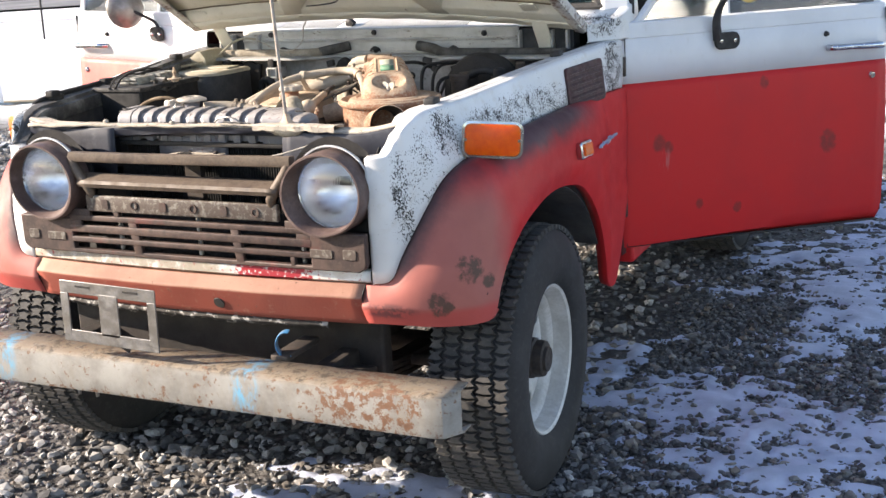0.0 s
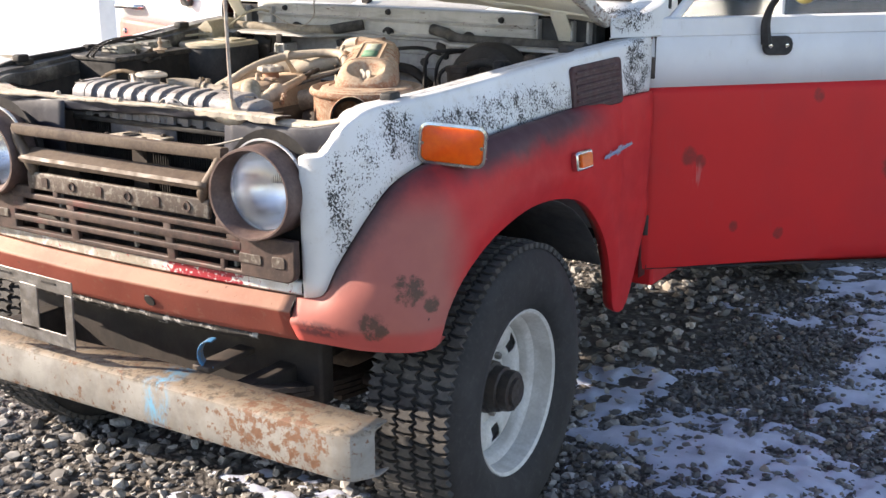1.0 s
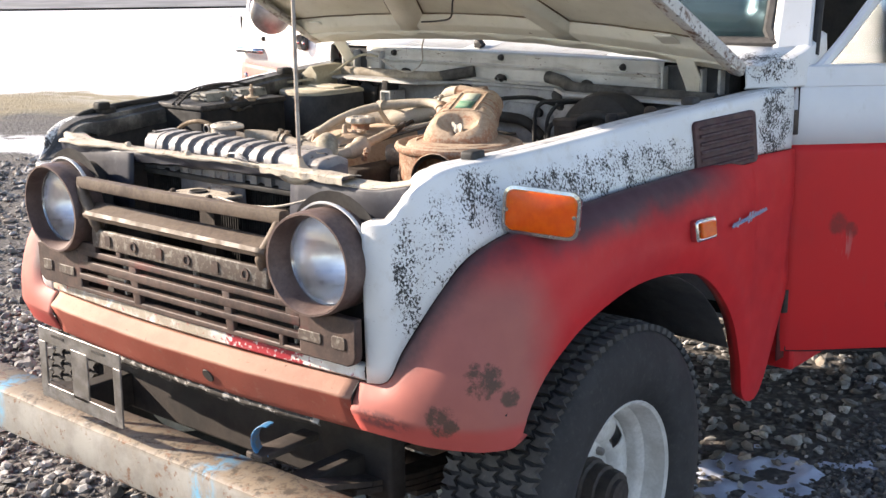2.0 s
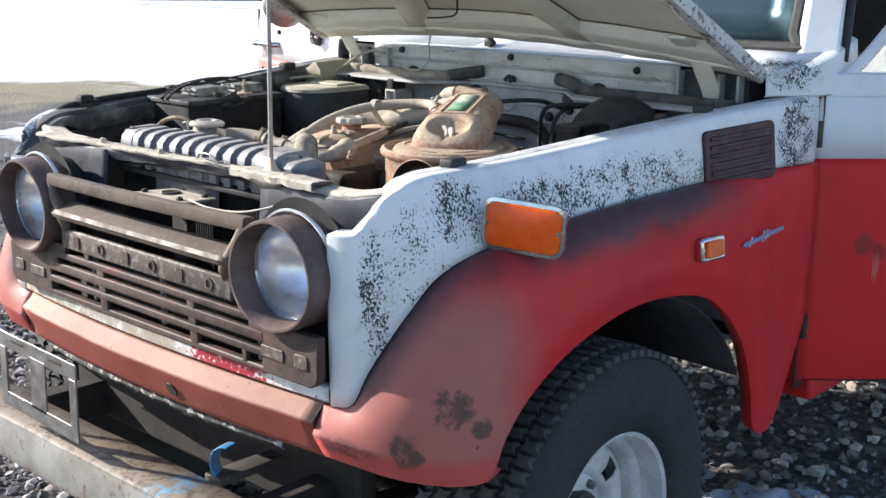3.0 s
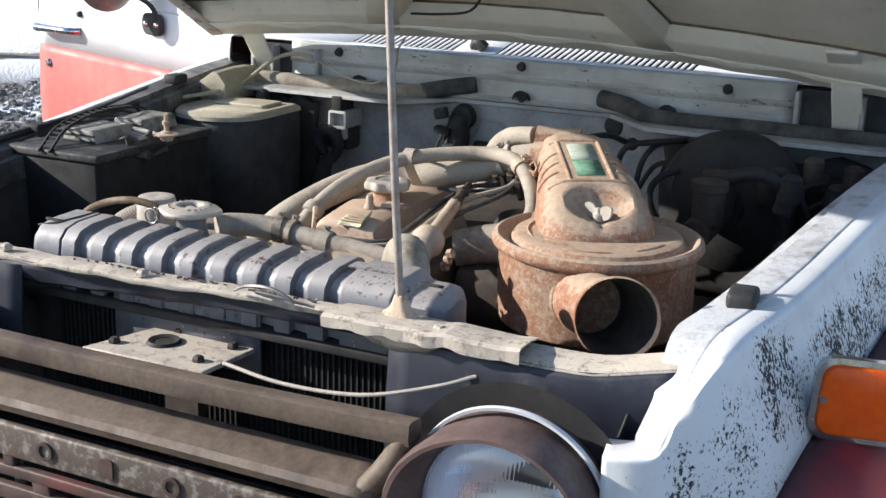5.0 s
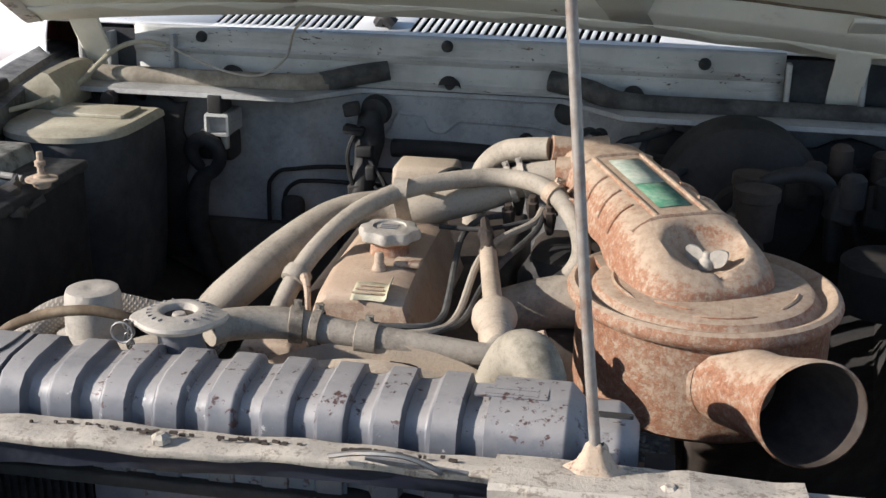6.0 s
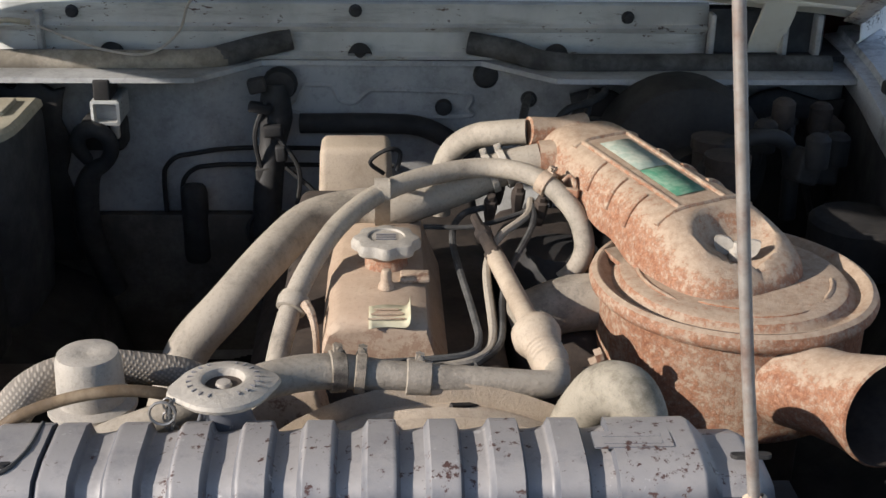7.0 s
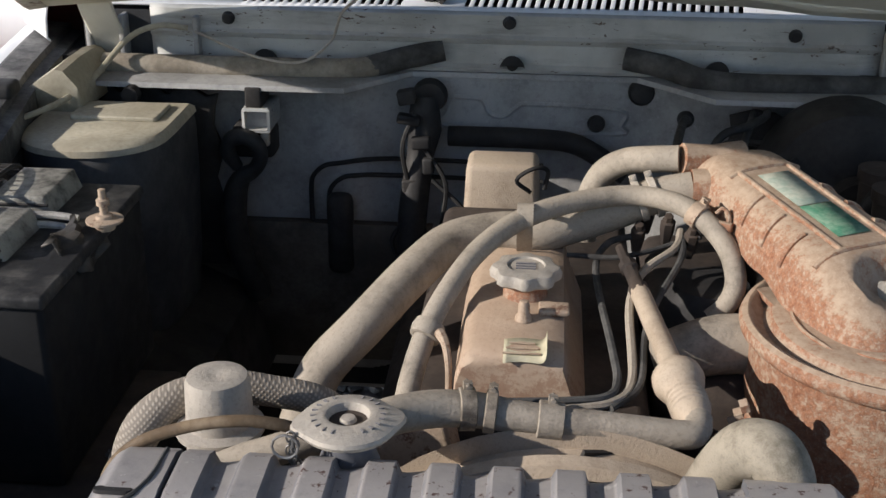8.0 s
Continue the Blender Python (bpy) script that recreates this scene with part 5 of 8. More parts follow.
            rows.append([(s * 0.64, y + 0.012, 1.226 + up), (s * 0.69, y + 0.006, 1.228 + up), (s * (0.786 - q), y, 1.2275 + up), (s * (0.797 - q), y, 1.222 + up), (s * (0.801 - q), y, 1.200 + up * 0.5), (s * (0.803 - q), y, 1.172), (s * (0.798 - q), y, 1.168)])
        grid(bm, rows)
        part("cowl_end", bm, M["white"], wagon, "chipped white side of the cowl below the windscreen pillar", thick=0.003)
        bm = bmesh.new()
        box(bm, (s * 0.60, 1.20, 1.14), (0.28, 0.12, 0.02))
        part("cowl_shelf", bm, M["dark"], wagon, "dark shelf below the cowl")


cowl()


def firewall():
    plan = ((-0.70, 1.065), (-0.26, 1.065), (-0.175, 1.165), (0.150, 1.165), (0.250, 1.065), (0.70, 1.065))
    bm = bmesh.new()
    rows = []
    for i, (a, b) in enumerate(zip(plan, plan[1:])):
        n = 8
        for k in range(n + (i == len(plan) - 2)):
            t = k / n
            x, y = a[0] + (b[0] - a[0]) * t, a[1] + (b[1] - a[1]) * t
            r = 0.60 * (1.165 - y)
            rows.append([(x, 1.175, 1.141), (x, y + 0.004, 1.137), (x, y - 0.010, 1.136), (x, y - 0.012, 1.131), (x, y, 1.128), (x, y + r * 0.94, 1.126), (x, y + r, 1.118), (x, y + r, 1.02), (x, y + r, 0.90), (x, y + r + 0.01, 0.80), (x, 1.25, 0.55)])
    grid(bm, rows)
    ob = part("firewall", bm, M["grimy"], wagon, "dusty white firewall with a pressed ledge", thick=0.003)
    bm = bmesh.new()
    grid(bm, [[(x, y, z) for y, z in ((1.112, 0.915), (1.098, 0.914), (1.096, 0.908), (1.098, 0.86), (1.11, 0.78), (1.15, 0.66))] for x in [-0.50 + 0.36 * k / 8 for k in range(9)]])
    part("lower_bulkhead", bm, M["bulkhead"], wagon, "grimy tan lower bulkhead panel", thick=0.003)
    # pressed bead
    bm = bmesh.new()
    bead = [(-0.115, 1.098), (-0.125, 1.075), (-0.118, 1.052), (0.12, 1.048), (0.132, 1.062), (0.128, 1.085), (0.0, 1.090), (-0.02, 1.086), (-0.04, 1.070), (-0.062, 1.074), (-0.075, 1.095), (-0.115, 1.098)]
    tube(bm, [(x, 1.164, z) for x, z in bead], 0.0042, 6, 4)
    part("pressed_bead", bm, M["grimy"], ob)
    # insulation rolls lying on the ledge
    for pts, r, mat, lab in (
            (((-0.62, 1.112, 1.146), (-0.50, 1.112, 1.146), (-0.36, 1.112, 1.146), (-0.26, 1.116, 1.147), (-0.225, 1.128, 1.150)), 0.0165, "tan_foam", "tan padded roll lying on the firewall ledge"),
            (((-0.235, 1.124, 1.149), (-0.215, 1.132, 1.153), (-0.19, 1.143, 1.158), (-0.16, 1.152, 1.163), (-0.13, 1.158, 1.169)), 0.0165, "foam", "dusty dark foam roll lying on the firewall ledge"),
            (((0.13, 1.15, 1.166), (0.19, 1.135, 1.158), (0.26, 1.105, 1.146), (0.45, 1.11, 1.144), (0.66, 1.11, 1.142)), 0.0165, "foam", "dusty dark foam roll lying on the firewall ledge")):
        bm = bmesh.new()
        tube(bm, pts, r, 12, 6)
        part("foam_roll", bm, M[mat], wagon, lab)
    # bulkhead fittings
    bm = bmesh.new()
    outer, inner = round_rect(0.040, 0.036, 0.004), round_rect(0.032, 0.027, 0.002)
    m = facing((-0.385, 1.048, 1.088), (0, -1, 0))
    grid(bm, [[m @ Vector((x, y, z)) for x, y in o] for o, z in ((outer, -0.066), (outer, 0.0), (inner, 0.001), (inner, -0.02))], close_v=True)
    relay = part("relay_bracket", bm, M["bay"], wagon, "pale open relay bracket on the firewall")
    bm = bmesh.new()
    box(bm, (-0.385, 1.066, 1.088), (0.033, 0.006, 0.028))
    part("inside", bm, M["grimy"], relay)
    bm = rbox((-0.376, 1.062, 1.058), (0.012, 0.012, 0.022), 0.003)
    part("plug", bm, M["pale"], relay)
    # added block that keeps a streak of sun off the firewall
    bm = rbox((-0.397, 1.092, 1.048), (0.062, 0.046, 0.050), 0.010)
    part("connector_or_sun_block", bm, M["dark"], relay)
    bm = rbox((-0.388, 1.075, 1.120), (0.024, 0.05, 0.03), 0.003)
    part("tab", bm, M["dark"], relay)
    bm = bmesh.new()
    tube(bm, [(-0.418, 1.058, 1.015), (-0.428, 1.048, 1.040), (-0.421, 1.044, 1.060), (-0.402, 1.042, 1.066), (-0.385, 1.044, 1.055), (-0.381, 1.047, 1.034), (-0.392, 1.050, 1.014), (-0.412, 1.053, 1.000), (-0.424, 1.056, 0.97), (-0.428, 1.06, 0.92), (-0.42, 1.07, 0.86), (-0.40, 1.08, 0.80)], (0.009, 0.012, 0.012, 0.012, 0.012, 0.011, 0.011, 0.014, 0.018, 0.019, 0.018, 0.018), 10, 5)
    part("heater_hose", bm, M["black"], wagon, "black looped heater hose")
    bm = bmesh.new()
    for dx in (0.0, 0.026):
        tube(bm, [(-0.322 + dx, 1.11, 0.80), (-0.322 + dx, 1.11, 0.90), (-0.322 + dx, 1.11, 0.968 - dx * 0.7), (-0.317 + dx, 1.11, 0.988 - dx * 0.7), (-0.302 + dx, 1.11, 1.002 - dx * 0.7), (-0.282 + dx, 1.112, 1.006 - dx * 0.7), (-0.20, 1.13, 1.010 - dx), (0.02, 1.15, 1.0 - dx)], 0.0036, 8, 5)
    part("brake_line", bm, M["dark"], wagon, "two thin dark pipes along the firewall")
    bm = rbox((-0.278, 1.10, 0.90), (0.04, 0.03, 0.13), 0.014)
    part("fuse_block", bm, M["black"], wagon, "black block on the firewall")
    bm = bmesh.new()
    tube(bm, [(-0.155, 1.135, 1.105), (-0.155, 1.125, 1.06), (-0.16, 1.12, 1.02), (-0.17, 1.10, 0.93), (-0.175, 1.10, 0.82)], (0.020, 0.026, 0.020, 0.022, 0.02), 10, 5)
    lathe(bm, ((0.0, 0.02), (0.022, 0.018), (0.026, 0.0)), facing((-0.148, 1.145, 1.105), (0, -1, 0)), 16)
    loom = part("wiring_loom", bm, M["black"], wagon, "thick black wiring loom through the firewall")
    rng = random.Random(31)
    for k in range(9):
        z = 1.115 - 0.034 * k
        bm = rbox((-0.160 + rng.uniform(-0.018, 0.014), 1.105 + rng.uniform(-0.008, 0.006), z), (rng.uniform(0.016, 0.040), 0.02, rng.uniform(0.012, 0.026)), 0.004, Euler((0, rng.uniform(-0.3, 0.3), 0)).to_matrix())
        part("connector_or_sun_block", bm, M["dark"] if k % 3 else M["black"], loom)
    for k in range(5):
        bm = bmesh.new()
        x, z = -0.160 + rng.uniform(-0.02, 0.02), 1.09 - 0.05 * k
        tube(bm, [(x, 1.10, z), (x + rng.uniform(-0.05, 0.05), 1.09, z - 0.05), (x + rng.uniform(-0.03, 0.03), 1.10, z - 0.12)], 0.0035, 6, 5)
        part("loose_wire", bm, M["black"], loom)
    for x, z, r in ((0.158, 1.115, 0.020), (0.095, 1.065, 0.013), (0.215, 1.098, 0.012)):
        bm = bmesh.new()
        lathe(bm, ((0.0, 0.012), (r * 0.8, 0.010), (r, 0.004), (r, 0.0)), facing((x, 1.160 if x < 0.2 else 1.09, z), (0, -1, 0)), 16)
        part("grommet", bm, M["black"], wagon, "black rubber grommet")
    bm = bmesh.new()
    tube(bm, [(-0.12, 1.14, 1.045), (0.0, 1.13, 1.048), (0.07, 1.13, 1.04), (0.14, 1.12, 1.0)], 0.015, 10, 6)
    part("rear_loom", bm, M["dark"], wagon, "dark taped wire bundle")
    # the driver's pad is added: deep shade under the ledge drawn as black
    for x, z, w, h in ((0.475, 0.97, 0.40, 0.27), (-0.545, 0.985, 0.185, 0.27)):
        rows = []
        for i in range(15):
            u = x - w / 2 + w * i / 14
            rows.append([(u + 0.006 * math.sin(k * 1.9 + i), 1.096 - 0.016 * fractal(u * 14 + 5, z * 9 + k * 0.55, 7, 3), z + h / 2 - h * k / 10 + 0.010 * math.sin(i * 1.3) * (k == 0)) for k in range(11)])
        bm = bmesh.new()
        grid(bm, rows)
        part("dark_firewall_pad", bm, M["dark"], wagon, "crumpled black pad over a dark part of the firewall", thick=0.012)


firewall()


# ---- windscreen, cab, doors ----
def cab():
    # windscreen opening
    lo, hi = (1.325, 1.272), (1.515, 1.765)
    pt = lambda x, t, out=0.0: (x * (1 - 0.06 * t), lo[0] + (hi[0] - lo[0]) * t - out, lo[1] + (hi[1] - lo[1]) * t + out * 0.4)
    bm = bmesh.new()
    grid(bm, [[pt(-0.675 + 1.35 * k / 16, t / 6) for t in range(7)] for k in range(17)])
    glass = part("windscreen", bm, M["front_glass"], wagon, "dusty blue-green windscreen", thick=0.005)
    glass.visible_shadow = False
    bm = bmesh.new()
    pts = spline([(x, t, 0) for x, t in ((-0.66, -0.02), (0.0, -0.025), (0.66, -0.02), (0.69, 0.05), (0.69, 0.5), (0.69, 0.95), (0.66, 1.02), (0, 1.03), (-0.66, 1.02), (-0.69, 0.95), (-0.69, 0.5), (-0.69, 0.05), (-0.66, -0.02))], 3)
    tube(bm, [pt(p.x, p.y, 0.004) for p in pts], 0.019, 8, 1)
    part("screen_seal", bm, M["black"], wagon, "black windscreen rubber")
    for s in (1, -1):
        bm = bmesh.new()
        rows = [[(s * x, y, z) for x, y, z in ((0.70, 1.300, 1.24), (0.722, 1.287, 1.235), (0.800, 1.320, 1.235), (0.775, 1.40, 1.235), (0.70, 1.36, 1.24))],
                [(s * x, y, z) for x, y, z in ((0.690, 1.385, 1.50), (0.704, 1.380, 1.50), (0.770, 1.410, 1.50), (0.75, 1.47, 1.50), (0.69, 1.44, 1.50))],
                [(s * x, y, z) for x, y, z in ((0.655, 1.490, 1.79), (0.668, 1.486, 1.79), (0.730, 1.510, 1.79), (0.71, 1.57, 1.79), (0.655, 1.54, 1.79))]]
        grid(bm, rows, close_v=True)
        part("windscreen_pillar", bm, M["white"], wagon, "white windscreen pillar with rust spots", bevel=0.006)
        bm = bmesh.new()
        grid(bm, [[(s * x, y, z) for x, y in ((0.784, 1.258), (0.784, 1.335), (0.75, 1.36), (0.70, 1.36))] for z in (0.46, 0.75, 1.02, 1.236)])
        part("door_pillar", bm, M["jamb"], wagon, "grimy dark red door jamb pillar", thick=0.004)
        bm = bmesh.new()
        tube(bm, [(s * 0.795, 1.36, 1.24), (s * 0.775, 1.43, 1.5), (s * 0.735, 1.53, 1.79)], 0.011, 8, 4)
        part("door_seal", bm, M["black"], wagon, "black perished door rubber")
        # body side behind the doors, with window openings
        bm = bmesh.new()
        xs = lambda z: s * (0.80 if z < 1.05 else 0.80 - 0.10 * (z - 1.05))
        ys, zs = (2.28, 2.36, 3.15, 3.25, 3.95, 4.10), (0.45, 1.02, 1.22, 1.68, 1.78)
        vs = [[bm.verts.new((xs(z), y, z)) for z in zs] for y in ys]
        for i in range(5):
            for j in range(1, 4):
                if j == 2 and i in (1, 3):
                    continue
                bm.faces.new((vs[i][j], vs[i + 1][j], vs[i + 1][j + 1], vs[i][j + 1]))
        part("upper_side", bm, M["door_white"], wagon, "white upper body side", thick=0.03)
        bm = bmesh.new()
        rows = []
        n = 24
        for k in range(n + 1):
            y = 2.28 + 1.82 * k / n
            low = 0.45
            if abs(y - 3.18) < 0.46:
                low = 0.40 + math.sqrt(max(0.0, 0.46 ** 2 - (y - 3.18) ** 2)) * 0.95
            rows.append([(s * 0.80, y, 1.02), (s * 0.822, y, max(0.9, low + 0.03)), (s * 0.818, y, max(0.7, low + 0.01)), (s * 0.80, y, max(0.45, low))])
        grid(bm, rows)
        part("lower_side", bm, M["door_red"], wagon, "red lower body side", thick=0.01)
        bm = bmesh.new()
        box(bm, (s * 0.76, 1.80, 0.455), (0.10, 1.0, 0.06))
        part("door_sill", bm, M["red"], wagon, "red door sill", bevel=0.01)
    bm = bmesh.new()
    grid(bm, [[(x, y, 1.80 + 0.07 * (1 - (x / 0.72) ** 2) - 0.01 * ((y - 2.8) / 1.3) ** 2) for x in [-0.74 + 1.48 * k / 12 for k in range(13)]] for y in [1.47 + 2.63 * k / 10 for k in range(11)]])
    part("roof", bm, M["door_white"], wagon, "white roof", thick=0.02)
    bm = bmesh.new()
    box(bm, (0, 4.10, 1.12), (1.54, 0.04, 1.34))
    part("tail_panel", bm, M["dark"], wagon, "dark tail panel")
    bm = rbox((0, 1.42, 1.17), (1.38, 0.16, 0.16), 0.03)
    part("dashboard", bm, M["dark"], wagon, "dark dashboard")
    bm = bmesh.new()
    box(bm, (0, 1.345, 0.93), (1.40, 0.02, 0.50))
    part("toe_board", bm, M["dark"], wagon, "dark toe board")
    bm = bmesh.new()
    m = Matrix.Translation((0.36, 1.66, 1.16)) @ Euler((radians(48), 0, 0)).to_matrix().to_4x4()
    tube(bm, [m @ Vector((0.2 * math.cos(a), 0.2 * math.sin(a), 0)) for a in [2 * math.pi * k / 24 for k in range(25)]], 0.012, 8, 1)
    for a in (0.2, 2.94):
        tube(bm, [m @ Vector((0, 0, -0.02)), m @ Vector((0.2 * math.cos(a), 0.2 * math.sin(a), 0))], 0.009, 6, 1)
    part("steering_wheel", bm, M["black"], wagon, "black steering wheel")
    for s in (1, -1):
        bm = rbox((s * 0.36, 1.98, 0.83), (0.56, 0.50, 0.16), 0.05)
        seat = part("seat", bm, M["dark"], wagon, "dark bench seat half")
        bm = rbox((s * 0.36, 2.22, 1.12), (0.56, 0.14, 0.50), 0.05, Euler((radians(-12), 0, 0)).to_matrix())
        part("backrest", bm, M["dark"], seat)


cab()


def door(s):
    """A front door standing open; local y runs along the door from its hinge edge."""
    d = new("door")
    d.parent = wagon
    turn, hinge = (-45, (0.795, 1.285, 0.0)) if s > 0 else (70, (-0.82, 1.34, 0.06))
    d.matrix_basis = Matrix.Translation(hinge) @ Matrix.Rotation(radians(turn), 4, "Z")
    tagged(d, "open front door, white above and red below")
    L = 1.02

    def skin(zs, name, mat, lab):
        bm = bmesh.new()
        rows = []
        for k in range(25):
            y = -0.036 + (L + 0.036) * k / 24
            rows.append([(s * x, y, z if i or name != "lower_skin" else z - 0.035 * y) for i, (x, z) in enumerate(zs)])
        grid(bm, rows)
        return part(name, bm, mat, d, lab, thick=0.003)

    skin(((-0.030, 0.480), (-0.004, 0.482), (0.004, 0.52), (0.010, 0.70), (0.010, 0.88), (0.004, 1.0), (0.0, 1.0225)), "lower_skin", M["door_red"] if s > 0 else M["sunlit_red"], "red lower door skin with rust spots" if s > 0 else "pinkish red lower door skin, sunlight put into its colour")
    skin(((0.0, 1.0225), (-0.001, 1.10), (-0.004, 1.158), (-0.008, 1.164), (-0.0055, 1.168), (-0.012, 1.213), (-0.020, 1.217), (-0.045, 1.217), (-0.05, 1.20)), "upper_skin", M["door_white"], "white upper door skin")
    bm = bmesh.new()
    grid(bm, [[(-s * 0.05, L * k / 8, z) for z in (0.49, 0.8, 1.217)] for k in range(9)])
    for y in (0.0, L):
        grid(bm, [[(s * x, y, z) for x in (-0.05, 0.0)] for z in (0.485, 0.7, 0.9, 1.02, 1.20)])
    grid(bm, [[(s * x, L * k / 4, 0.482 - 0.033 * L * k / 4) for x in (-0.05, -0.002)] for k in range(5)])
    part("inner_skin", bm, M["dark"], d, "dark inner door skin", thick=0.003)
    bm = bmesh.new()
    tube(bm, [(-s * 0.03, 0.055, 1.205), (-s * 0.045, 0.13, 1.285), (-s * 0.075, 0.30, 1.50), (-s * 0.11, 0.46, 1.69), (-s * 0.12, 0.60, 1.72), (-s * 0.12, 0.95, 1.72), (-s * 0.11, 1.0, 1.66), (-s * 0.03, 1.0, 1.21)], 0.014, 8, 4)
    part("window_frame", bm, M["door_white"], d, "white window frame")
    bm = bmesh.new()
    grid(bm, [[(-s * (0.03 + 0.09 * t), 0.06 + 0.93 * k / 4 if t == 0 else max(0.06 + 0.40 * t, 0.06 + 0.93 * k / 4), 1.21 + 0.50 * t) for t in (0, 0.5, 1.0)] for k in range(5)])
    g = part("window", bm, M["screen"], d, "door window glass", thick=0.004)
    g.visible_shadow = False
    bm = bmesh.new()
    tube(bm, [(-s * 0.035, 0.40, 1.21), (-s * 0.08, 0.42, 1.46), (-s * 0.115, 0.43, 1.70)], 0.010, 8, 3)
    part("quarter_bar", bm, M["door_white"], d)
    # mirror on its bracket
    bm = bmesh.new()
    m = facing((s * 0.004, 0.372, 1.134), (s, 0, 0))
    slab(bm, [(x, y) for x, y in round_rect(0.094, 0.056, 0.024)], m, 0.012)
    br = part("mirror_bracket", bm, M["black"], d, "black mirror bracket with two screws", bevel=0.004)
    bm = bmesh.new()
    tube(bm, [(s * 0.012, 0.335, 1.14), (s * 0.018, 0.326, 1.20), (s * 0.03, 0.335, 1.25), (s * 0.06, 0.35, 1.29)] if s > 0 else [(-0.012, 0.345, 1.14), (-0.02, 0.36, 1.18), (-0.05, 0.40, 1.21), (-0.08, 0.44, 1.235)], (0.017, 0.014, 0.010, 0.008) if s > 0 else 0.0065, 8, 5)
    part("arm", bm, M["black"], br)
    for y in (0.345, 0.397):
        bm = bmesh.new()
        lathe(bm, ((0.0, 0.006), (0.006, 0.005), (0.008, 0.0)), facing((s * 0.016, y, 1.134), (s, 0, 0)), 10)
        part("screw", bm, M["chrome"], br)
    bm = bmesh.new()
    mm = facing((s * 0.085, 0.40, 1.335) if s > 0 else (-0.09, 0.45, 1.24), (s * 0.15, -1, 0.1))
    lathe(bm, ((0.0, 0.028), (0.045, 0.022), (0.072, 0.006), (0.078, -0.008), (0.074, -0.012)), mm, 28)
    head = part("mirror_head", bm, M["yellow"] if s > 0 else M["steel"], br, "round mirror head, yellowed back" if s > 0 else "round grey metal mirror head")
    bm = bmesh.new()
    lathe(bm, ((0.074, -0.012), (0.0, -0.010)), mm, 28)
    part("mirror_glass", bm, M["mirror_glass"], head)
    # handle, lock, rubber button
    bm = bmesh.new()
    tube(bm, [(s * 0.004, 0.775, 1.078), (s * 0.035, 0.79, 1.080), (s * 0.040, 0.85, 1.080), (s * 0.036, 0.965, 1.076), (s * 0.004, 0.985, 1.074)], (0.012, 0.010, 0.010, 0.012, 0.014), 10, 5)
    part("door_handle", bm, M["chrome"], d, "chrome pull handle")
    bm = bmesh.new()
    lathe(bm, ((0.0, 0.008), (0.010, 0.007), (0.013, 0.0)), facing((s * 0.008, 0.958, 0.972), (s, 0, 0)), 14)
    part("lock", bm, M["chrome"], d, "round chrome lock")
    bm = bmesh.new()
    lathe(bm, ((0.0, 0.012), (0.007, 0.010), (0.010, 0.0)), facing((0.0, 0.769, 1.126), (s, 0, 0)), 12)
    part("button", bm, M["dark"], d)
    for z in (0.62, 1.08):
        bm = bmesh.new()
        tube(bm, [(s * 0.005, -0.012, z - 0.03), (s * 0.005, -0.012, z + 0.03)], 0.011, 10, 1)
        part("door_hinge", bm, M["under"], d)


door(1), door(-1)


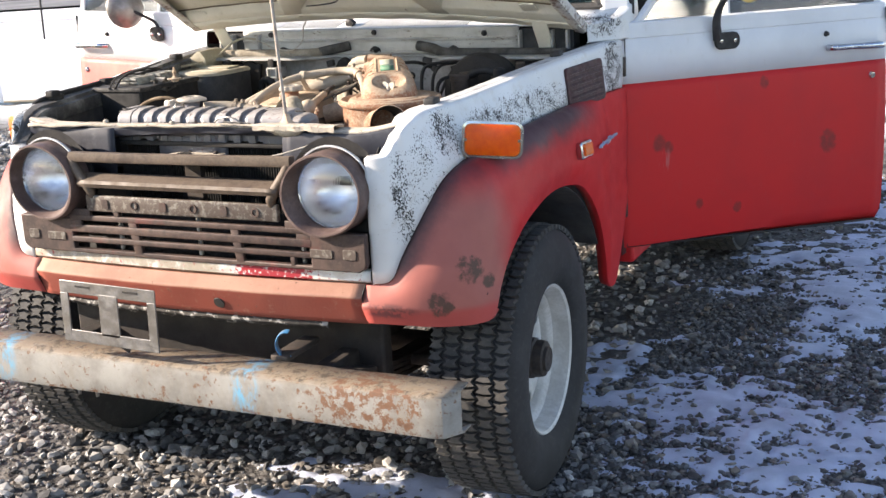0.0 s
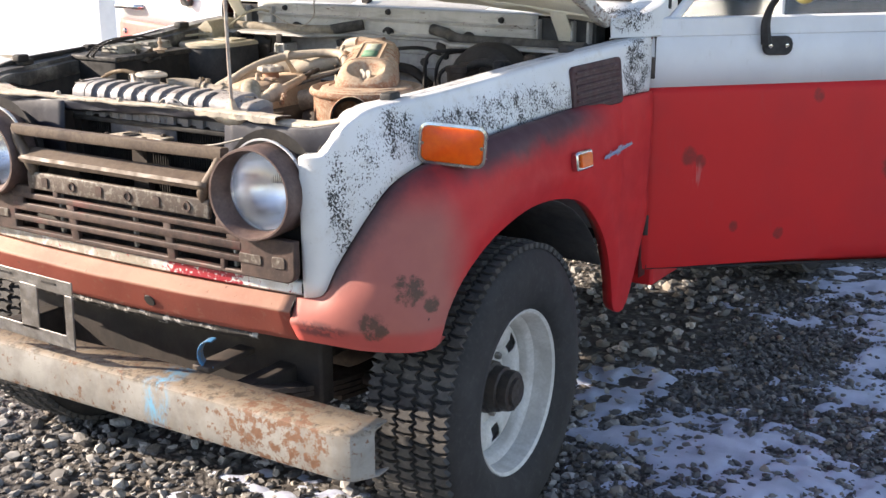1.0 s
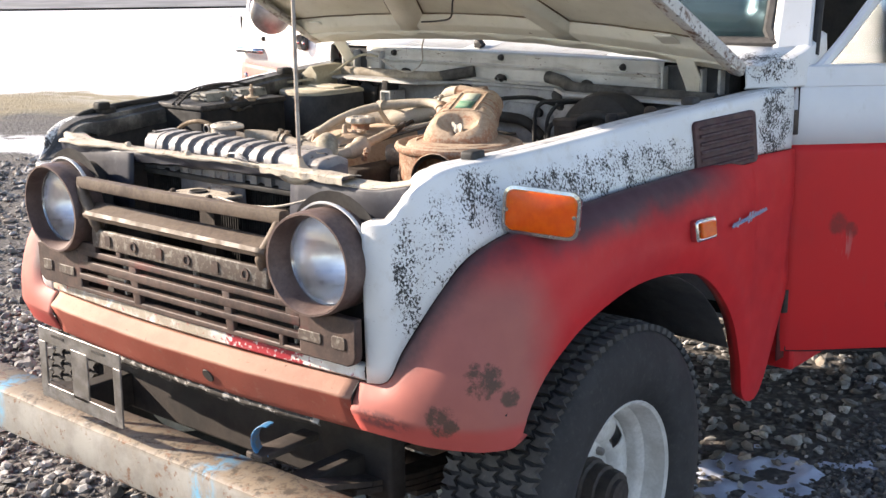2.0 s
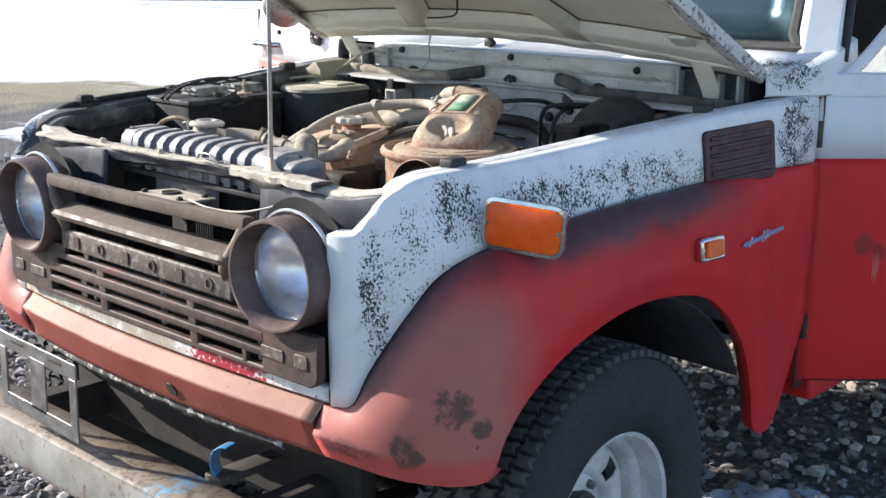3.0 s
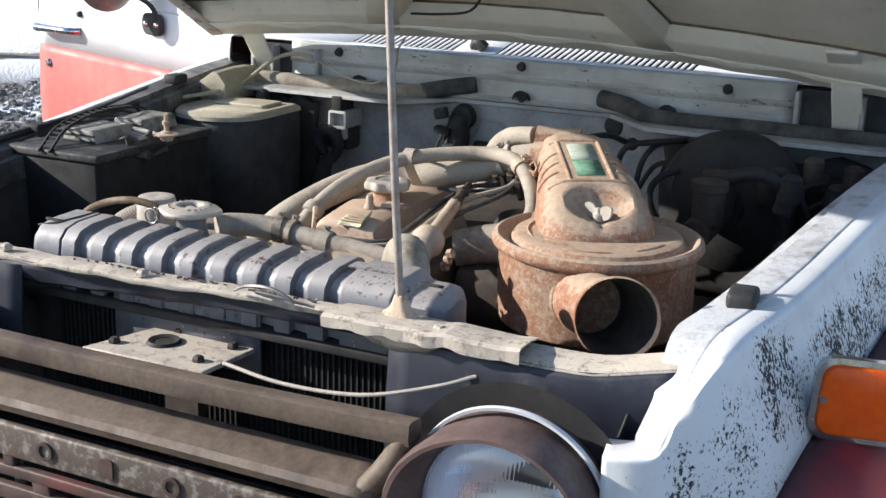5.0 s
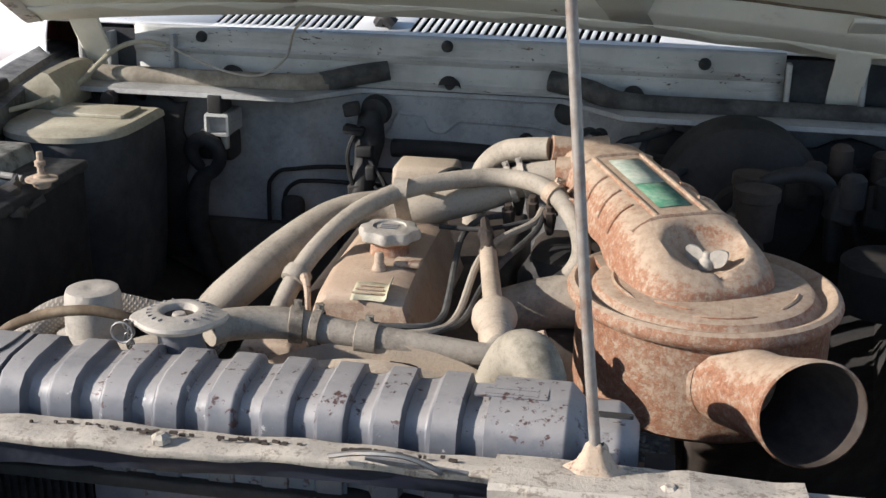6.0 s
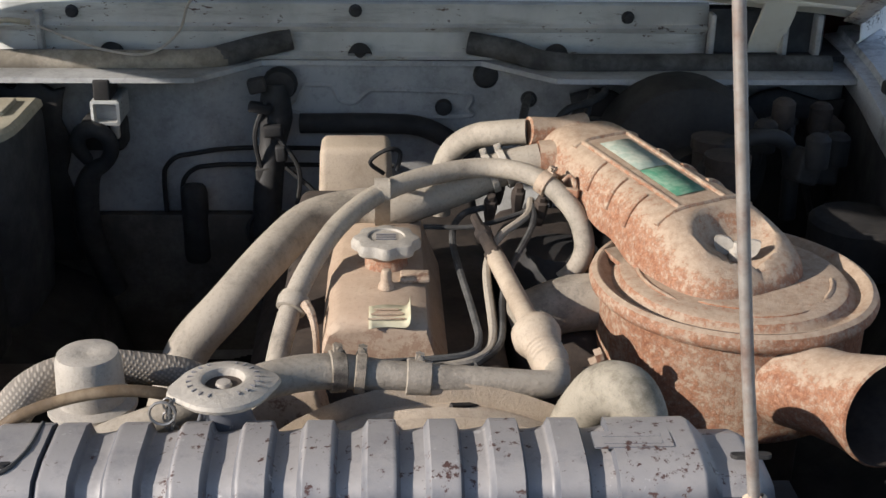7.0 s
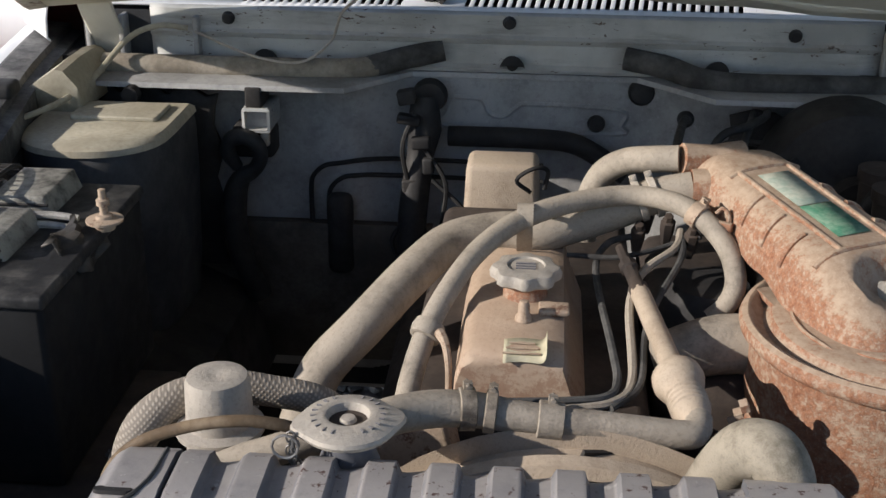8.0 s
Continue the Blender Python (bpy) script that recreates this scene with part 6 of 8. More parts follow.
# ---- engine bay ----
def front_support():
    """The panel across the top of the radiator opening."""
    bm = bmesh.new()
    rows = []
    for k in range(81):
        x = -0.56 + 0.80 * k / 80
        j = 0.0012 * math.sin(x * 31) + 0.0009 * math.sin(x * 83) + 0.0012 * (vnoise(x * 70, 0.3, 3) - 0.5)
        z = 1.070 + 0.010 * x + j
        f = 0.077 + 0.03 * min(0.15, max(-0.4, x + 0.05)) + 0.004 * (vnoise(x * 24, 1.7, 8) - 0.5) + 0.002 * math.sin(x * 17)
        rows.append([(x, y, zz) for y, zz in ((0.116, z - 0.012), (0.113, z - 0.003), (0.095, z), (f + 0.008, z + 0.001), (f, z - 0.001), (f - 0.0015, z - 0.006))])
    grid(bm, rows)
    ob = part("radiator_support", bm, M["lip"], wagon, "dusty dented lip above the radiator opening", thick=0.002)
    bm = bmesh.new()
    rows = []
    for k in range(41):
        x = -0.56 + 0.80 * k / 40
        z = 1.070 + 0.010 * x
        low = 1.036 + 0.012 * min(1, max(0, (x + 0.30) / 0.3)) + 0.004 * (vnoise(x * 30, 4.2, 5) - 0.5)
        w = 0.002 * math.sin(x * 29)
        f = 0.081 + 0.03 * min(0.15, max(-0.4, x + 0.05))
        rows.append([(x, f + w, z - 0.003), (x, f + 0.001 + w * 2, (z + low) / 2), (x, f + 0.004, low), (x, f + 0.016, low - 0.006)])
    grid(bm, rows)
    part("face", bm, M["navy"], ob, "worn dark blue-grey front face", thick=0.002)
    bm = bmesh.new()
    rows = []
    for k in range(31):
        x = 0.186 + 0.235 * k / 30
        j = 0.0007 * math.sin(x * 60) + 0.002 * (vnoise(x * 60, 2.2, 6) - 0.5)
        f = 0.058 + 0.006 * (vnoise(x * 45, 5.0, 9) - 0.5) + 0.010 * max(0, (x - 0.40) / 0.05)
        rows.append([(x, y, z + j) for y, z in ((0.116, 1.072), (0.09, 1.076), (f + 0.005, 1.0765), (f, 1.074), (f + 0.001, 1.066 - 0.006 * vnoise(x * 50, 7.0, 2)))])
    grid(bm, rows)
    part("folded_lip", bm, M["lip"], ob, "bent bright torn lip", smooth=False, thick=0.0015)
    bm = bmesh.new()
    rows = []
    for k in range(13):
        x = 0.20 + 0.135 * k / 12
        low = 1.062 - 0.016 * math.sin(math.pi * min(1, (k / 12) ** 1.3)) + 0.004 * (vnoise(x * 90, 1, 4) - 0.5)
        rows.append([(x, 0.068, 1.071), (x, 0.065, (1.071 + low) / 2), (x, 0.070, low)])
    grid(bm, rows)
    part("torn_flap", bm, M["lip"], ob, "torn hanging flap", thick=0.0015)
    bm = bmesh.new()
    grid(bm, [[(x, 0.122, z) for z in (0.955, 1.0, 1.045)] for x in (-0.160, -0.10, -0.02, 0.062)])
    part("front_web", bm, M["tank"], ob, "blue-grey plate before the radiator", thick=0.003)
    bm = bmesh.new()
    for k in range(13):
        box(bm, (0.075 + 0.0165 * k, 0.136, 1.020), (0.005, 0.003, 0.003))
    tagged(part("perforation", bm, M["tank"], ob), kind="stuff")
    for s2 in (1, -1):
        bm = bmesh.new()
        rows = []
        for k in range(13):
            x = 0.265 + 0.325 * k / 12
            d = 0.006 * math.sin(math.pi * k / 12)
            z = 1.067 - d + 0.014 * max(0, (x - 0.50) / 0.09)
            yb = 0.070 + 0.018 * max(0, (x - 0.48) / 0.11)
            rows.append([(s2 * x, yb + dy, zz) for dy, zz in ((-0.006, 0.93), (-0.004, 0.99), (0.0, 1.03), (0.002, z - 0.010), (0.006, z - 0.002))])
        grid(bm, rows)
        web = part("corner_web", bm, M["navy"], ob, "dark blue-black corner panel by the headlight", thick=0.003)
        bm = bmesh.new()
        rows = []
        for k in range(13):
            x = 0.40 + 0.19 * k / 12
            z = 1.067 - 0.006 * math.sin(math.pi * (x - 0.265) / 0.325) + 0.014 * max(0, (x - 0.50) / 0.09)
            yb = 0.070 + 0.018 * max(0, (x - 0.48) / 0.11)
            rows.append([(s2 * x, yb + dy, z + dz) for dy, dz in ((0.003, -0.004), (0.010, 0.001), (0.045, 0.004), (0.060, -0.010))])
        grid(bm, rows)
        part("top_flange", bm, M["lip"], web, "dusty top flange", thick=0.002)
    rng = random.Random(12)
    bm = bmesh.new()
    for k in range(70):
        x = rng.choice((rng.uniform(-0.20, 0.02), rng.uniform(0.06, 0.12), rng.uniform(-0.02, 0.16)))
        box(bm, (x, 0.096 + rng.uniform(-0.003, 0.003), 1.0725 + 0.010 * x), (rng.uniform(0.002, 0.007), rng.uniform(0.0015, 0.003), 0.002), Matrix.Rotation(rng.uniform(-0.5, 0.5), 3, "Z"))
    tagged(part("debris", bm, M["under"], ob, "crumbs of dirt on the lip"), kind="stuff")
    bm = bmesh.new()
    outline = [(-0.095, -0.055), (0.080, -0.050), (0.090, 0.045), (-0.060, 0.052)]
    slab(bm, outline, Matrix.Translation((-0.035, 0.080, 0.983)), 0.006)
    latch = part("latch_plate", bm, M["lip"], wagon, "dusty tan bonnet latch plate with a hole", bevel=0.002)
    # raised rim round a dark disc that stands for the hole's shade
    bm = bmesh.new()
    lathe(bm, ((0.013, 0.008), (0.019, 0.010), (0.022, 0.006)), Matrix.Translation((-0.054, 0.085, 0.983)), 18)
    lathe(bm, ((0.0, 0.0072), (0.014, 0.0072)), Matrix.Translation((-0.054, 0.085, 0.983)), 18)
    part("latch_hole", bm, M["dark"], latch)
    for x, y in ((-0.105, 0.055), (0.02, 0.055), (0.03, 0.11), (-0.06, 0.125)):
        bm = bmesh.new()
        lathe(bm, ((0.0075, 0.005), (0.0075, 0.010), (0.004, 0.013), (0.0, 0.013)), Matrix.Translation((x, y, 0.983)), 6)
        part("bolt", bm, M["under"], latch)
    bm = bmesh.new()
    box(bm, (-0.035, 0.10, 0.90), (0.05, 0.02, 0.16))
    part("post", bm, M["under"], latch)
    bm = bmesh.new()
    tube(bm, [(0.06, 0.05, 0.996), (0.15, 0.036, 0.994), (0.25, 0.034, 1.002), (0.33, 0.050, 1.022), (0.37, 0.07, 1.035)], 0.0024, 8, 6)
    part("release_cable", bm, M["pale"], wagon, "pale bonnet release cable")
    # prop rod
    bm = bmesh.new()
    tube(bm, [(0.264, 0.098, 1.068), (0.262, 0.099, 1.10), (0.241, 0.118, 1.27), (0.193, 0.163, 1.72)], 0.0045, 10, 3)
    rod = part("prop_rod", bm, M["rod"], wagon, "thin rust-streaked bonnet prop rod")
    bm = bmesh.new()
    rows = []
    for r, h in ((0.026, 0.0), (0.022, 0.003), (0.0145, 0.009), (0.0105, 0.017), (0.0085, 0.024), (0.0055, 0.027)):
        rows.append([(0.263 + r * (1 + 0.10 * math.sin(3 * a + 40 * h)) * math.cos(a), 0.098 + r * 0.60 * math.sin(a) * (1 + 0.12 * math.cos(2 * a + 60 * h)), 1.0725 + h + 0.0012 * math.sin(5 * a)) for a in [2 * math.pi * k / 20 for k in range(20)]])
    grid(bm, rows, close_v=True)
    part("socket", bm, M["cover"], rod, "crumpled tan socket at the rod's foot")
    bm = bmesh.new()
    tube(bm, [(0.06, 0.075, 1.078), (0.09, 0.06, 1.092), (0.125, 0.055, 1.095), (0.150, 0.06, 1.082), (0.12, 0.072, 1.078), (0.09, 0.075, 1.080), (0.17, 0.07, 1.078)], 0.0022, 6, 5)
    part("wire_tie", bm, M["steel"], wagon, "twist of thin wire")
    for x in (-0.30, -0.08, 0.32):
        bm = bmesh.new()
        lathe(bm, ((0.008, 0.0), (0.008, 0.005), (0.004, 0.008), (0.0, 0.008)), Matrix.Translation((x, 0.082, 1.071)), 6)
        part("bolt", bm, M["lip"], ob)


front_support()


def radiator():
    sec = ((0.118, 1.018), (0.118, 1.060), (0.122, 1.082), (0.134, 1.094), (0.155, 1.099), (0.200, 1.100), (0.214, 1.094), (0.220, 1.078), (0.220, 1.02))
    bm = bmesh.new()
    rows = []
    pitch, x0, x1 = 0.0467, -0.305, 0.296
    n = 401
    for k in range(n):
        x = x0 + (x1 - x0) * k / (n - 1)
        ph = ((x + 0.2467) / pitch) % 1.0
        ridge = 1.0
        if -0.2467 < x < 0.1735:
            # steep lit flank, flat crest, sharp far edge, hollow rising again
            if ph < 0.075:
                ridge = 0.25 + 0.75 * ph / 0.075
            elif ph > 0.535:
                ridge = max(0.0, 1 - (ph - 0.535) / 0.06)
                ridge = max(ridge, 0.25 * max(0.0, (ph - 0.72) / 0.28) ** 1.3)
        elif x > 0.238:
            ridge = max(-0.5, 1 - (x - 0.238) / 0.008)
        end = min(1.0, (x - x0) / 0.02, (x1 - x) / 0.02)
        end = math.sin(max(0.0, end) * math.pi / 2)
        row = []
        for i, (y, z) in enumerate(sec):
            cy, cz = 0.169, 1.045
            dy, dz = y - cy, z - cz
            sink = 0.0085 * (1 - ridge) * (1.0 if i < 7 else 0.0)
            nl = math.hypot(dy, dz)
            k2 = (1 - 0.35 * (1 - end))
            row.append((x, cy + dy * (1 - sink / nl) * k2, cz + dz * (1 - sink / nl) * k2))
        rows.append(row)
    vs = grid(bm, rows)
    bm.faces.new(vs[0][::-1])
    bm.faces.new(vs[-1])
    ob = part("radiator", bm, M["tank"], wagon, "grey ribbed radiator with dust and rust specks")
    bm = rbox((0.015, 0.168, 1.012), (0.60, 0.115, 0.012), 0.003)
    part("tank_seam", bm, M["dark"], ob)
    bm = bmesh.new()
    slab(bm, round_rect(0.030, 0.010, 0.004), Matrix.Translation((0.275, 0.150, 1.0965)) @ Matrix.Rotation(-0.25, 4, "X"), 0.003)
    part("slot", bm, M["dark"], ob)
    bm = bmesh.new()
    slab(bm, round_rect(0.028, 0.009, 0.004), Matrix.Translation((-0.280, 0.150, 1.0965)) @ Matrix.Rotation(-0.25, 4, "X"), 0.003)
    part("slot", bm, M["dark"], ob)
    bm = bmesh.new()
    tube(bm, [(-0.256, 0.205, 1.0995), (-0.258, 0.165, 1.0997), (-0.270, 0.142, 1.097), (-0.295, 0.136, 1.092)], 0.0018, 6, 3)
    part("pressed_line", bm, M["foam"], ob)
    bm = bmesh.new()
    slab(bm, round_rect(0.060, 0.022, 0.002), Matrix.Translation((0.190, 0.172, 1.0985)), 0.0016)
    part("maker_plate", bm, M["tank"], ob, "small worn stamped plate")
    for k in range(2):
        bm = bmesh.new()
        slab(bm, round_rect(0.044, 0.004, 0.001), Matrix.Translation((0.190, 0.167 + 0.010 * k, 1.0998)), 0.0008)
        part("stamped_bar", bm, M["tank"], ob)
    bm = bmesh.new()
    box(bm, (0.015, 0.168, 0.80), (0.56, 0.05, 0.42))
    part("core", bm, M["core"], ob, "black radiator core")
    bm = bmesh.new()
    for k in range(70):
        box(bm, (-0.26 + 0.55 * k / 69, 0.141, 0.80), (0.0022, 0.006, 0.41))
    tagged(part("finning", bm, M["core"], ob), kind="stuff")
    for x in (-0.285, 0.315):
        bm = bmesh.new()
        box(bm, (x, 0.165, 0.82), (0.025, 0.075, 0.44))
        part("side_frame", bm, M["dark"], ob)
    # filler neck and cap
    c = (-0.122, 0.232)
    bm = bmesh.new()
    lathe(bm, ((0.024, 0.0), (0.020, 0.012), (0.021, 0.024), (0.027, 0.030), (0.028, 0.034)), Matrix.Translation((*c, 1.080)), 24)
    part("filler_neck", bm, M["tank"], ob)
    bm = bmesh.new()
    rows = []
    for k in range(48):
        a = 2 * math.pi * k / 48
        ear = 1 + 0.17 * max(0, math.cos(2 * (a - 0.25))) ** 5
        rows.append([(c[0] + r * (ear if r > 0.03 else 1) * math.cos(a), c[1] + r * (ear if r > 0.03 else 1) * math.sin(a), z) for r, z in
                     ((0.029, 1.109), (0.0365, 1.110), (0.0385, 1.1135), (0.0372, 1.1165), (0.030, 1.1200), (0.020, 1.1225), (0.0170, 1.1215), (0.0150, 1.1155), (0.007, 1.1150), (0.0055, 1.1185), (0.0, 1.1195))])
    grid(bm, rows, close_u=True)
    cap = part("radiator_cap", bm, M["pale"], ob, "pale eared radiator cap with raised marks")
    bm = bmesh.new()
    lathe(bm, ((0.0, 1.1157), (0.0148, 1.1157)), Matrix.Translation((*c, 0)), 24)
    part("recess", bm, M["under"], cap, "dark recess with a rivet")
    for k in range(22):
        a = 2 * math.pi * (k + 0.5) / 22
        if k in (5, 6, 16, 17):
            continue
        bm = bmesh.new()
        box(bm, (c[0] + 0.0265 * math.cos(a), c[1] + 0.0265 * math.sin(a), 1.1211), (0.0042, 0.0015, 0.0014), Matrix.Rotation(a, 3, "Z"))
        part("stamped_mark", bm, M["tank"], cap)
    bm = bmesh.new()
    for k in range(9):
        t = k / 8
        p = Vector((c[0] - 0.040 + 0.002 * math.sin(k), c[1] - 0.022 + 0.006 * t, 1.112 - 0.028 * t))
        m = Matrix.Translation(p) @ Matrix.Rotation(radians(90 * (k % 2)), 4, "Z") @ Matrix.Rotation(radians(90), 4, "X")
        tube(bm, [m @ Vector((0.0038 * math.cos(a), 0.0055 * math.sin(a), 0)) for a in [2 * math.pi * j / 8 for j in range(9)]], 0.0009, 5, 1)
    tube(bm, [(c[0] - 0.044 + 0.010 * math.cos(a), c[1] - 0.026, 1.106 + 0.010 * math.sin(a)) for a in [2 * math.pi * j / 12 for j in range(13)]], 0.0012, 5, 1)
    part("chain", bm, M["steel"], cap)
    bm = bmesh.new()
    tube(bm, [(-0.155, 0.228, 1.106), (-0.175, 0.221, 1.116), (-0.205, 0.216, 1.120), (-0.245, 0.214, 1.113), (-0.285, 0.216, 1.094), (-0.312, 0.22, 1.062), (-0.318, 0.225, 1.02)], 0.0050, 10, 6)
    part("overflow_hose", bm, M["seam"], ob, "thin brown overflow hose")


radiator()


def fan_shroud():
    m = Matrix.Translation((0.05, 0.285, 0.838)) @ Matrix.Rotation(radians(90), 4, "X")
    bm = bmesh.new()
    lathe(bm, ((0.236, 0.02), (0.234, 0.032), (0.224, 0.036), (0.218, 0.028), (0.216, 0.018), (0.216, -0.02), (0.236, -0.02)), m, 56)
    ob = part("fan_ring", bm, M["tan_tin"], wagon, "dusty round fan shroud ring")
    bm = bmesh.new()
    for k in range(5):
        a = 2 * math.pi * k / 5
        box(bm, (0.03 + 0.11 * math.cos(a), 0.31, 0.865 + 0.11 * math.sin(a)), (0.17, 0.004, 0.07), (Matrix.Rotation(-a, 3, "Y") @ Matrix.Rotation(0.5, 3, "X")))
    part("fan_blades", bm, M["dark"], ob)


fan_shroud()


def clamp_ring(pts, r, name="hose_clamp", mat="cover"):
    """A screw clamp about a hose: pts are two points along its axis."""
    a, b = Vector(pts[0]), Vector(pts[1])
    m = facing(a, b - a, (0.1, 0.2, 1))
    h = (b - a).length
    bm = bmesh.new()
    lathe(bm, ((r, 0.0), (r + 0.002, 0.001), (r + 0.002, h - 0.001), (r, h)), m, 24)
    box(bm, m @ Vector((0.0, r + 0.0045, h / 2)), (0.0075, 0.006, 0.0075), m.to_3x3())
    tube(bm, [m @ Vector((-0.008, r + 0.005, h / 2)), m @ Vector((0.009, r + 0.005, h / 2))], 0.0021, 8, 1)
    return bm


def hoses():
    def hose(name, pts, r, lab, mat="hose", seg=14):
        bm = bmesh.new()
        tube(bm, pts, r, seg, 7)
        return part(name, bm, M[mat], wagon, lab)

    h = hose("hot_air_hose", [(-0.215, 0.47, 0.95), (-0.197, 0.505, 1.0), (-0.158, 0.530, 1.04), (-0.113, 0.596, 1.072), (-0.077, 0.652, 1.086), (-0.028, 0.672, 1.092), (0.021, 0.668, 1.096), (0.095, 0.690, 1.113), (0.139, 0.694, 1.131), (0.182, 0.694, 1.141)],
             (0.023, 0.023, 0.023, 0.023, 0.022, 0.022, 0.022, 0.021, 0.020, 0.020), "thick dusty cloth hot-air hose")
    for k in (0.0, 0.016):
        part("band", clamp_ring([(0.122 + k, 0.6925, 1.125 + k * 0.35), (0.130 + k, 0.6935, 1.128 + k * 0.35)], 0.0215), M["pale"], h)
    h = hose("vacuum_hose", [(-0.104, 0.425, 0.98), (-0.101, 0.434, 1.02), (-0.089, 0.474, 1.06), (-0.071, 0.514, 1.09), (-0.041, 0.571, 1.115), (0.003, 0.622, 1.130), (0.062, 0.659, 1.137), (0.122, 0.672, 1.140), (0.173, 0.644, 1.138), (0.207, 0.611, 1.115), (0.220, 0.594, 1.085), (0.214, 0.582, 1.062), (0.195, 0.578, 1.045)],
             0.0112, "dusty breather hose")
    rows = []
    for k in range(40):
        a = 2 * math.pi * k / 40
        c, q = math.cos(a), math.sin(a)
        near = 0.6225 * c + 1.131 * q + 0.0140 > 0.666 * c + 1.094 * q + 0.0235
        y, z, r = (0.6225, 1.131, 0.0128) if near else (0.666, 1.094, 0.0232)
        rows.append([(x, y + (r + e) * c, z + (r + e) * q) for x, e in ((-0.006, -0.001), (-0.006, 0.0012), (0.011, 0.0012), (0.011, -0.001))])
    bm = bmesh.new()
    grid(bm, rows, close_u=True, close_v=True)
    part("strap", bm, M["hose"], h, "flat dusty strap round two hoses")
    part("clamp", clamp_ring([(0.176, 0.642, 1.137), (0.186, 0.634, 1.132)], 0.0125), M["cover"], h)
    hose("crankcase_hose", [(0.070, 0.76, 1.05), (0.073, 0.764, 1.095), (0.086, 0.760, 1.130), (0.110, 0.747, 1.152), (0.138, 0.729, 1.162), (0.168, 0.722, 1.166)], 0.0150, "dusty breather elbow hose")
    hose("front_pipe", [(-0.112, 0.275, 1.084), (-0.098, 0.290, 1.085), (-0.067, 0.308, 1.083), (-0.033, 0.316, 1.080), (0.012, 0.316, 1.075), (0.092, 0.318, 1.068), (0.143, 0.322, 1.062), (0.155, 0.330, 1.062), (0.158, 0.345, 1.064)], (0.016, 0.016, 0.016, 0.0155, 0.0135, 0.0125, 0.0125, 0.0125, 0.0125), "dusty air pipe across the front of the engine")
    for a, b in (((-0.044, 0.314, 1.081), (-0.030, 0.317, 1.080)), ((-0.022, 0.3165, 1.079), (-0.012, 0.3165, 1.078))):
        part("hose_clamp", clamp_ring((a, b), 0.0165), M["clamp"], wagon, "grimy steel screw hose clamp")
    part("hose_clamp", clamp_ring(((0.022, 0.3165, 1.074), (0.044, 0.317, 1.072)), 0.0142), M["hose"], wagon, "dusty band on the pipe")
    # check valve on the riser
    bm = bmesh.new()
    m = facing((0.157, 0.340, 1.062), (-0.020, 0.105, 0.014))
    lathe(bm, ((0.0125, 0.0), (0.014, 0.010), (0.0165, 0.014), (0.0165, 0.042), (0.021, 0.050), (0.0235, 0.058), (0.0225, 0.068), (0.014, 0.078), (0.0105, 0.088), (0.0098, 0.205)), m, 24)
    v = part("check_valve", bm, M["tan_tin"], wagon, "dusty check valve on a steel riser pipe")
    bm = bmesh.new()
    lathe(bm, ((0.0085, 0.20), (0.0105, 0.202), (0.0105, 0.212), (0.0080, 0.215), (0.0075, 0.245), (0.0098, 0.247), (0.0098, 0.257), (0.006, 0.260), (0.0055, 0.29), (0.0, 0.291)), m, 8)
    part("union", bm, M["under"], v, "dark greasy pipe union")
    for k in range(4):
        bm = bmesh.new()
        lathe(bm, ((0.0166, 0.0), (0.018, 0.0015), (0.0166, 0.003)), m @ Matrix.Translation((0, 0, 0.018 + 0.006 * k)), 22)
        part("ridge", bm, M["tan_tin"], v)
    for k in range(3):
        bm = bmesh.new()
        lathe(bm, ((0.0, 0.008), (0.007, 0.007), (0.007, 0.0)), Matrix.Translation((0.187 + 0.004 * k, 0.362, 1.050 + 0.009 * k)) @ Matrix.Rotation(1.2, 4, "Y"), 6)
        part("clamp_screw", bm, M["cleaner"], wagon, "rusty clamp screw")
    # big elbow on the radiator's right
    h = hose("radiator_elbow", [(0.213, 0.226, 1.050), (0.2115, 0.228, 1.070), (0.208, 0.232, 1.088), (0.198, 0.241, 1.100), (0.184, 0.254, 1.094), (0.170, 0.268, 1.068), (0.158, 0.28, 1.03)], (0.0215, 0.0215, 0.0222, 0.0238, 0.0238, 0.022, 0.021), "dusty cloth-covered radiator hose elbow", "sleeve", 18)
    part("clamp", clamp_ring([(0.2117, 0.2275, 1.066), (0.2105, 0.229, 1.075)], 0.0222), M["clamp"], h)
    h = hose("upper_hose", [(-0.330, 0.310, 0.99), (-0.325, 0.314, 1.025), (-0.311, 0.321, 1.050), (-0.288, 0.340, 1.062), (-0.254, 0.366, 1.060), (-0.216, 0.376, 1.052), (-0.177, 0.384, 1.040), (-0.150, 0.40, 1.010)], (0.018, 0.018, 0.018, 0.017, 0.0155, 0.0145, 0.0145, 0.0145), "dusty woven radiator hose", "woven", 16)
    part("clamp", clamp_ring([(-0.327, 0.311, 1.005), (-0.325, 0.313, 1.017)], 0.020), M["dark"], h)
    hose("bypass_hose", [(-0.262, 0.27, 1.025), (-0.235, 0.281, 1.036), (-0.202, 0.286, 1.046), (-0.170, 0.294, 1.054), (-0.140, 0.31, 1.052)], 0.0135, "dusty bypass hose")
    # dome-topped can
    bm = bmesh.new()
    lathe(bm, ((0.034, 0.0), (0.038, 0.004), (0.038, 0.009), (0.029, 0.012), (0.0275, 0.050), (0.0255, 0.056), (0.018, 0.058), (0.006, 0.056), (0.0, 0.055)), Matrix.Translation((-0.248, 0.318, 1.043)), 28)
    lathe(bm, ((0.030, -0.06), (0.030, 0.0)), Matrix.Translation((-0.248, 0.318, 1.043)), 20)
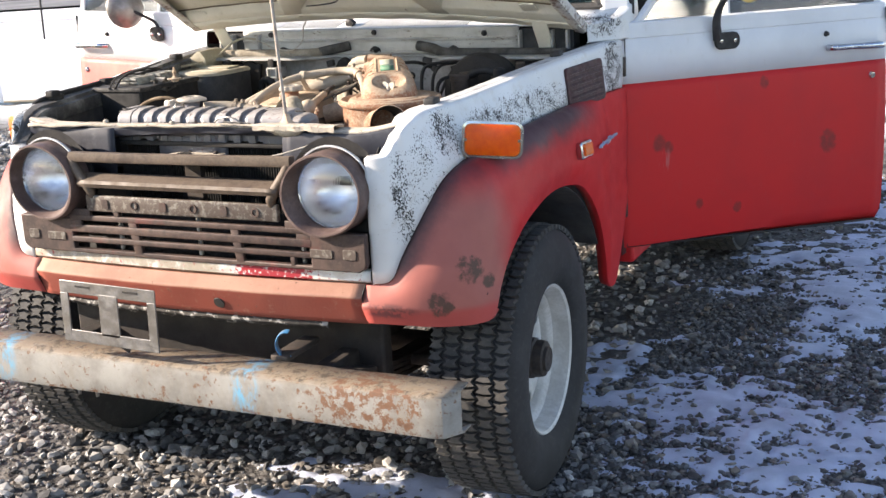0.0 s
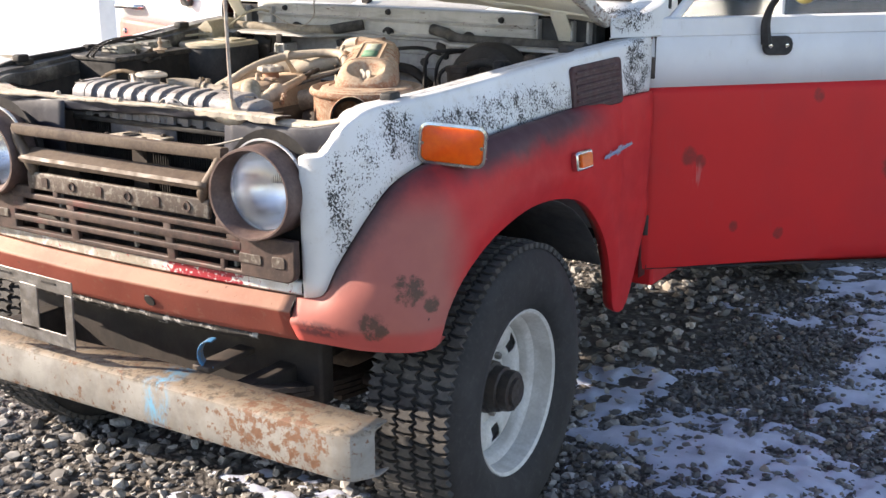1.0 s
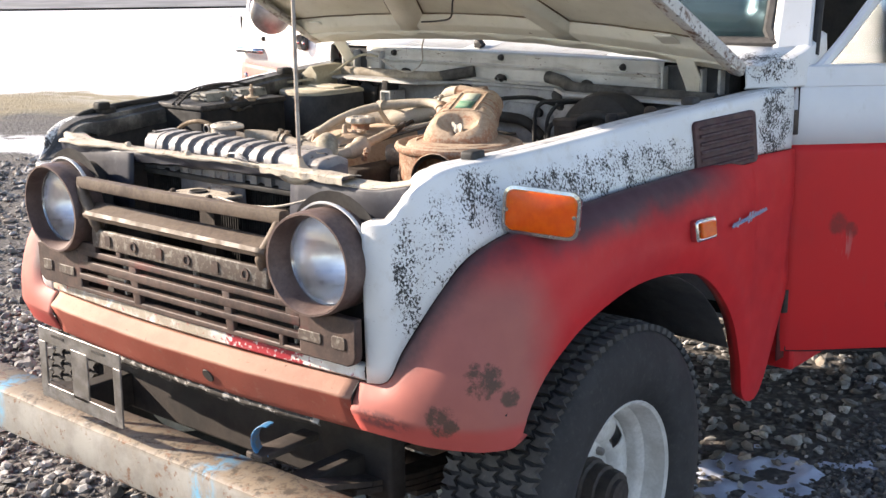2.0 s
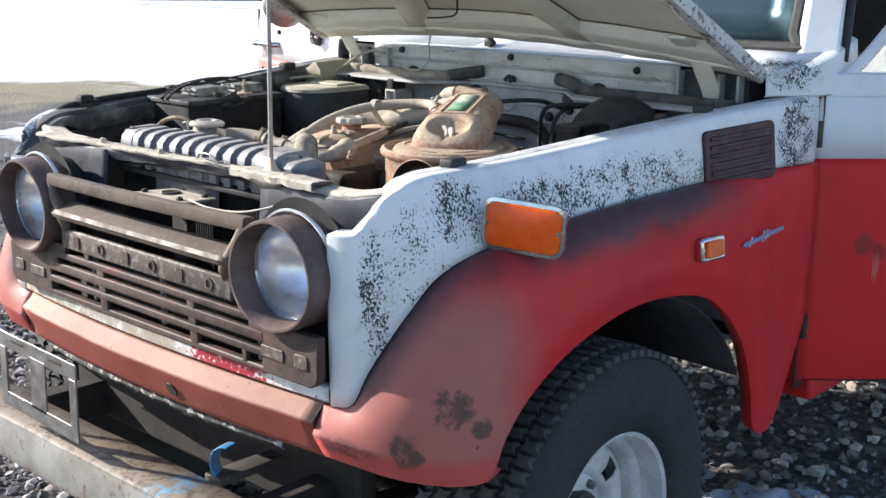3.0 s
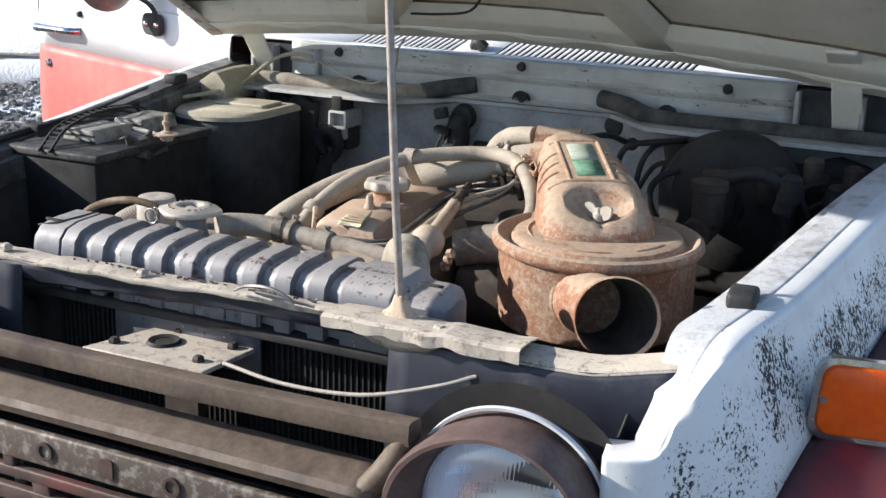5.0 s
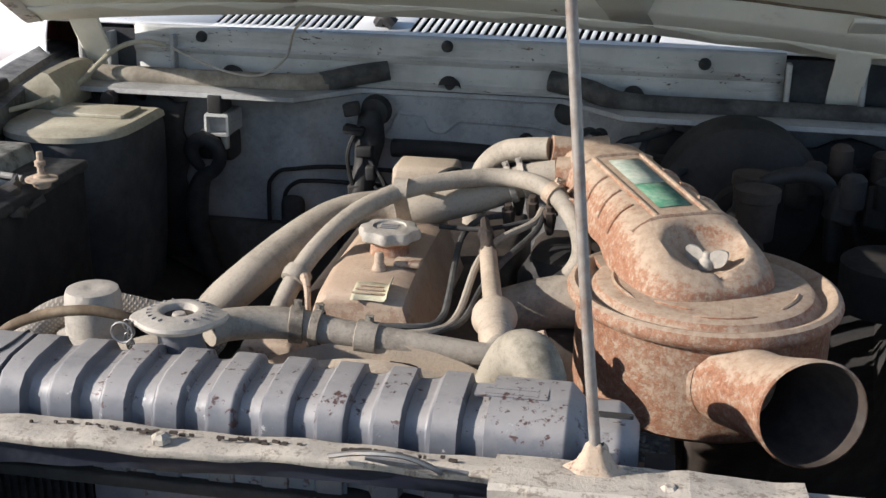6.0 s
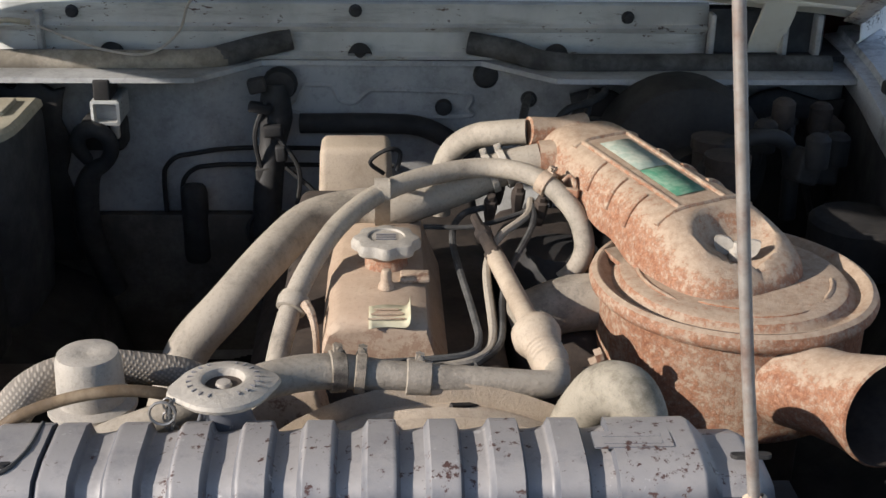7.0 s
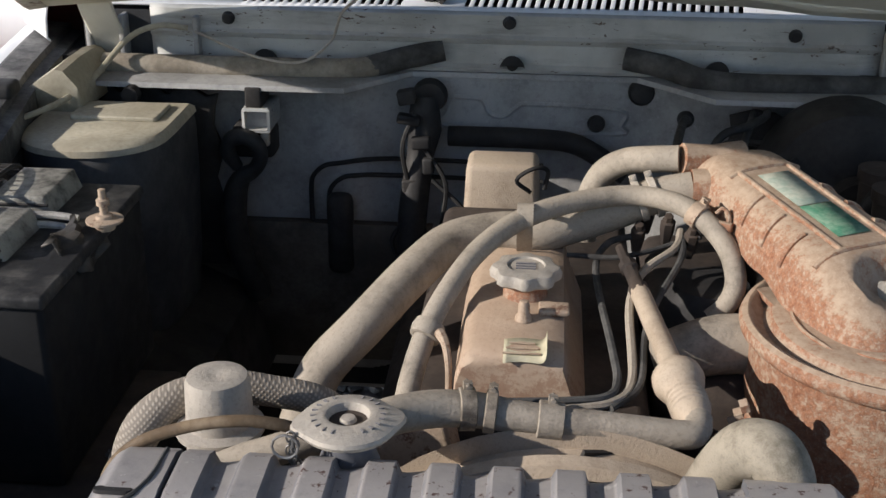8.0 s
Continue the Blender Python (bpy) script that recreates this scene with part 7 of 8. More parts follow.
    part("dome_can", bm, M["pale"], wagon, "pale dusty dome-topped can")
    # thin steel lines
    for pts, r in (([(-0.003, 0.348, 1.070), (0.046, 0.358, 1.068), (0.082, 0.372, 1.066), (0.092, 0.400, 1.066), (0.090, 0.450, 1.069), (0.078, 0.604, 1.080), (0.092, 0.660, 1.088), (0.122, 0.680, 1.090)], 0.0042),
                   ([(0.015, 0.345, 1.063), (0.051, 0.357, 1.062), (0.088, 0.370, 1.062), (0.106, 0.410, 1.064), (0.109, 0.527, 1.080), (0.126, 0.587, 1.090), (0.160, 0.626, 1.100), (0.168, 0.655, 1.108)], 0.0048),
                   ([(0.085, 0.362, 1.060), (0.112, 0.400, 1.062), (0.121, 0.476, 1.070), (0.134, 0.530, 1.080), (0.165, 0.609, 1.095), (0.169, 0.645, 1.105)], 0.0042),
                   ([(0.048, 0.630, 1.086), (0.105, 0.621, 1.090), (0.165, 0.642, 1.100), (0.187, 0.636, 1.110)], 0.0032)):
        bm = bmesh.new()
        tube(bm, pts, r * 0.9, 8, 6)
        part("steel_line", bm, M["foam"] if r < 0.0045 else M["hose"], wagon, "thin dusty metal line")
    # wide clip over the breather hose, held by a long bolt
    m = facing((-0.086, 0.480, 1.066), (0.018, 0.040, 0.030))
    bm = bmesh.new()
    lathe(bm, ((0.0115, -0.009), (0.0150, -0.008), (0.0165, 0.0), (0.0150, 0.008), (0.0115, 0.009)), m, 22)
    clip = part("hose_clip", bm, M["hose"], wagon, "wide dusty clip over the breather hose")
    bm = bmesh.new()
    tube(bm, [(-0.062, 0.436, 0.99), (-0.062, 0.440, 1.045), (-0.066, 0.452, 1.066), (-0.073, 0.466, 1.072)], (0.0032, 0.0032, 0.0040, 0.0055), 8, 4)
    part("bolt", bm, M["cover"], clip)
    for x, y, z in ((0.125, 0.675, 1.100), (0.155, 0.665, 1.115), (0.178, 0.640, 1.112), (0.135, 0.690, 1.118)):
        bm = bmesh.new()
        lathe(bm, ((0.0, 0.014), (0.005, 0.013), (0.005, 0.006), (0.008, 0.005), (0.008, -0.008), (0.005, -0.03)), Matrix.Translation((x, y, z - 0.004)) @ Matrix.Rotation(0.4, 4, "X"), 6)
        part("line_fitting", bm, M["under"], wagon, "dark greasy line fitting")


hoses()


def valve_cover():
    sec = ((-0.058, 1.010), (-0.056, 1.052), (-0.050, 1.072), (-0.038, 1.081), (0.030, 1.081), (0.045, 1.075), (0.054, 1.045), (0.068, 1.010))
    bm = bmesh.new()
    rows = []
    ys = [0.428, 0.432, 0.440] + [0.45 + 0.05 * k for k in range(5)] + [0.69, 0.70]
    for i, y in enumerate(ys):
        k = 1.0
        if i == 0:
            k = 0.90
        if i == 1:
            k = 0.97
        low = 0.0
        if y < 0.49:
            low = 0.010 * (1 - (y - 0.428) / 0.062)
        rows.append([(x * (0.98 if i == 0 else 1), y, 1.01 + (z - 1.01) * k - low * (z > 1.03)) for x, z in sec])
    vs = grid(bm, rows)
    bm.faces.new(vs[0][::-1])
    bm.faces.new(vs[-1])
    m = Mat("dusty_tan_cover_paint", 0.7)
    mid, fine = m.noise(16, 6, 0.7), m.noise(210, 5, 0.7)
    c = m.mix(m.step(mid, 0.3, 0.65), (0.47, 0.36, 0.262), (0.38, 0.275, 0.195))
    c = m.mix(m.step(fine, 0.5, 0.72, 0, 0.45), c, (0.22, 0.15, 0.10))
    edge = m.add(m.mul(m.step(m.axis(1), 0.475, 0.430), m.step(m.axis(2), 1.075, 1.045)), m.mul(m.step(m.axis(2), 1.040, 1.015), 0.6))
    c = m.mix(m.mul(m.step(m.add(m.noise(80, 6, 0.75), m.mul(edge, 0.16)), 0.61, 0.70), 0.55), c, (0.24, 0.125, 0.075))
    m.colour(c).bump(m.add(mid, fine), 0.4, 0.0012)
    ob = part("valve_cover", bm, m.m, wagon, "tan dusty valve cover with a paper label")
    bm = bmesh.new()
    lathe(bm, ((0.026, 0.0), (0.0225, 0.004), (0.0215, 0.016), (0.026, 0.0195), (0.026, 0.023)), Matrix.Translation((0.006, 0.541, 1.077)), 24)
    part("filler_neck", bm, M["cleaner"], ob)
    bm = bmesh.new()
    rows = []
    for k in range(64):
        a = 2 * math.pi * k / 64
        lobe = 1 + 0.065 * math.cos(8 * a)
        rows.append([(0.006 + r * (lobe if r > 0.02 else 1) * math.cos(a), 0.541 + r * (lobe if r > 0.02 else 1) * math.sin(a), z) for r, z in
                     ((0.020, 1.097), (0.030, 1.0975), (0.0335, 1.100), (0.034, 1.106), (0.0315, 1.111), (0.025, 1.113), (0.019, 1.113), (0.018, 1.111), (0.0, 1.111))])
    grid(bm, rows, close_u=True)
    cap = part("oil_cap", bm, M["pale"], ob, "pale lobed oil filler cap")
    for y in (-0.006, 0.0, 0.006):
        bm = bmesh.new()
        box(bm, (0.006, 0.541 + y, 1.1115), (0.020, 0.003, 0.0016))
        part("raised_bar", bm, M["tank"], cap)
    bm = bmesh.new()
    lathe(bm, ((0.0085, 0.0), (0.008, 0.004), (0.0058, 0.007), (0.0055, 0.016), (0.004, 0.020), (0.0, 0.021)), Matrix.Translation((0.006, 0.487, 1.079)), 14)
    part("dome_nut", bm, M["cover"], ob)
    bm = bmesh.new()
    rows = []
    for i in range(13):
        u = i / 12
        curl = 0.010 * max(0.0, (u - 0.72) / 0.28) ** 2
        rows.append([(-0.011 + 0.046 * u - curl * 0.6, 0.422 + 0.030 * v + 0.004 * u + 0.0025 * math.sin(5 * u), 1.0665 + 0.0068 * v + curl + (0.0022 if v > 0.2 else 0.0)) for v in (0.0, 0.34, 0.67, 1.0)])
    grid(bm, rows)
    lab = part("paper_label", bm, M["paper"], ob, "yellowed paper label curling at one end", thick=0.0006)
    for k in range(3):
        bm = bmesh.new()
        slab(bm, round_rect(0.036 - 0.006 * k, 0.0022, 0.0004), Matrix.Translation((0.006, 0.432 + 0.007 * k, 1.0718 + 0.0016 * k)) @ Matrix.Rotation(radians(12), 4, "X"), 0.0008)
        part("printed_bar", bm, M["cover"], lab)
    bm = rbox((0.035, 0.505, 1.083), (0.030, 0.022, 0.006), 0.002)
    part("pad", bm, M["cover"], ob)
    bm = rbox((-0.034, 0.990, 1.022), (0.104, 0.075, 0.090), 0.010, None, (0.92, 0.9))
    br = part("breather_box", bm, M["tan_tin"], wagon, "tan boxy breather behind the valve cover")
    bm = bmesh.new()
    tube(bm, [(0.004, 0.945, 1.035), (-0.014, 0.935, 1.055), (0.008, 0.935, 1.072), (0.026, 0.945, 1.066), (0.022, 0.945, 1.040)], 0.003, 7, 5)
    part("wire_clip", bm, M["dark"], br)
    # cylinder head and manifold mass below
    bm = rbox((0.01, 0.68, 0.955), (0.24, 0.56, 0.11), 0.015)
    part("cylinder_head", bm, M["under"], wagon, "greasy cylinder head")
    bm = rbox((0.20, 0.68, 0.97), (0.12, 0.40, 0.10), 0.03)
    part("manifold", bm, M["under"], wagon, "rusty manifold")
    bm = bmesh.new()
    tube(bm, [(0.14, 0.50, 1.035), (0.20, 0.52, 1.045), (0.26, 0.52, 1.045)], (0.026, 0.030, 0.030), 14, 4)
    part("intake_neck", bm, M["hose"], wagon, "dusty dark intake neck")
    bm = bmesh.new()
    lathe(bm, ((0.0, 0.06), (0.04, 0.055), (0.055, 0.03), (0.055, -0.05)), Matrix.Translation((0.20, 0.62, 1.01)), 20)
    part("carburettor", bm, M["dark"], wagon, "dark carburettor body")
    bm = rbox((-0.085, 0.385, 1.00), (0.09, 0.06, 0.07), 0.006, None, (0.6, 0.7))
    part("thermostat_housing", bm, M["cover"], wagon, "tan thermostat housing")
    bm = rbox((0.06, 0.30, 0.95), (0.10, 0.10, 0.10), 0.02)
    part("water_pump", bm, M["under"], wagon, "dark water pump")


valve_cover()


def air_cleaner():
    c = Vector((0.355, 0.495, 0))
    bm = bmesh.new()
    lathe(bm, ((0.0, 0.965), (0.122, 0.965), (0.131, 0.972), (0.133, 0.985), (0.133, 1.072), (0.135, 1.077)), Matrix.Translation(c), 64)
    ob = part("air_cleaner", bm, M["cleaner"], wagon, "round rusty tan air cleaner with an intake snorkel")
    bm = bmesh.new()
    lathe(bm, ((0.133, 1.072), (0.139, 1.072), (0.1425, 1.076), (0.1435, 1.081), (0.141, 1.087), (0.136, 1.0895), (0.131, 1.088), (0.126, 1.081), (0.121, 1.0795), (0.1165, 1.082), (0.113, 1.0885), (0.108, 1.0905), (0.090, 1.0905), (0.072, 1.091), (0.0, 1.091)), Matrix.Translation(c), 80)
    lid = part("lid", bm, M["cleaner"], ob, "dusty pressed lid with a rolled rim")
    for r, a0, a1 in ((0.095, 160, 222), (0.084, 232, 262), (0.101, 262, 300), (0.097, 318, 352)):
        bm = bmesh.new()
        tube(bm, [(c.x + r * math.cos(radians(a0 + (a1 - a0) * k / 8)), c.y + r * math.sin(radians(a0 + (a1 - a0) * k / 8)), 1.0902) for k in range(9)], (0.0006,) + (0.0026,) * 7 + (0.0006,), 6, 2)
        part("pressed_rib", bm, M["cleaner"], lid)
    # oblong duct on top: s runs to the rear left along its axis, u across it
    w0, d, side = Vector((0.357, 0.487, 0.0)), Vector((-0.467, 0.884, 0)).normalized(), Vector((0.884, 0.467, 0)).normalized()
    S0, S1 = -0.046, 0.288

    def ramp(x, pts):
        for (xa, ya), (xb, yb) in zip(pts, pts[1:]):
            if x <= xb:
                k = min(1.0, max(0.0, (x - xa) / (xb - xa)))
                return ya + (yb - ya) * k * k * (3 - 2 * k)
        return pts[-1][1]

    def half(s):
        """Half width at the foot: a blunt rounded front, then a slow taper."""
        if s < 0.03:
            return 0.079 * max(0.0, 1 - ((0.03 - s) / (0.03 - S0)) ** 3.2) ** (1 / 2.6)
        return ramp(s, ((0.03, 0.079), (0.07, 0.078), (0.13, 0.069), (0.21, 0.061), (0.29, 0.055)))

    def foot(s):
        return ramp(s, ((0.05, 1.088), (0.13, 1.103), (0.21, 1.120), (0.29, 1.132)))

    def duct_z(s, u):
        """Height of the skin at s along and u (-1 to 1) across the duct."""
        crest = 1.151 + 0.138 * (s - 0.055) - 0.016 * max(0.0, (s - 0.245) / 0.043) ** 2
        if s < 0.05:
            crest -= 0.020 * min(1.0, (0.05 - s) / 0.075) ** 1.3
        g = max(0.0, 1 - max(0.0, (0.012 - s) / (0.012 - S0)) ** 2.6) ** 0.5
        body = foot(s) + (crest - foot(s)) * g * max(0.0, 1 - abs(u) ** 4.2) ** (1 / 2.0)
        x, y = (s - 0.010) / 0.036, u * half(s) / 0.047
        r = (x * x + y * y) ** 0.5
        dish = 0.026 * max(0.0, 1 - r ** 2.6)
        crease = 0.006 * math.exp(-(u * half(s) / 0.005) ** 2) * max(0.0, 1 - abs(s + 0.026) / 0.016)
        return body - dish - crease

    def top(s, u, e=0.0):
        return w0 + d * s + side * (half(s) * u) + Vector((0, 0, duct_z(s, u) + e))

    bm = bmesh.new()
    n = 74
    ss = [S0 + 0.0002 + 0.0012 * k for k in range(6)] + [S0 + 0.0074 + (S1 - S0 - 0.0074) * k / n for k in range(1, n + 1)]
    us = [math.sin(math.pi / 2 * (-1 + 2 * k / 34)) for k in range(35)]
    vs = grid(bm, [[top(s, u) for u in us] for s in ss])
    bm.faces.new(vs[-1])
    duct = part("duct", bm, M["cleaner"], ob, "rusty oblong intake duct with ribs and a label")
    for s0, u0, u1 in ((0.055, -0.80, 0.80), (0.222, -0.72, 0.72), (0.095, 0.50, 0.92), (0.133, 0.50, 0.92), (0.172, 0.50, 0.92), (0.095, -0.95, -0.60), (0.133, -0.95, -0.60), (0.172, -0.95, -0.60)):
        bm = bmesh.new()
        tube(bm, [top(s0, u0 + (u1 - u0) * j / 6, -0.0006) for j in range(7)], 0.0036, 8, 2)
        part("rib", bm, M["cleaner"], duct)
    for lat in (-0.033, 0.028):
        bm = bmesh.new()
        tube(bm, [top(s0, lat / half(s0), -0.0006) for s0 in (0.057, 0.09, 0.13, 0.17, 0.20, 0.22)], 0.0034, 8, 3)
        part("rib", bm, M["cleaner"], duct)
    for s0, s1, mat in ((0.075, 0.135, "label"), (0.137, 0.205, "label2")):
        bm = bmesh.new()
        grid(bm, [[top(s0 + (s1 - s0) * j / 4, lat / half(s0 + (s1 - s0) * j / 4), 0.0012) for j in range(5)] for lat in (-0.021, 0.0, 0.017)])
        part("label", bm, M[mat], duct, "faded green label", thick=0.0008)
    # flange foot of the duct on the lid
    bm = bmesh.new()
    edge = [S0 + 0.0002 + 0.165 * (k / 36) ** 1.7 for k in range(37)]
    loop = [w0 + d * (s - 0.006 * (s < 0.0)) + side * (half(s) + 0.005) for s in edge] + [w0 + d * (s - 0.006 * (s < 0.0)) - side * (half(s) + 0.005) for s in edge[::-1]]
    vs = grid(bm, [[p + Vector((0, 0, z)) for p in loop] for z in (1.084, 1.0895)], close_v=True)
    bm.faces.new(vs[-1])
    part("foot_flange", bm, M["cleaner"], duct)
    # wing nut
    w = top(0.004, 0.0)
    bm = bmesh.new()
    lathe(bm, ((0.0080, 0.0), (0.0075, 0.009), (0.0045, 0.012), (0.0040, 0.018), (0.0, 0.019)), Matrix.Translation(w), 12)
    for s2 in (1, -1):
        rows = []
        for k in range(9):
            t = k / 8
            wd = 0.0095 * math.sin(math.pi * min(1, 0.22 + t * 0.76)) ** 0.7
            q = w + Vector((0.94, -0.34, 0)) * (s2 * (0.006 + 0.016 * t)) + Vector((0, 0, 0.008 + 0.013 * t))
            e = Vector((-0.55 * s2, 0.20 * s2, 0.78))
            rows.append([q + e * f + Vector((0.34, 0.94, 0)) * g for f, g in ((-wd, -0.002), (wd, -0.002), (wd, 0.002), (-wd, 0.002))])
        vs = grid(bm, rows, close_v=True)
        bm.faces.new(vs[-1])
    part("wing_nut", bm, M["pale"], ob, "dull dusty wing nut")
    # side necks of the duct
    for p, q, r in (((0.235, 0.738, 1.157), (0.170, 0.722, 1.166), 0.0175), ((0.228, 0.694, 1.142), (0.180, 0.694, 1.141), 0.0225)):
        bm = bmesh.new()
        tube(bm, [p, tuple(0.5 * (i + j) for i, j in zip(p, q)), q], (r * 1.5, r * 1.08, r), 18, 4)
        part("outlet", bm, M["cleaner"], duct)
    # bracket that holds the breather hose
    bm = rbox((0.205, 0.620, 1.130), (0.022, 0.006, 0.010), 0.0015, Matrix.Rotation(-0.5, 3, "Z"))
    tube(bm, [(0.199, 0.628, 1.140), (0.206, 0.628, 1.146), (0.212, 0.624, 1.138), (0.207, 0.618, 1.126)], 0.0022, 7, 4)
    part("hose_bracket", bm, M["cleaner"], duct, "bent rusty hose clip")
    # curved snorkel
    spine = ((0.371, 0.412, 1.028), (0.380, 0.385, 1.031), (0.394, 0.362, 1.034), (0.414, 0.340, 1.037), (0.432, 0.322, 1.040), (0.444, 0.308, 1.042), (0.450, 0.298, 1.043))
    radii = (0.049, 0.0445, 0.0415, 0.0415, 0.0455, 0.0500, 0.0525)
    turns = (0.55, 0.58, 0.60, 0.56, 0.46, 0.36, 0.30)

    def ring(p, x, r):
        m = facing(p, (x, -1, 0.10))
        return [m @ Vector((r * math.cos(2 * math.pi * k / 44), r * math.sin(2 * math.pi * k / 44), 0)) for k in range(44)]

    bm = bmesh.new()
    grid(bm, [ring(p, x, r) for p, x, r in zip(spine, turns, radii)] + [ring((0.4505, 0.2965, 1.0432), 0.30, 0.0505)], close_v=True)
    snork = part("snorkel", bm, M["cleaner"], ob, "flared rusty snorkel")
    # lining and throat disc are dark: the shade inside the mouth as colour
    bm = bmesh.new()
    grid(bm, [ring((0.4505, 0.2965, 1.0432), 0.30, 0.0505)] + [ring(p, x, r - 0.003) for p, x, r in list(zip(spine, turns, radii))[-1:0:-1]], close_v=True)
    part("lining", bm, M["under"], snork, "dark inside of the snorkel, its shade put into the colour")
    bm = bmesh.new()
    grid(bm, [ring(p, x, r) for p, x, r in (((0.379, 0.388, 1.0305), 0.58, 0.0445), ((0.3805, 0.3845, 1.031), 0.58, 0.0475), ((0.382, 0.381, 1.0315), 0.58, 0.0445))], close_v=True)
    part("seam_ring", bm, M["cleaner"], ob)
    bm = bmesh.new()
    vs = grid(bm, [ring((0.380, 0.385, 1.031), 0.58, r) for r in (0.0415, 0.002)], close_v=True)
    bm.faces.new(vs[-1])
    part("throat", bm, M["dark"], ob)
    bm = rbox((0.40, 0.52, 0.90), (0.10, 0.06, 0.14), 0.01)
    part("stand", bm, M["under"], ob)


air_cleaner()


def battery_side():
    bm = rbox((-0.530, 0.553, 1.010), (0.190, 0.290, 0.200), 0.008)
    ob = part("battery", bm, simple("black_battery_case", (0.004, 0.004, 0.0045), (0.010, 0.010, 0.010), 12, 0.75), wagon, "dusty black battery with grey caps")
    bm = rbox((-0.530, 0.553, 1.113), (0.196, 0.298, 0.014), 0.004)
    part("lid", bm, simple("dusty_black_plastic", (0.016, 0.016, 0.017), (0.105, 0.098, 0.088), 26, 0.7, lo=0.45, hi=0.75), ob)
    cap_mat = dusty("dusty_brown_grey_plastic", (0.055, 0.052, 0.044), (0.33, 0.315, 0.27), 0.66, 0.6, 0.0, 40)
    for y in (0.525, 0.645):
        bm = rbox((-0.535, y, 1.128), (0.074, 0.092, 0.026), 0.004)
        for v in bm.verts:
            if v.co.z > 1.13:
                v.co.x = -0.535 + (v.co.x + 0.535) * 0.82
        cap = part("cell_cap", bm, cap_mat, ob, "grey cell cap under dust")
        for k in range(2):
            bm = rbox((-0.535, y - 0.0465, 1.122 + 0.010 * k), (0.068, 0.003, 0.003), 0.001)
            part("ridge", bm, M["dark"], cap)
    for y, z in ((0.583, 1.127), (0.566, 1.123)):
        bm = bmesh.new()
        tube(bm, [(-0.615, y, z - 0.004), (-0.54, y - 0.003, z), (-0.495, y + 0.002, z), (-0.465, y + 0.004, z - 0.004)], 0.0042, 8, 5)
        part("clamp_strap", bm, M["caps"], ob, "dusty strap between the caps")
    bm = bmesh.new()
    rows = []
    for a in range(9):
        u = a / 8
        rows.append([(-0.470 + 0.040 * (v / 6) + 0.004 * math.sin(9 * u + v), 0.500 + 0.075 * u + 0.004 * math.sin(v * 1.9), 1.128 - 0.030 * (v / 6) ** 2 + 0.005 * math.sin(7 * u + 1.3 * v)) for v in range(7)])
    grid(bm, rows)
    part("torn_flap", bm, simple("cracked_black_leathercloth", (0.022, 0.020, 0.018), (0.065, 0.058, 0.050), 40, 0.55), ob, "crumpled torn black cover flap", thick=0.002)
    bm = bmesh.new()
    lathe(bm, ((0.010, 0.0), (0.012, 0.007), (0.0195, 0.009), (0.0195, 0.0115), (0.009, 0.013), (0.0085, 0.016), (0.0042, 0.017), (0.0042, 0.026), (0.0068, 0.027), (0.0068, 0.033), (0.0038, 0.034), (0.0038, 0.044), (0.0, 0.045)), Matrix.Translation((-0.432, 0.575, 1.118)), 16)
    part("terminal", bm, M["cover"], ob, "dusty terminal bolt with a wide washer")
    # ribbed flat cable arching over the caps
    bm = bmesh.new()
    arch = spline([(-0.535, 0.40, 1.118), (-0.556, 0.46, 1.142), (-0.572, 0.54, 1.153), (-0.575, 0.62, 1.154), (-0.582, 0.69, 1.142), (-0.60, 0.74, 1.10)], 5)
    for dx in (-0.011, 0.011):
        tube(bm, [(p.x + dx, p.y, p.z) for p in arch], 0.0026, 6, 1)
    for p in arch[1:-2]:
        tube(bm, [(p.x - 0.011, p.y, p.z), (p.x + 0.011, p.y, p.z)], 0.0017, 5, 1)
    part("battery_cable", bm, M["dark"], ob, "black ribbed battery cable")
    for k in range(3):
        bm = bmesh.new()
        tube(bm, [(-0.62, 0.42 + 0.05 * k, 1.118), (-0.60, 0.50 + 0.05 * k, 1.136 + 0.006 * k), (-0.585, 0.60 + 0.04 * k, 1.132), (-0.60, 0.72, 1.115 - 0.01 * k)], 0.0024, 6, 5)
        part("thin_wire", bm, M["dark"], ob)
    bm = rbox((-0.50, 0.50, 0.90), (0.22, 0.30, 0.02), 0.004)
    part("tray", bm, M["under"], ob)
    # black rounded housing by the firewall
    bm = bmesh.new()
    prof = [(-0.665, 1.045)] + [(-0.5675 - 0.0975 * math.cos(math.pi * k / 16), 0.945 - 0.110 * math.sin(math.pi * k / 16) ** 0.7) for k in range(17)] + [(-0.470, 1.045)]
    rows = [[((x + 0.567) * k - 0.567, (y - 0.95) * k + 0.95, z) for x, y in prof] for z, k in ((0.78, 0.86), (0.90, 0.96), (1.02, 1.0), (1.085, 1.0), (1.100, 0.98), (1.106, 0.94))]
    vs = grid(bm, rows, close_v=True)
    bm.faces.new(vs[-1])
    h = part("heater_housing", bm, M["housing"], wagon, "rounded black housing with a dusty cream lid")
    bm = bmesh.new()
    rows = [[((x + 0.567) * k - 0.567, (y - 0.95) * k + 0.95, z) for x, y in prof] for z, k in ((1.100, 1.01), (1.108, 1.0), (1.113, 0.94))]
    vs = grid(bm, rows, close_v=True)
    bm.faces.new(vs[-1])
    part("lid", bm, M["cream"], h, "dusty cream lid")
    bm = bmesh.new()
    slab(bm, round_rect(0.12, 0.07, 0.006), Matrix.Translation((-0.555, 0.985, 1.112)), 0.007)
    part("lid_panel", bm, M["cream"], h, bevel=0.002)
    bm = bmesh.new()
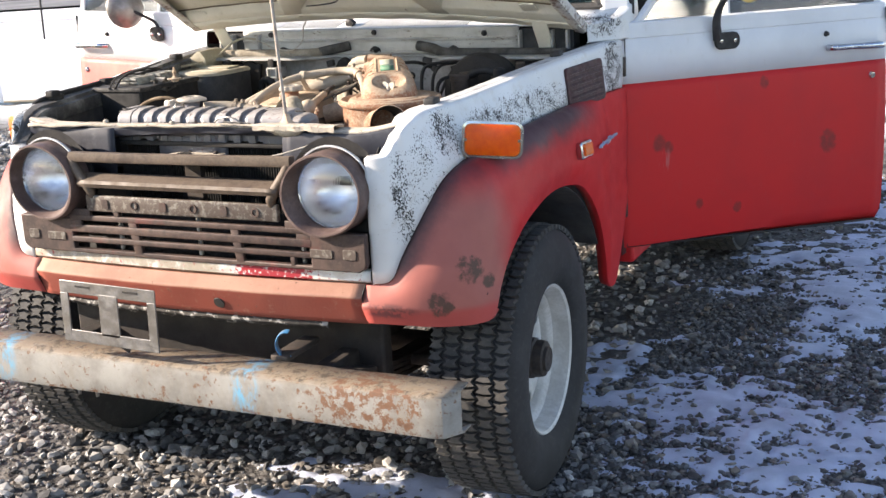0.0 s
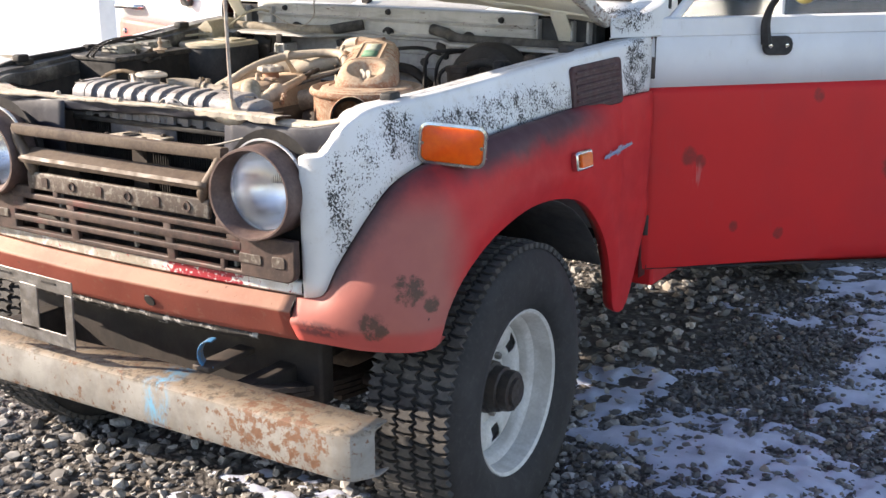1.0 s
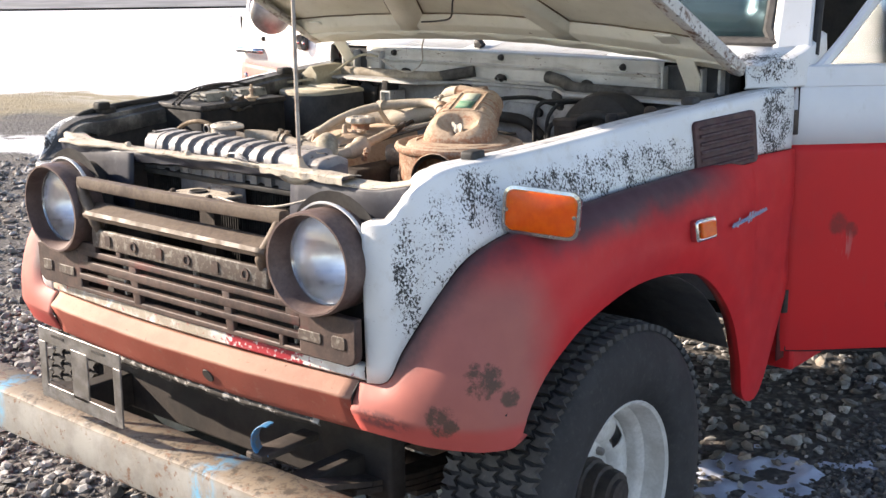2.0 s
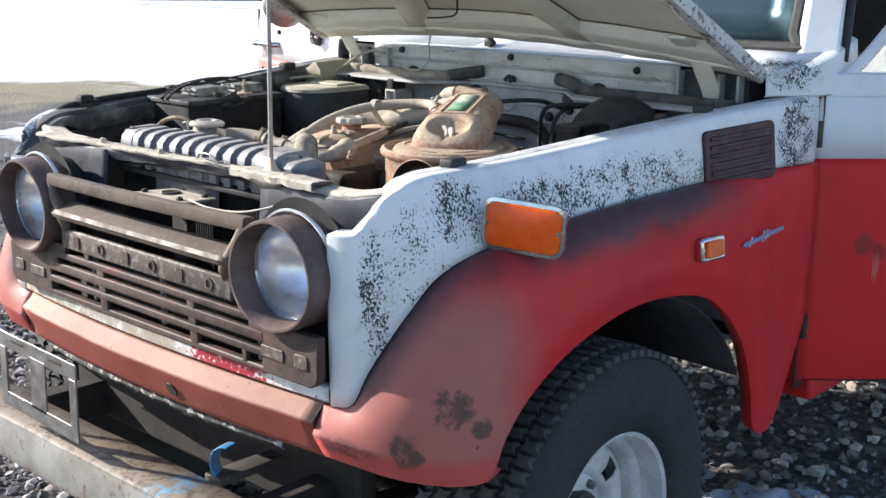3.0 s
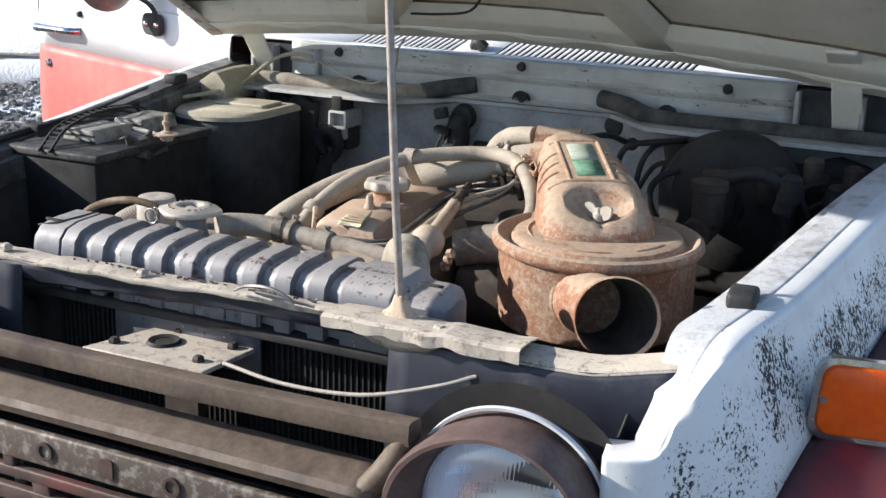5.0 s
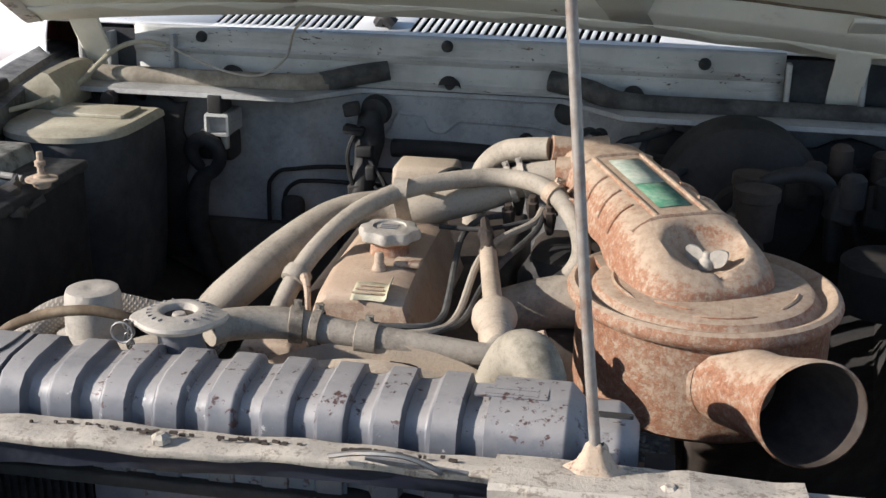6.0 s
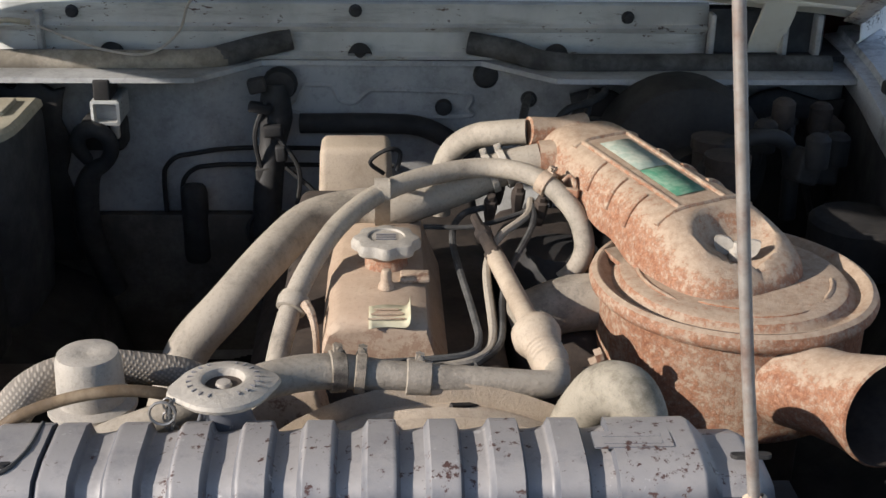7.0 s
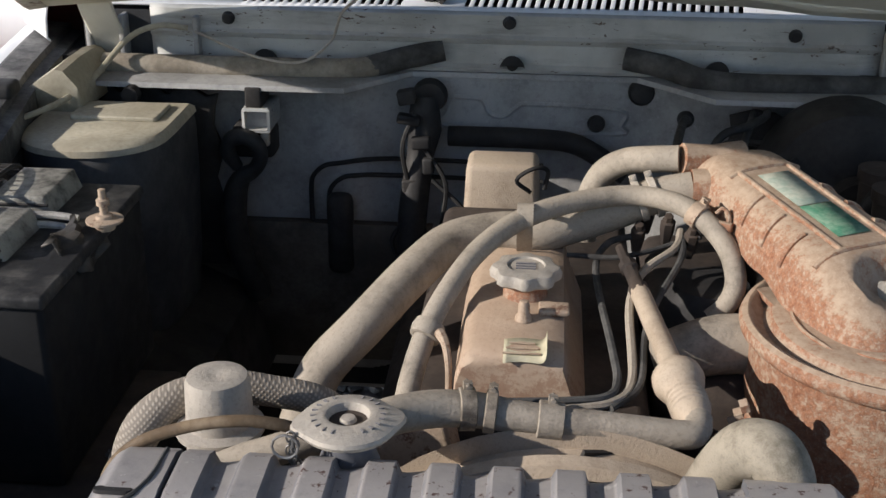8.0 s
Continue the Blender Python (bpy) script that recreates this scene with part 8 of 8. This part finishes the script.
    lathe(bm, ((0.0, 0.018), (0.012, 0.016), (0.013, 0.0)), facing((-0.56, 1.052, 1.122), (0, -1, 0)), 10)
    part("stud", bm, M["dark"], h)
    # tan ducting and wires in the corner
    bm = bmesh.new()
    rows = []
    for y, k in ((0.985, 0.0), (0.992, 1.0), (1.05, 1.06), (1.10, 1.06), (1.14, 0.95)):
        rows.append([(-0.652 + dx, y, 1.112 + dz * k) for dx, dz in ((-0.044, 0.0), (-0.038, 0.026), (0.008, 0.056), (0.018, 0.054), (0.036, 0.032), (0.042, 0.0))])
    grid(bm, rows)
    part("corner_cover", bm, M["cream"], wagon, "folded dusty cream box in the rear corner", thick=0.003)
    bm = bmesh.new()
    tube(bm, [(-0.74, 0.75, 1.09), (-0.69, 0.86, 1.12), (-0.635, 0.96, 1.13), (-0.615, 1.05, 1.142), (-0.58, 1.11, 1.185), (-0.54, 1.13, 1.200), (-0.50, 1.14, 1.195)], 0.0042, 8, 6)
    part("tan_wire", bm, M["cream"], wagon, "tan taped wire")
    bm = bmesh.new()
    tube(bm, [(-0.49, 1.14, 1.19), (-0.40, 1.11, 1.165), (-0.33, 1.10, 1.16), (-0.285, 1.10, 1.19), (-0.265, 1.08, 1.235), (-0.24, 1.06, 1.26)], 0.0021, 7, 6)
    part("hood_wire", bm, M["pale"], wagon, "thin pale wire drooping from the bonnet")
    bm = bmesh.new()
    tube(bm, [(-0.60, 0.10, 1.03), (-0.615, 0.15, 1.10), (-0.628, 0.25, 1.118), (-0.645, 0.45, 1.125), (-0.665, 0.66, 1.132), (-0.70, 0.85, 1.145)], 0.0075, 8, 6)
    part("wing_loom", bm, M["black"], wagon, "black wire loom along the passenger rail")
    for k, (y, x) in enumerate(((0.22, -0.60), (0.5, -0.64), (0.75, -0.66))):
        bm = rbox((x, y, 1.128), (0.03, 0.035, 0.02), 0.005)
        part("loom_clip", bm, M["dark"], wagon, "dark loom clip")
    bm = rbox((-0.60, 0.70, 0.98), (0.16, 0.16, 0.18), 0.03)
    part("air_box", bm, M["dark"], wagon, "dark box beside the battery")


battery_side()


def driver_side():
    m = facing((0.42, 1.02, 1.035), (0, -1, 0.05))
    bm = bmesh.new()
    lathe(bm, ((0.118, -0.02), (0.122, 0.03), (0.112, 0.065), (0.08, 0.085), (0.04, 0.092), (0.038, 0.12), (0.0, 0.12)), m, 36)
    ob = part("brake_booster", bm, M["dark"], wagon, "sooty black brake booster drum")
    bm = bmesh.new()
    tube(bm, [(0.42, 0.90, 1.035), (0.42, 0.76, 1.03)], 0.024, 14, 1)
    part("master_cylinder", bm, M["under"], ob)
    for y in (0.80, 0.87):
        bm = bmesh.new()
        lathe(bm, ((0.024, 0.0), (0.026, 0.05), (0.029, 0.052), (0.029, 0.066), (0.0, 0.068)), Matrix.Translation((0.43, y, 1.045)), 18)
        part("fluid_reservoir", bm, M["under"], ob)
    bm = bmesh.new()
    tube(bm, [(0.40, 0.86, 1.02), (0.41, 0.85, 1.06), (0.43, 0.85, 1.094), (0.461, 0.85, 1.114), (0.502, 0.85, 1.118), (0.53, 0.86, 1.09), (0.54, 0.87, 1.0)], 0.011, 10, 7)
    part("vacuum_pipe", bm, M["black"], ob)
    bm = bmesh.new()
    tube(bm, [(0.231, 0.95, 0.98), (0.231, 0.95, 1.03), (0.235, 0.95, 1.095), (0.250, 0.955, 1.121), (0.28, 0.97, 1.127), (0.31, 1.02, 1.125), (0.32, 1.06, 1.12)], 0.0055, 10, 6)
    tube(bm, [(0.266, 0.95, 0.98), (0.268, 0.95, 1.04), (0.273, 0.955, 1.09), (0.285, 0.985, 1.118), (0.30, 1.05, 1.12)], 0.0050, 10, 6)
    part("servo_pipe", bm, M["black"], ob, "two black bent pipes before the firewall")
    rng = random.Random(8)
    # random dark lumps added to fill out the clutter by the firewall
    clutter = ((0.36, 0.98), (0.50, 0.94), (0.56, 1.0), (0.60, 0.92), (0.63, 1.02), (0.54, 0.84))
    for k, (x, y) in enumerate(clutter):
        z = 1.06 + 0.012 * (k % 3)
        bm = rbox((x, y, z), (rng.uniform(0.03, 0.06), rng.uniform(0.03, 0.05), rng.uniform(0.03, 0.06)), 0.006, Euler((rng.uniform(-0.3, 0.3), rng.uniform(-0.3, 0.3), rng.uniform(-0.6, 0.6))).to_matrix())
        lathe(bm, ((0.016, 0.0), (0.016, 0.036), (0.010, 0.042), (0.0, 0.043)), Matrix.Translation((x + rng.uniform(-0.02, 0.02), y - 0.02, z + 0.005)), 12)
        part("clutter_block", bm, M["dark"] if k % 2 else M["under"], wagon, "small dark clutter block by the firewall")
    for k in range(8):
        bm = bmesh.new()
        x, y = rng.uniform(0.30, 0.60), rng.uniform(0.92, 1.02)
        tube(bm, [(x, y, 0.98), (x + rng.uniform(-0.03, 0.03), y - 0.02, 1.05), (x + rng.uniform(-0.06, 0.06), y, 1.09 + rng.uniform(-0.02, 0.03)), (x + rng.uniform(-0.10, 0.10), 1.07, 1.07), (x + rng.uniform(-0.10, 0.10), 1.09, 1.0)], rng.uniform(0.0035, 0.007), 7, 6)
        part("loose_pipe", bm, M["black"], wagon, "thin sooty bent pipe by the firewall")
    bm = bmesh.new()
    lathe(bm, ((0.060, -0.05), (0.062, 0.01), (0.055, 0.016), (0.0, 0.018)), Matrix.Translation((0.60, 0.78, 1.02)), 24)
    part("canister", bm, M["dark"], wagon, "dusty dark canister")
    bm = bmesh.new()
    tube(bm, [(0.175, 0.80, 1.12), (0.18, 0.86, 1.135), (0.20, 0.98, 1.13), (0.215, 1.06, 1.105)], 0.0055, 8, 6)
    part("vacuum_line", bm, M["black"], wagon, "black vacuum line")
    bm = bmesh.new()
    tube(bm, [(0.62, 0.20, 1.02), (0.56, 0.19, 1.03), (0.50, 0.165, 1.02), (0.44, 0.13, 1.0)], 0.006, 8, 6)
    part("lamp_cable", bm, M["pale"], wagon, "pale lamp cable")
    bm = bmesh.new()
    outline = [(0.30, 0.10), (0.60, 0.10), (0.60, 0.34), (0.44, 0.36), (0.30, 0.2)]
    slab(bm, outline, Matrix.Translation((0, 0, 0.86)), 0.004)
    part("inner_shelf", bm, M["under"], wagon, "rusty inner shelf")


driver_side()


# ---- around the yard ----
def post():
    bm = rbox((0, 0, 1.9), (0.18, 0.18, 3.8), 0.012)
    ob = part("post", bm, M["door_white"], None)
    ob.location = (-8.1, 7.4, 0)
    ob.rotation_euler = (0, 0, radians(-43))
    tagged(ob, "square white painted post standing in the gravel", "post")


post()


def fence():
    f = tagged(new("wire_fence"), "thin dark wire fence posts standing in the snow", "fence")
    f.location = (-15.0, 15.7, 0)
    for k in range(0, 3):
        bm = bmesh.new()
        tube(bm, [(k * 3.2, k * 1.0, -0.1), (k * 3.2 + 0.02, k * 1.0, 1.0)], 0.022, 8, 1)
        part("fence_post", bm, M["dark"], f)
    for z in (0.35, 0.75):
        bm = bmesh.new()
        tube(bm, [(k * 3.2, k * 1.0, z - 0.03 * (k % 2)) for k in range(-2, 3)], 0.006, 6, 1)
        part("wire", bm, M["dark"], f)


fence()


def road():
    m = Mat("grey_asphalt", 0.8)
    m.colour(m.mix(m.step(m.noise(0.6, 5), 0.4, 0.6), (0.11, 0.11, 0.115), (0.18, 0.178, 0.18))).bump(m.noise(90, 3), 0.3, 0.004)
    bm = bmesh.new()
    d, n = Vector((0.72, 0.69, 0)), Vector((-0.69, 0.72, 0))
    grid(bm, [[Vector((-24.8, 25.9, 0.06)) + n * w + d * k for k in (-150, -50, 0, 50, 150)] for w in (0, 8, 16, 25)])
    ob = part("road", bm, m.m, None)
    tagged(ob, "wide grey asphalt road beyond the snowy field", "road", kind="structure")


road()
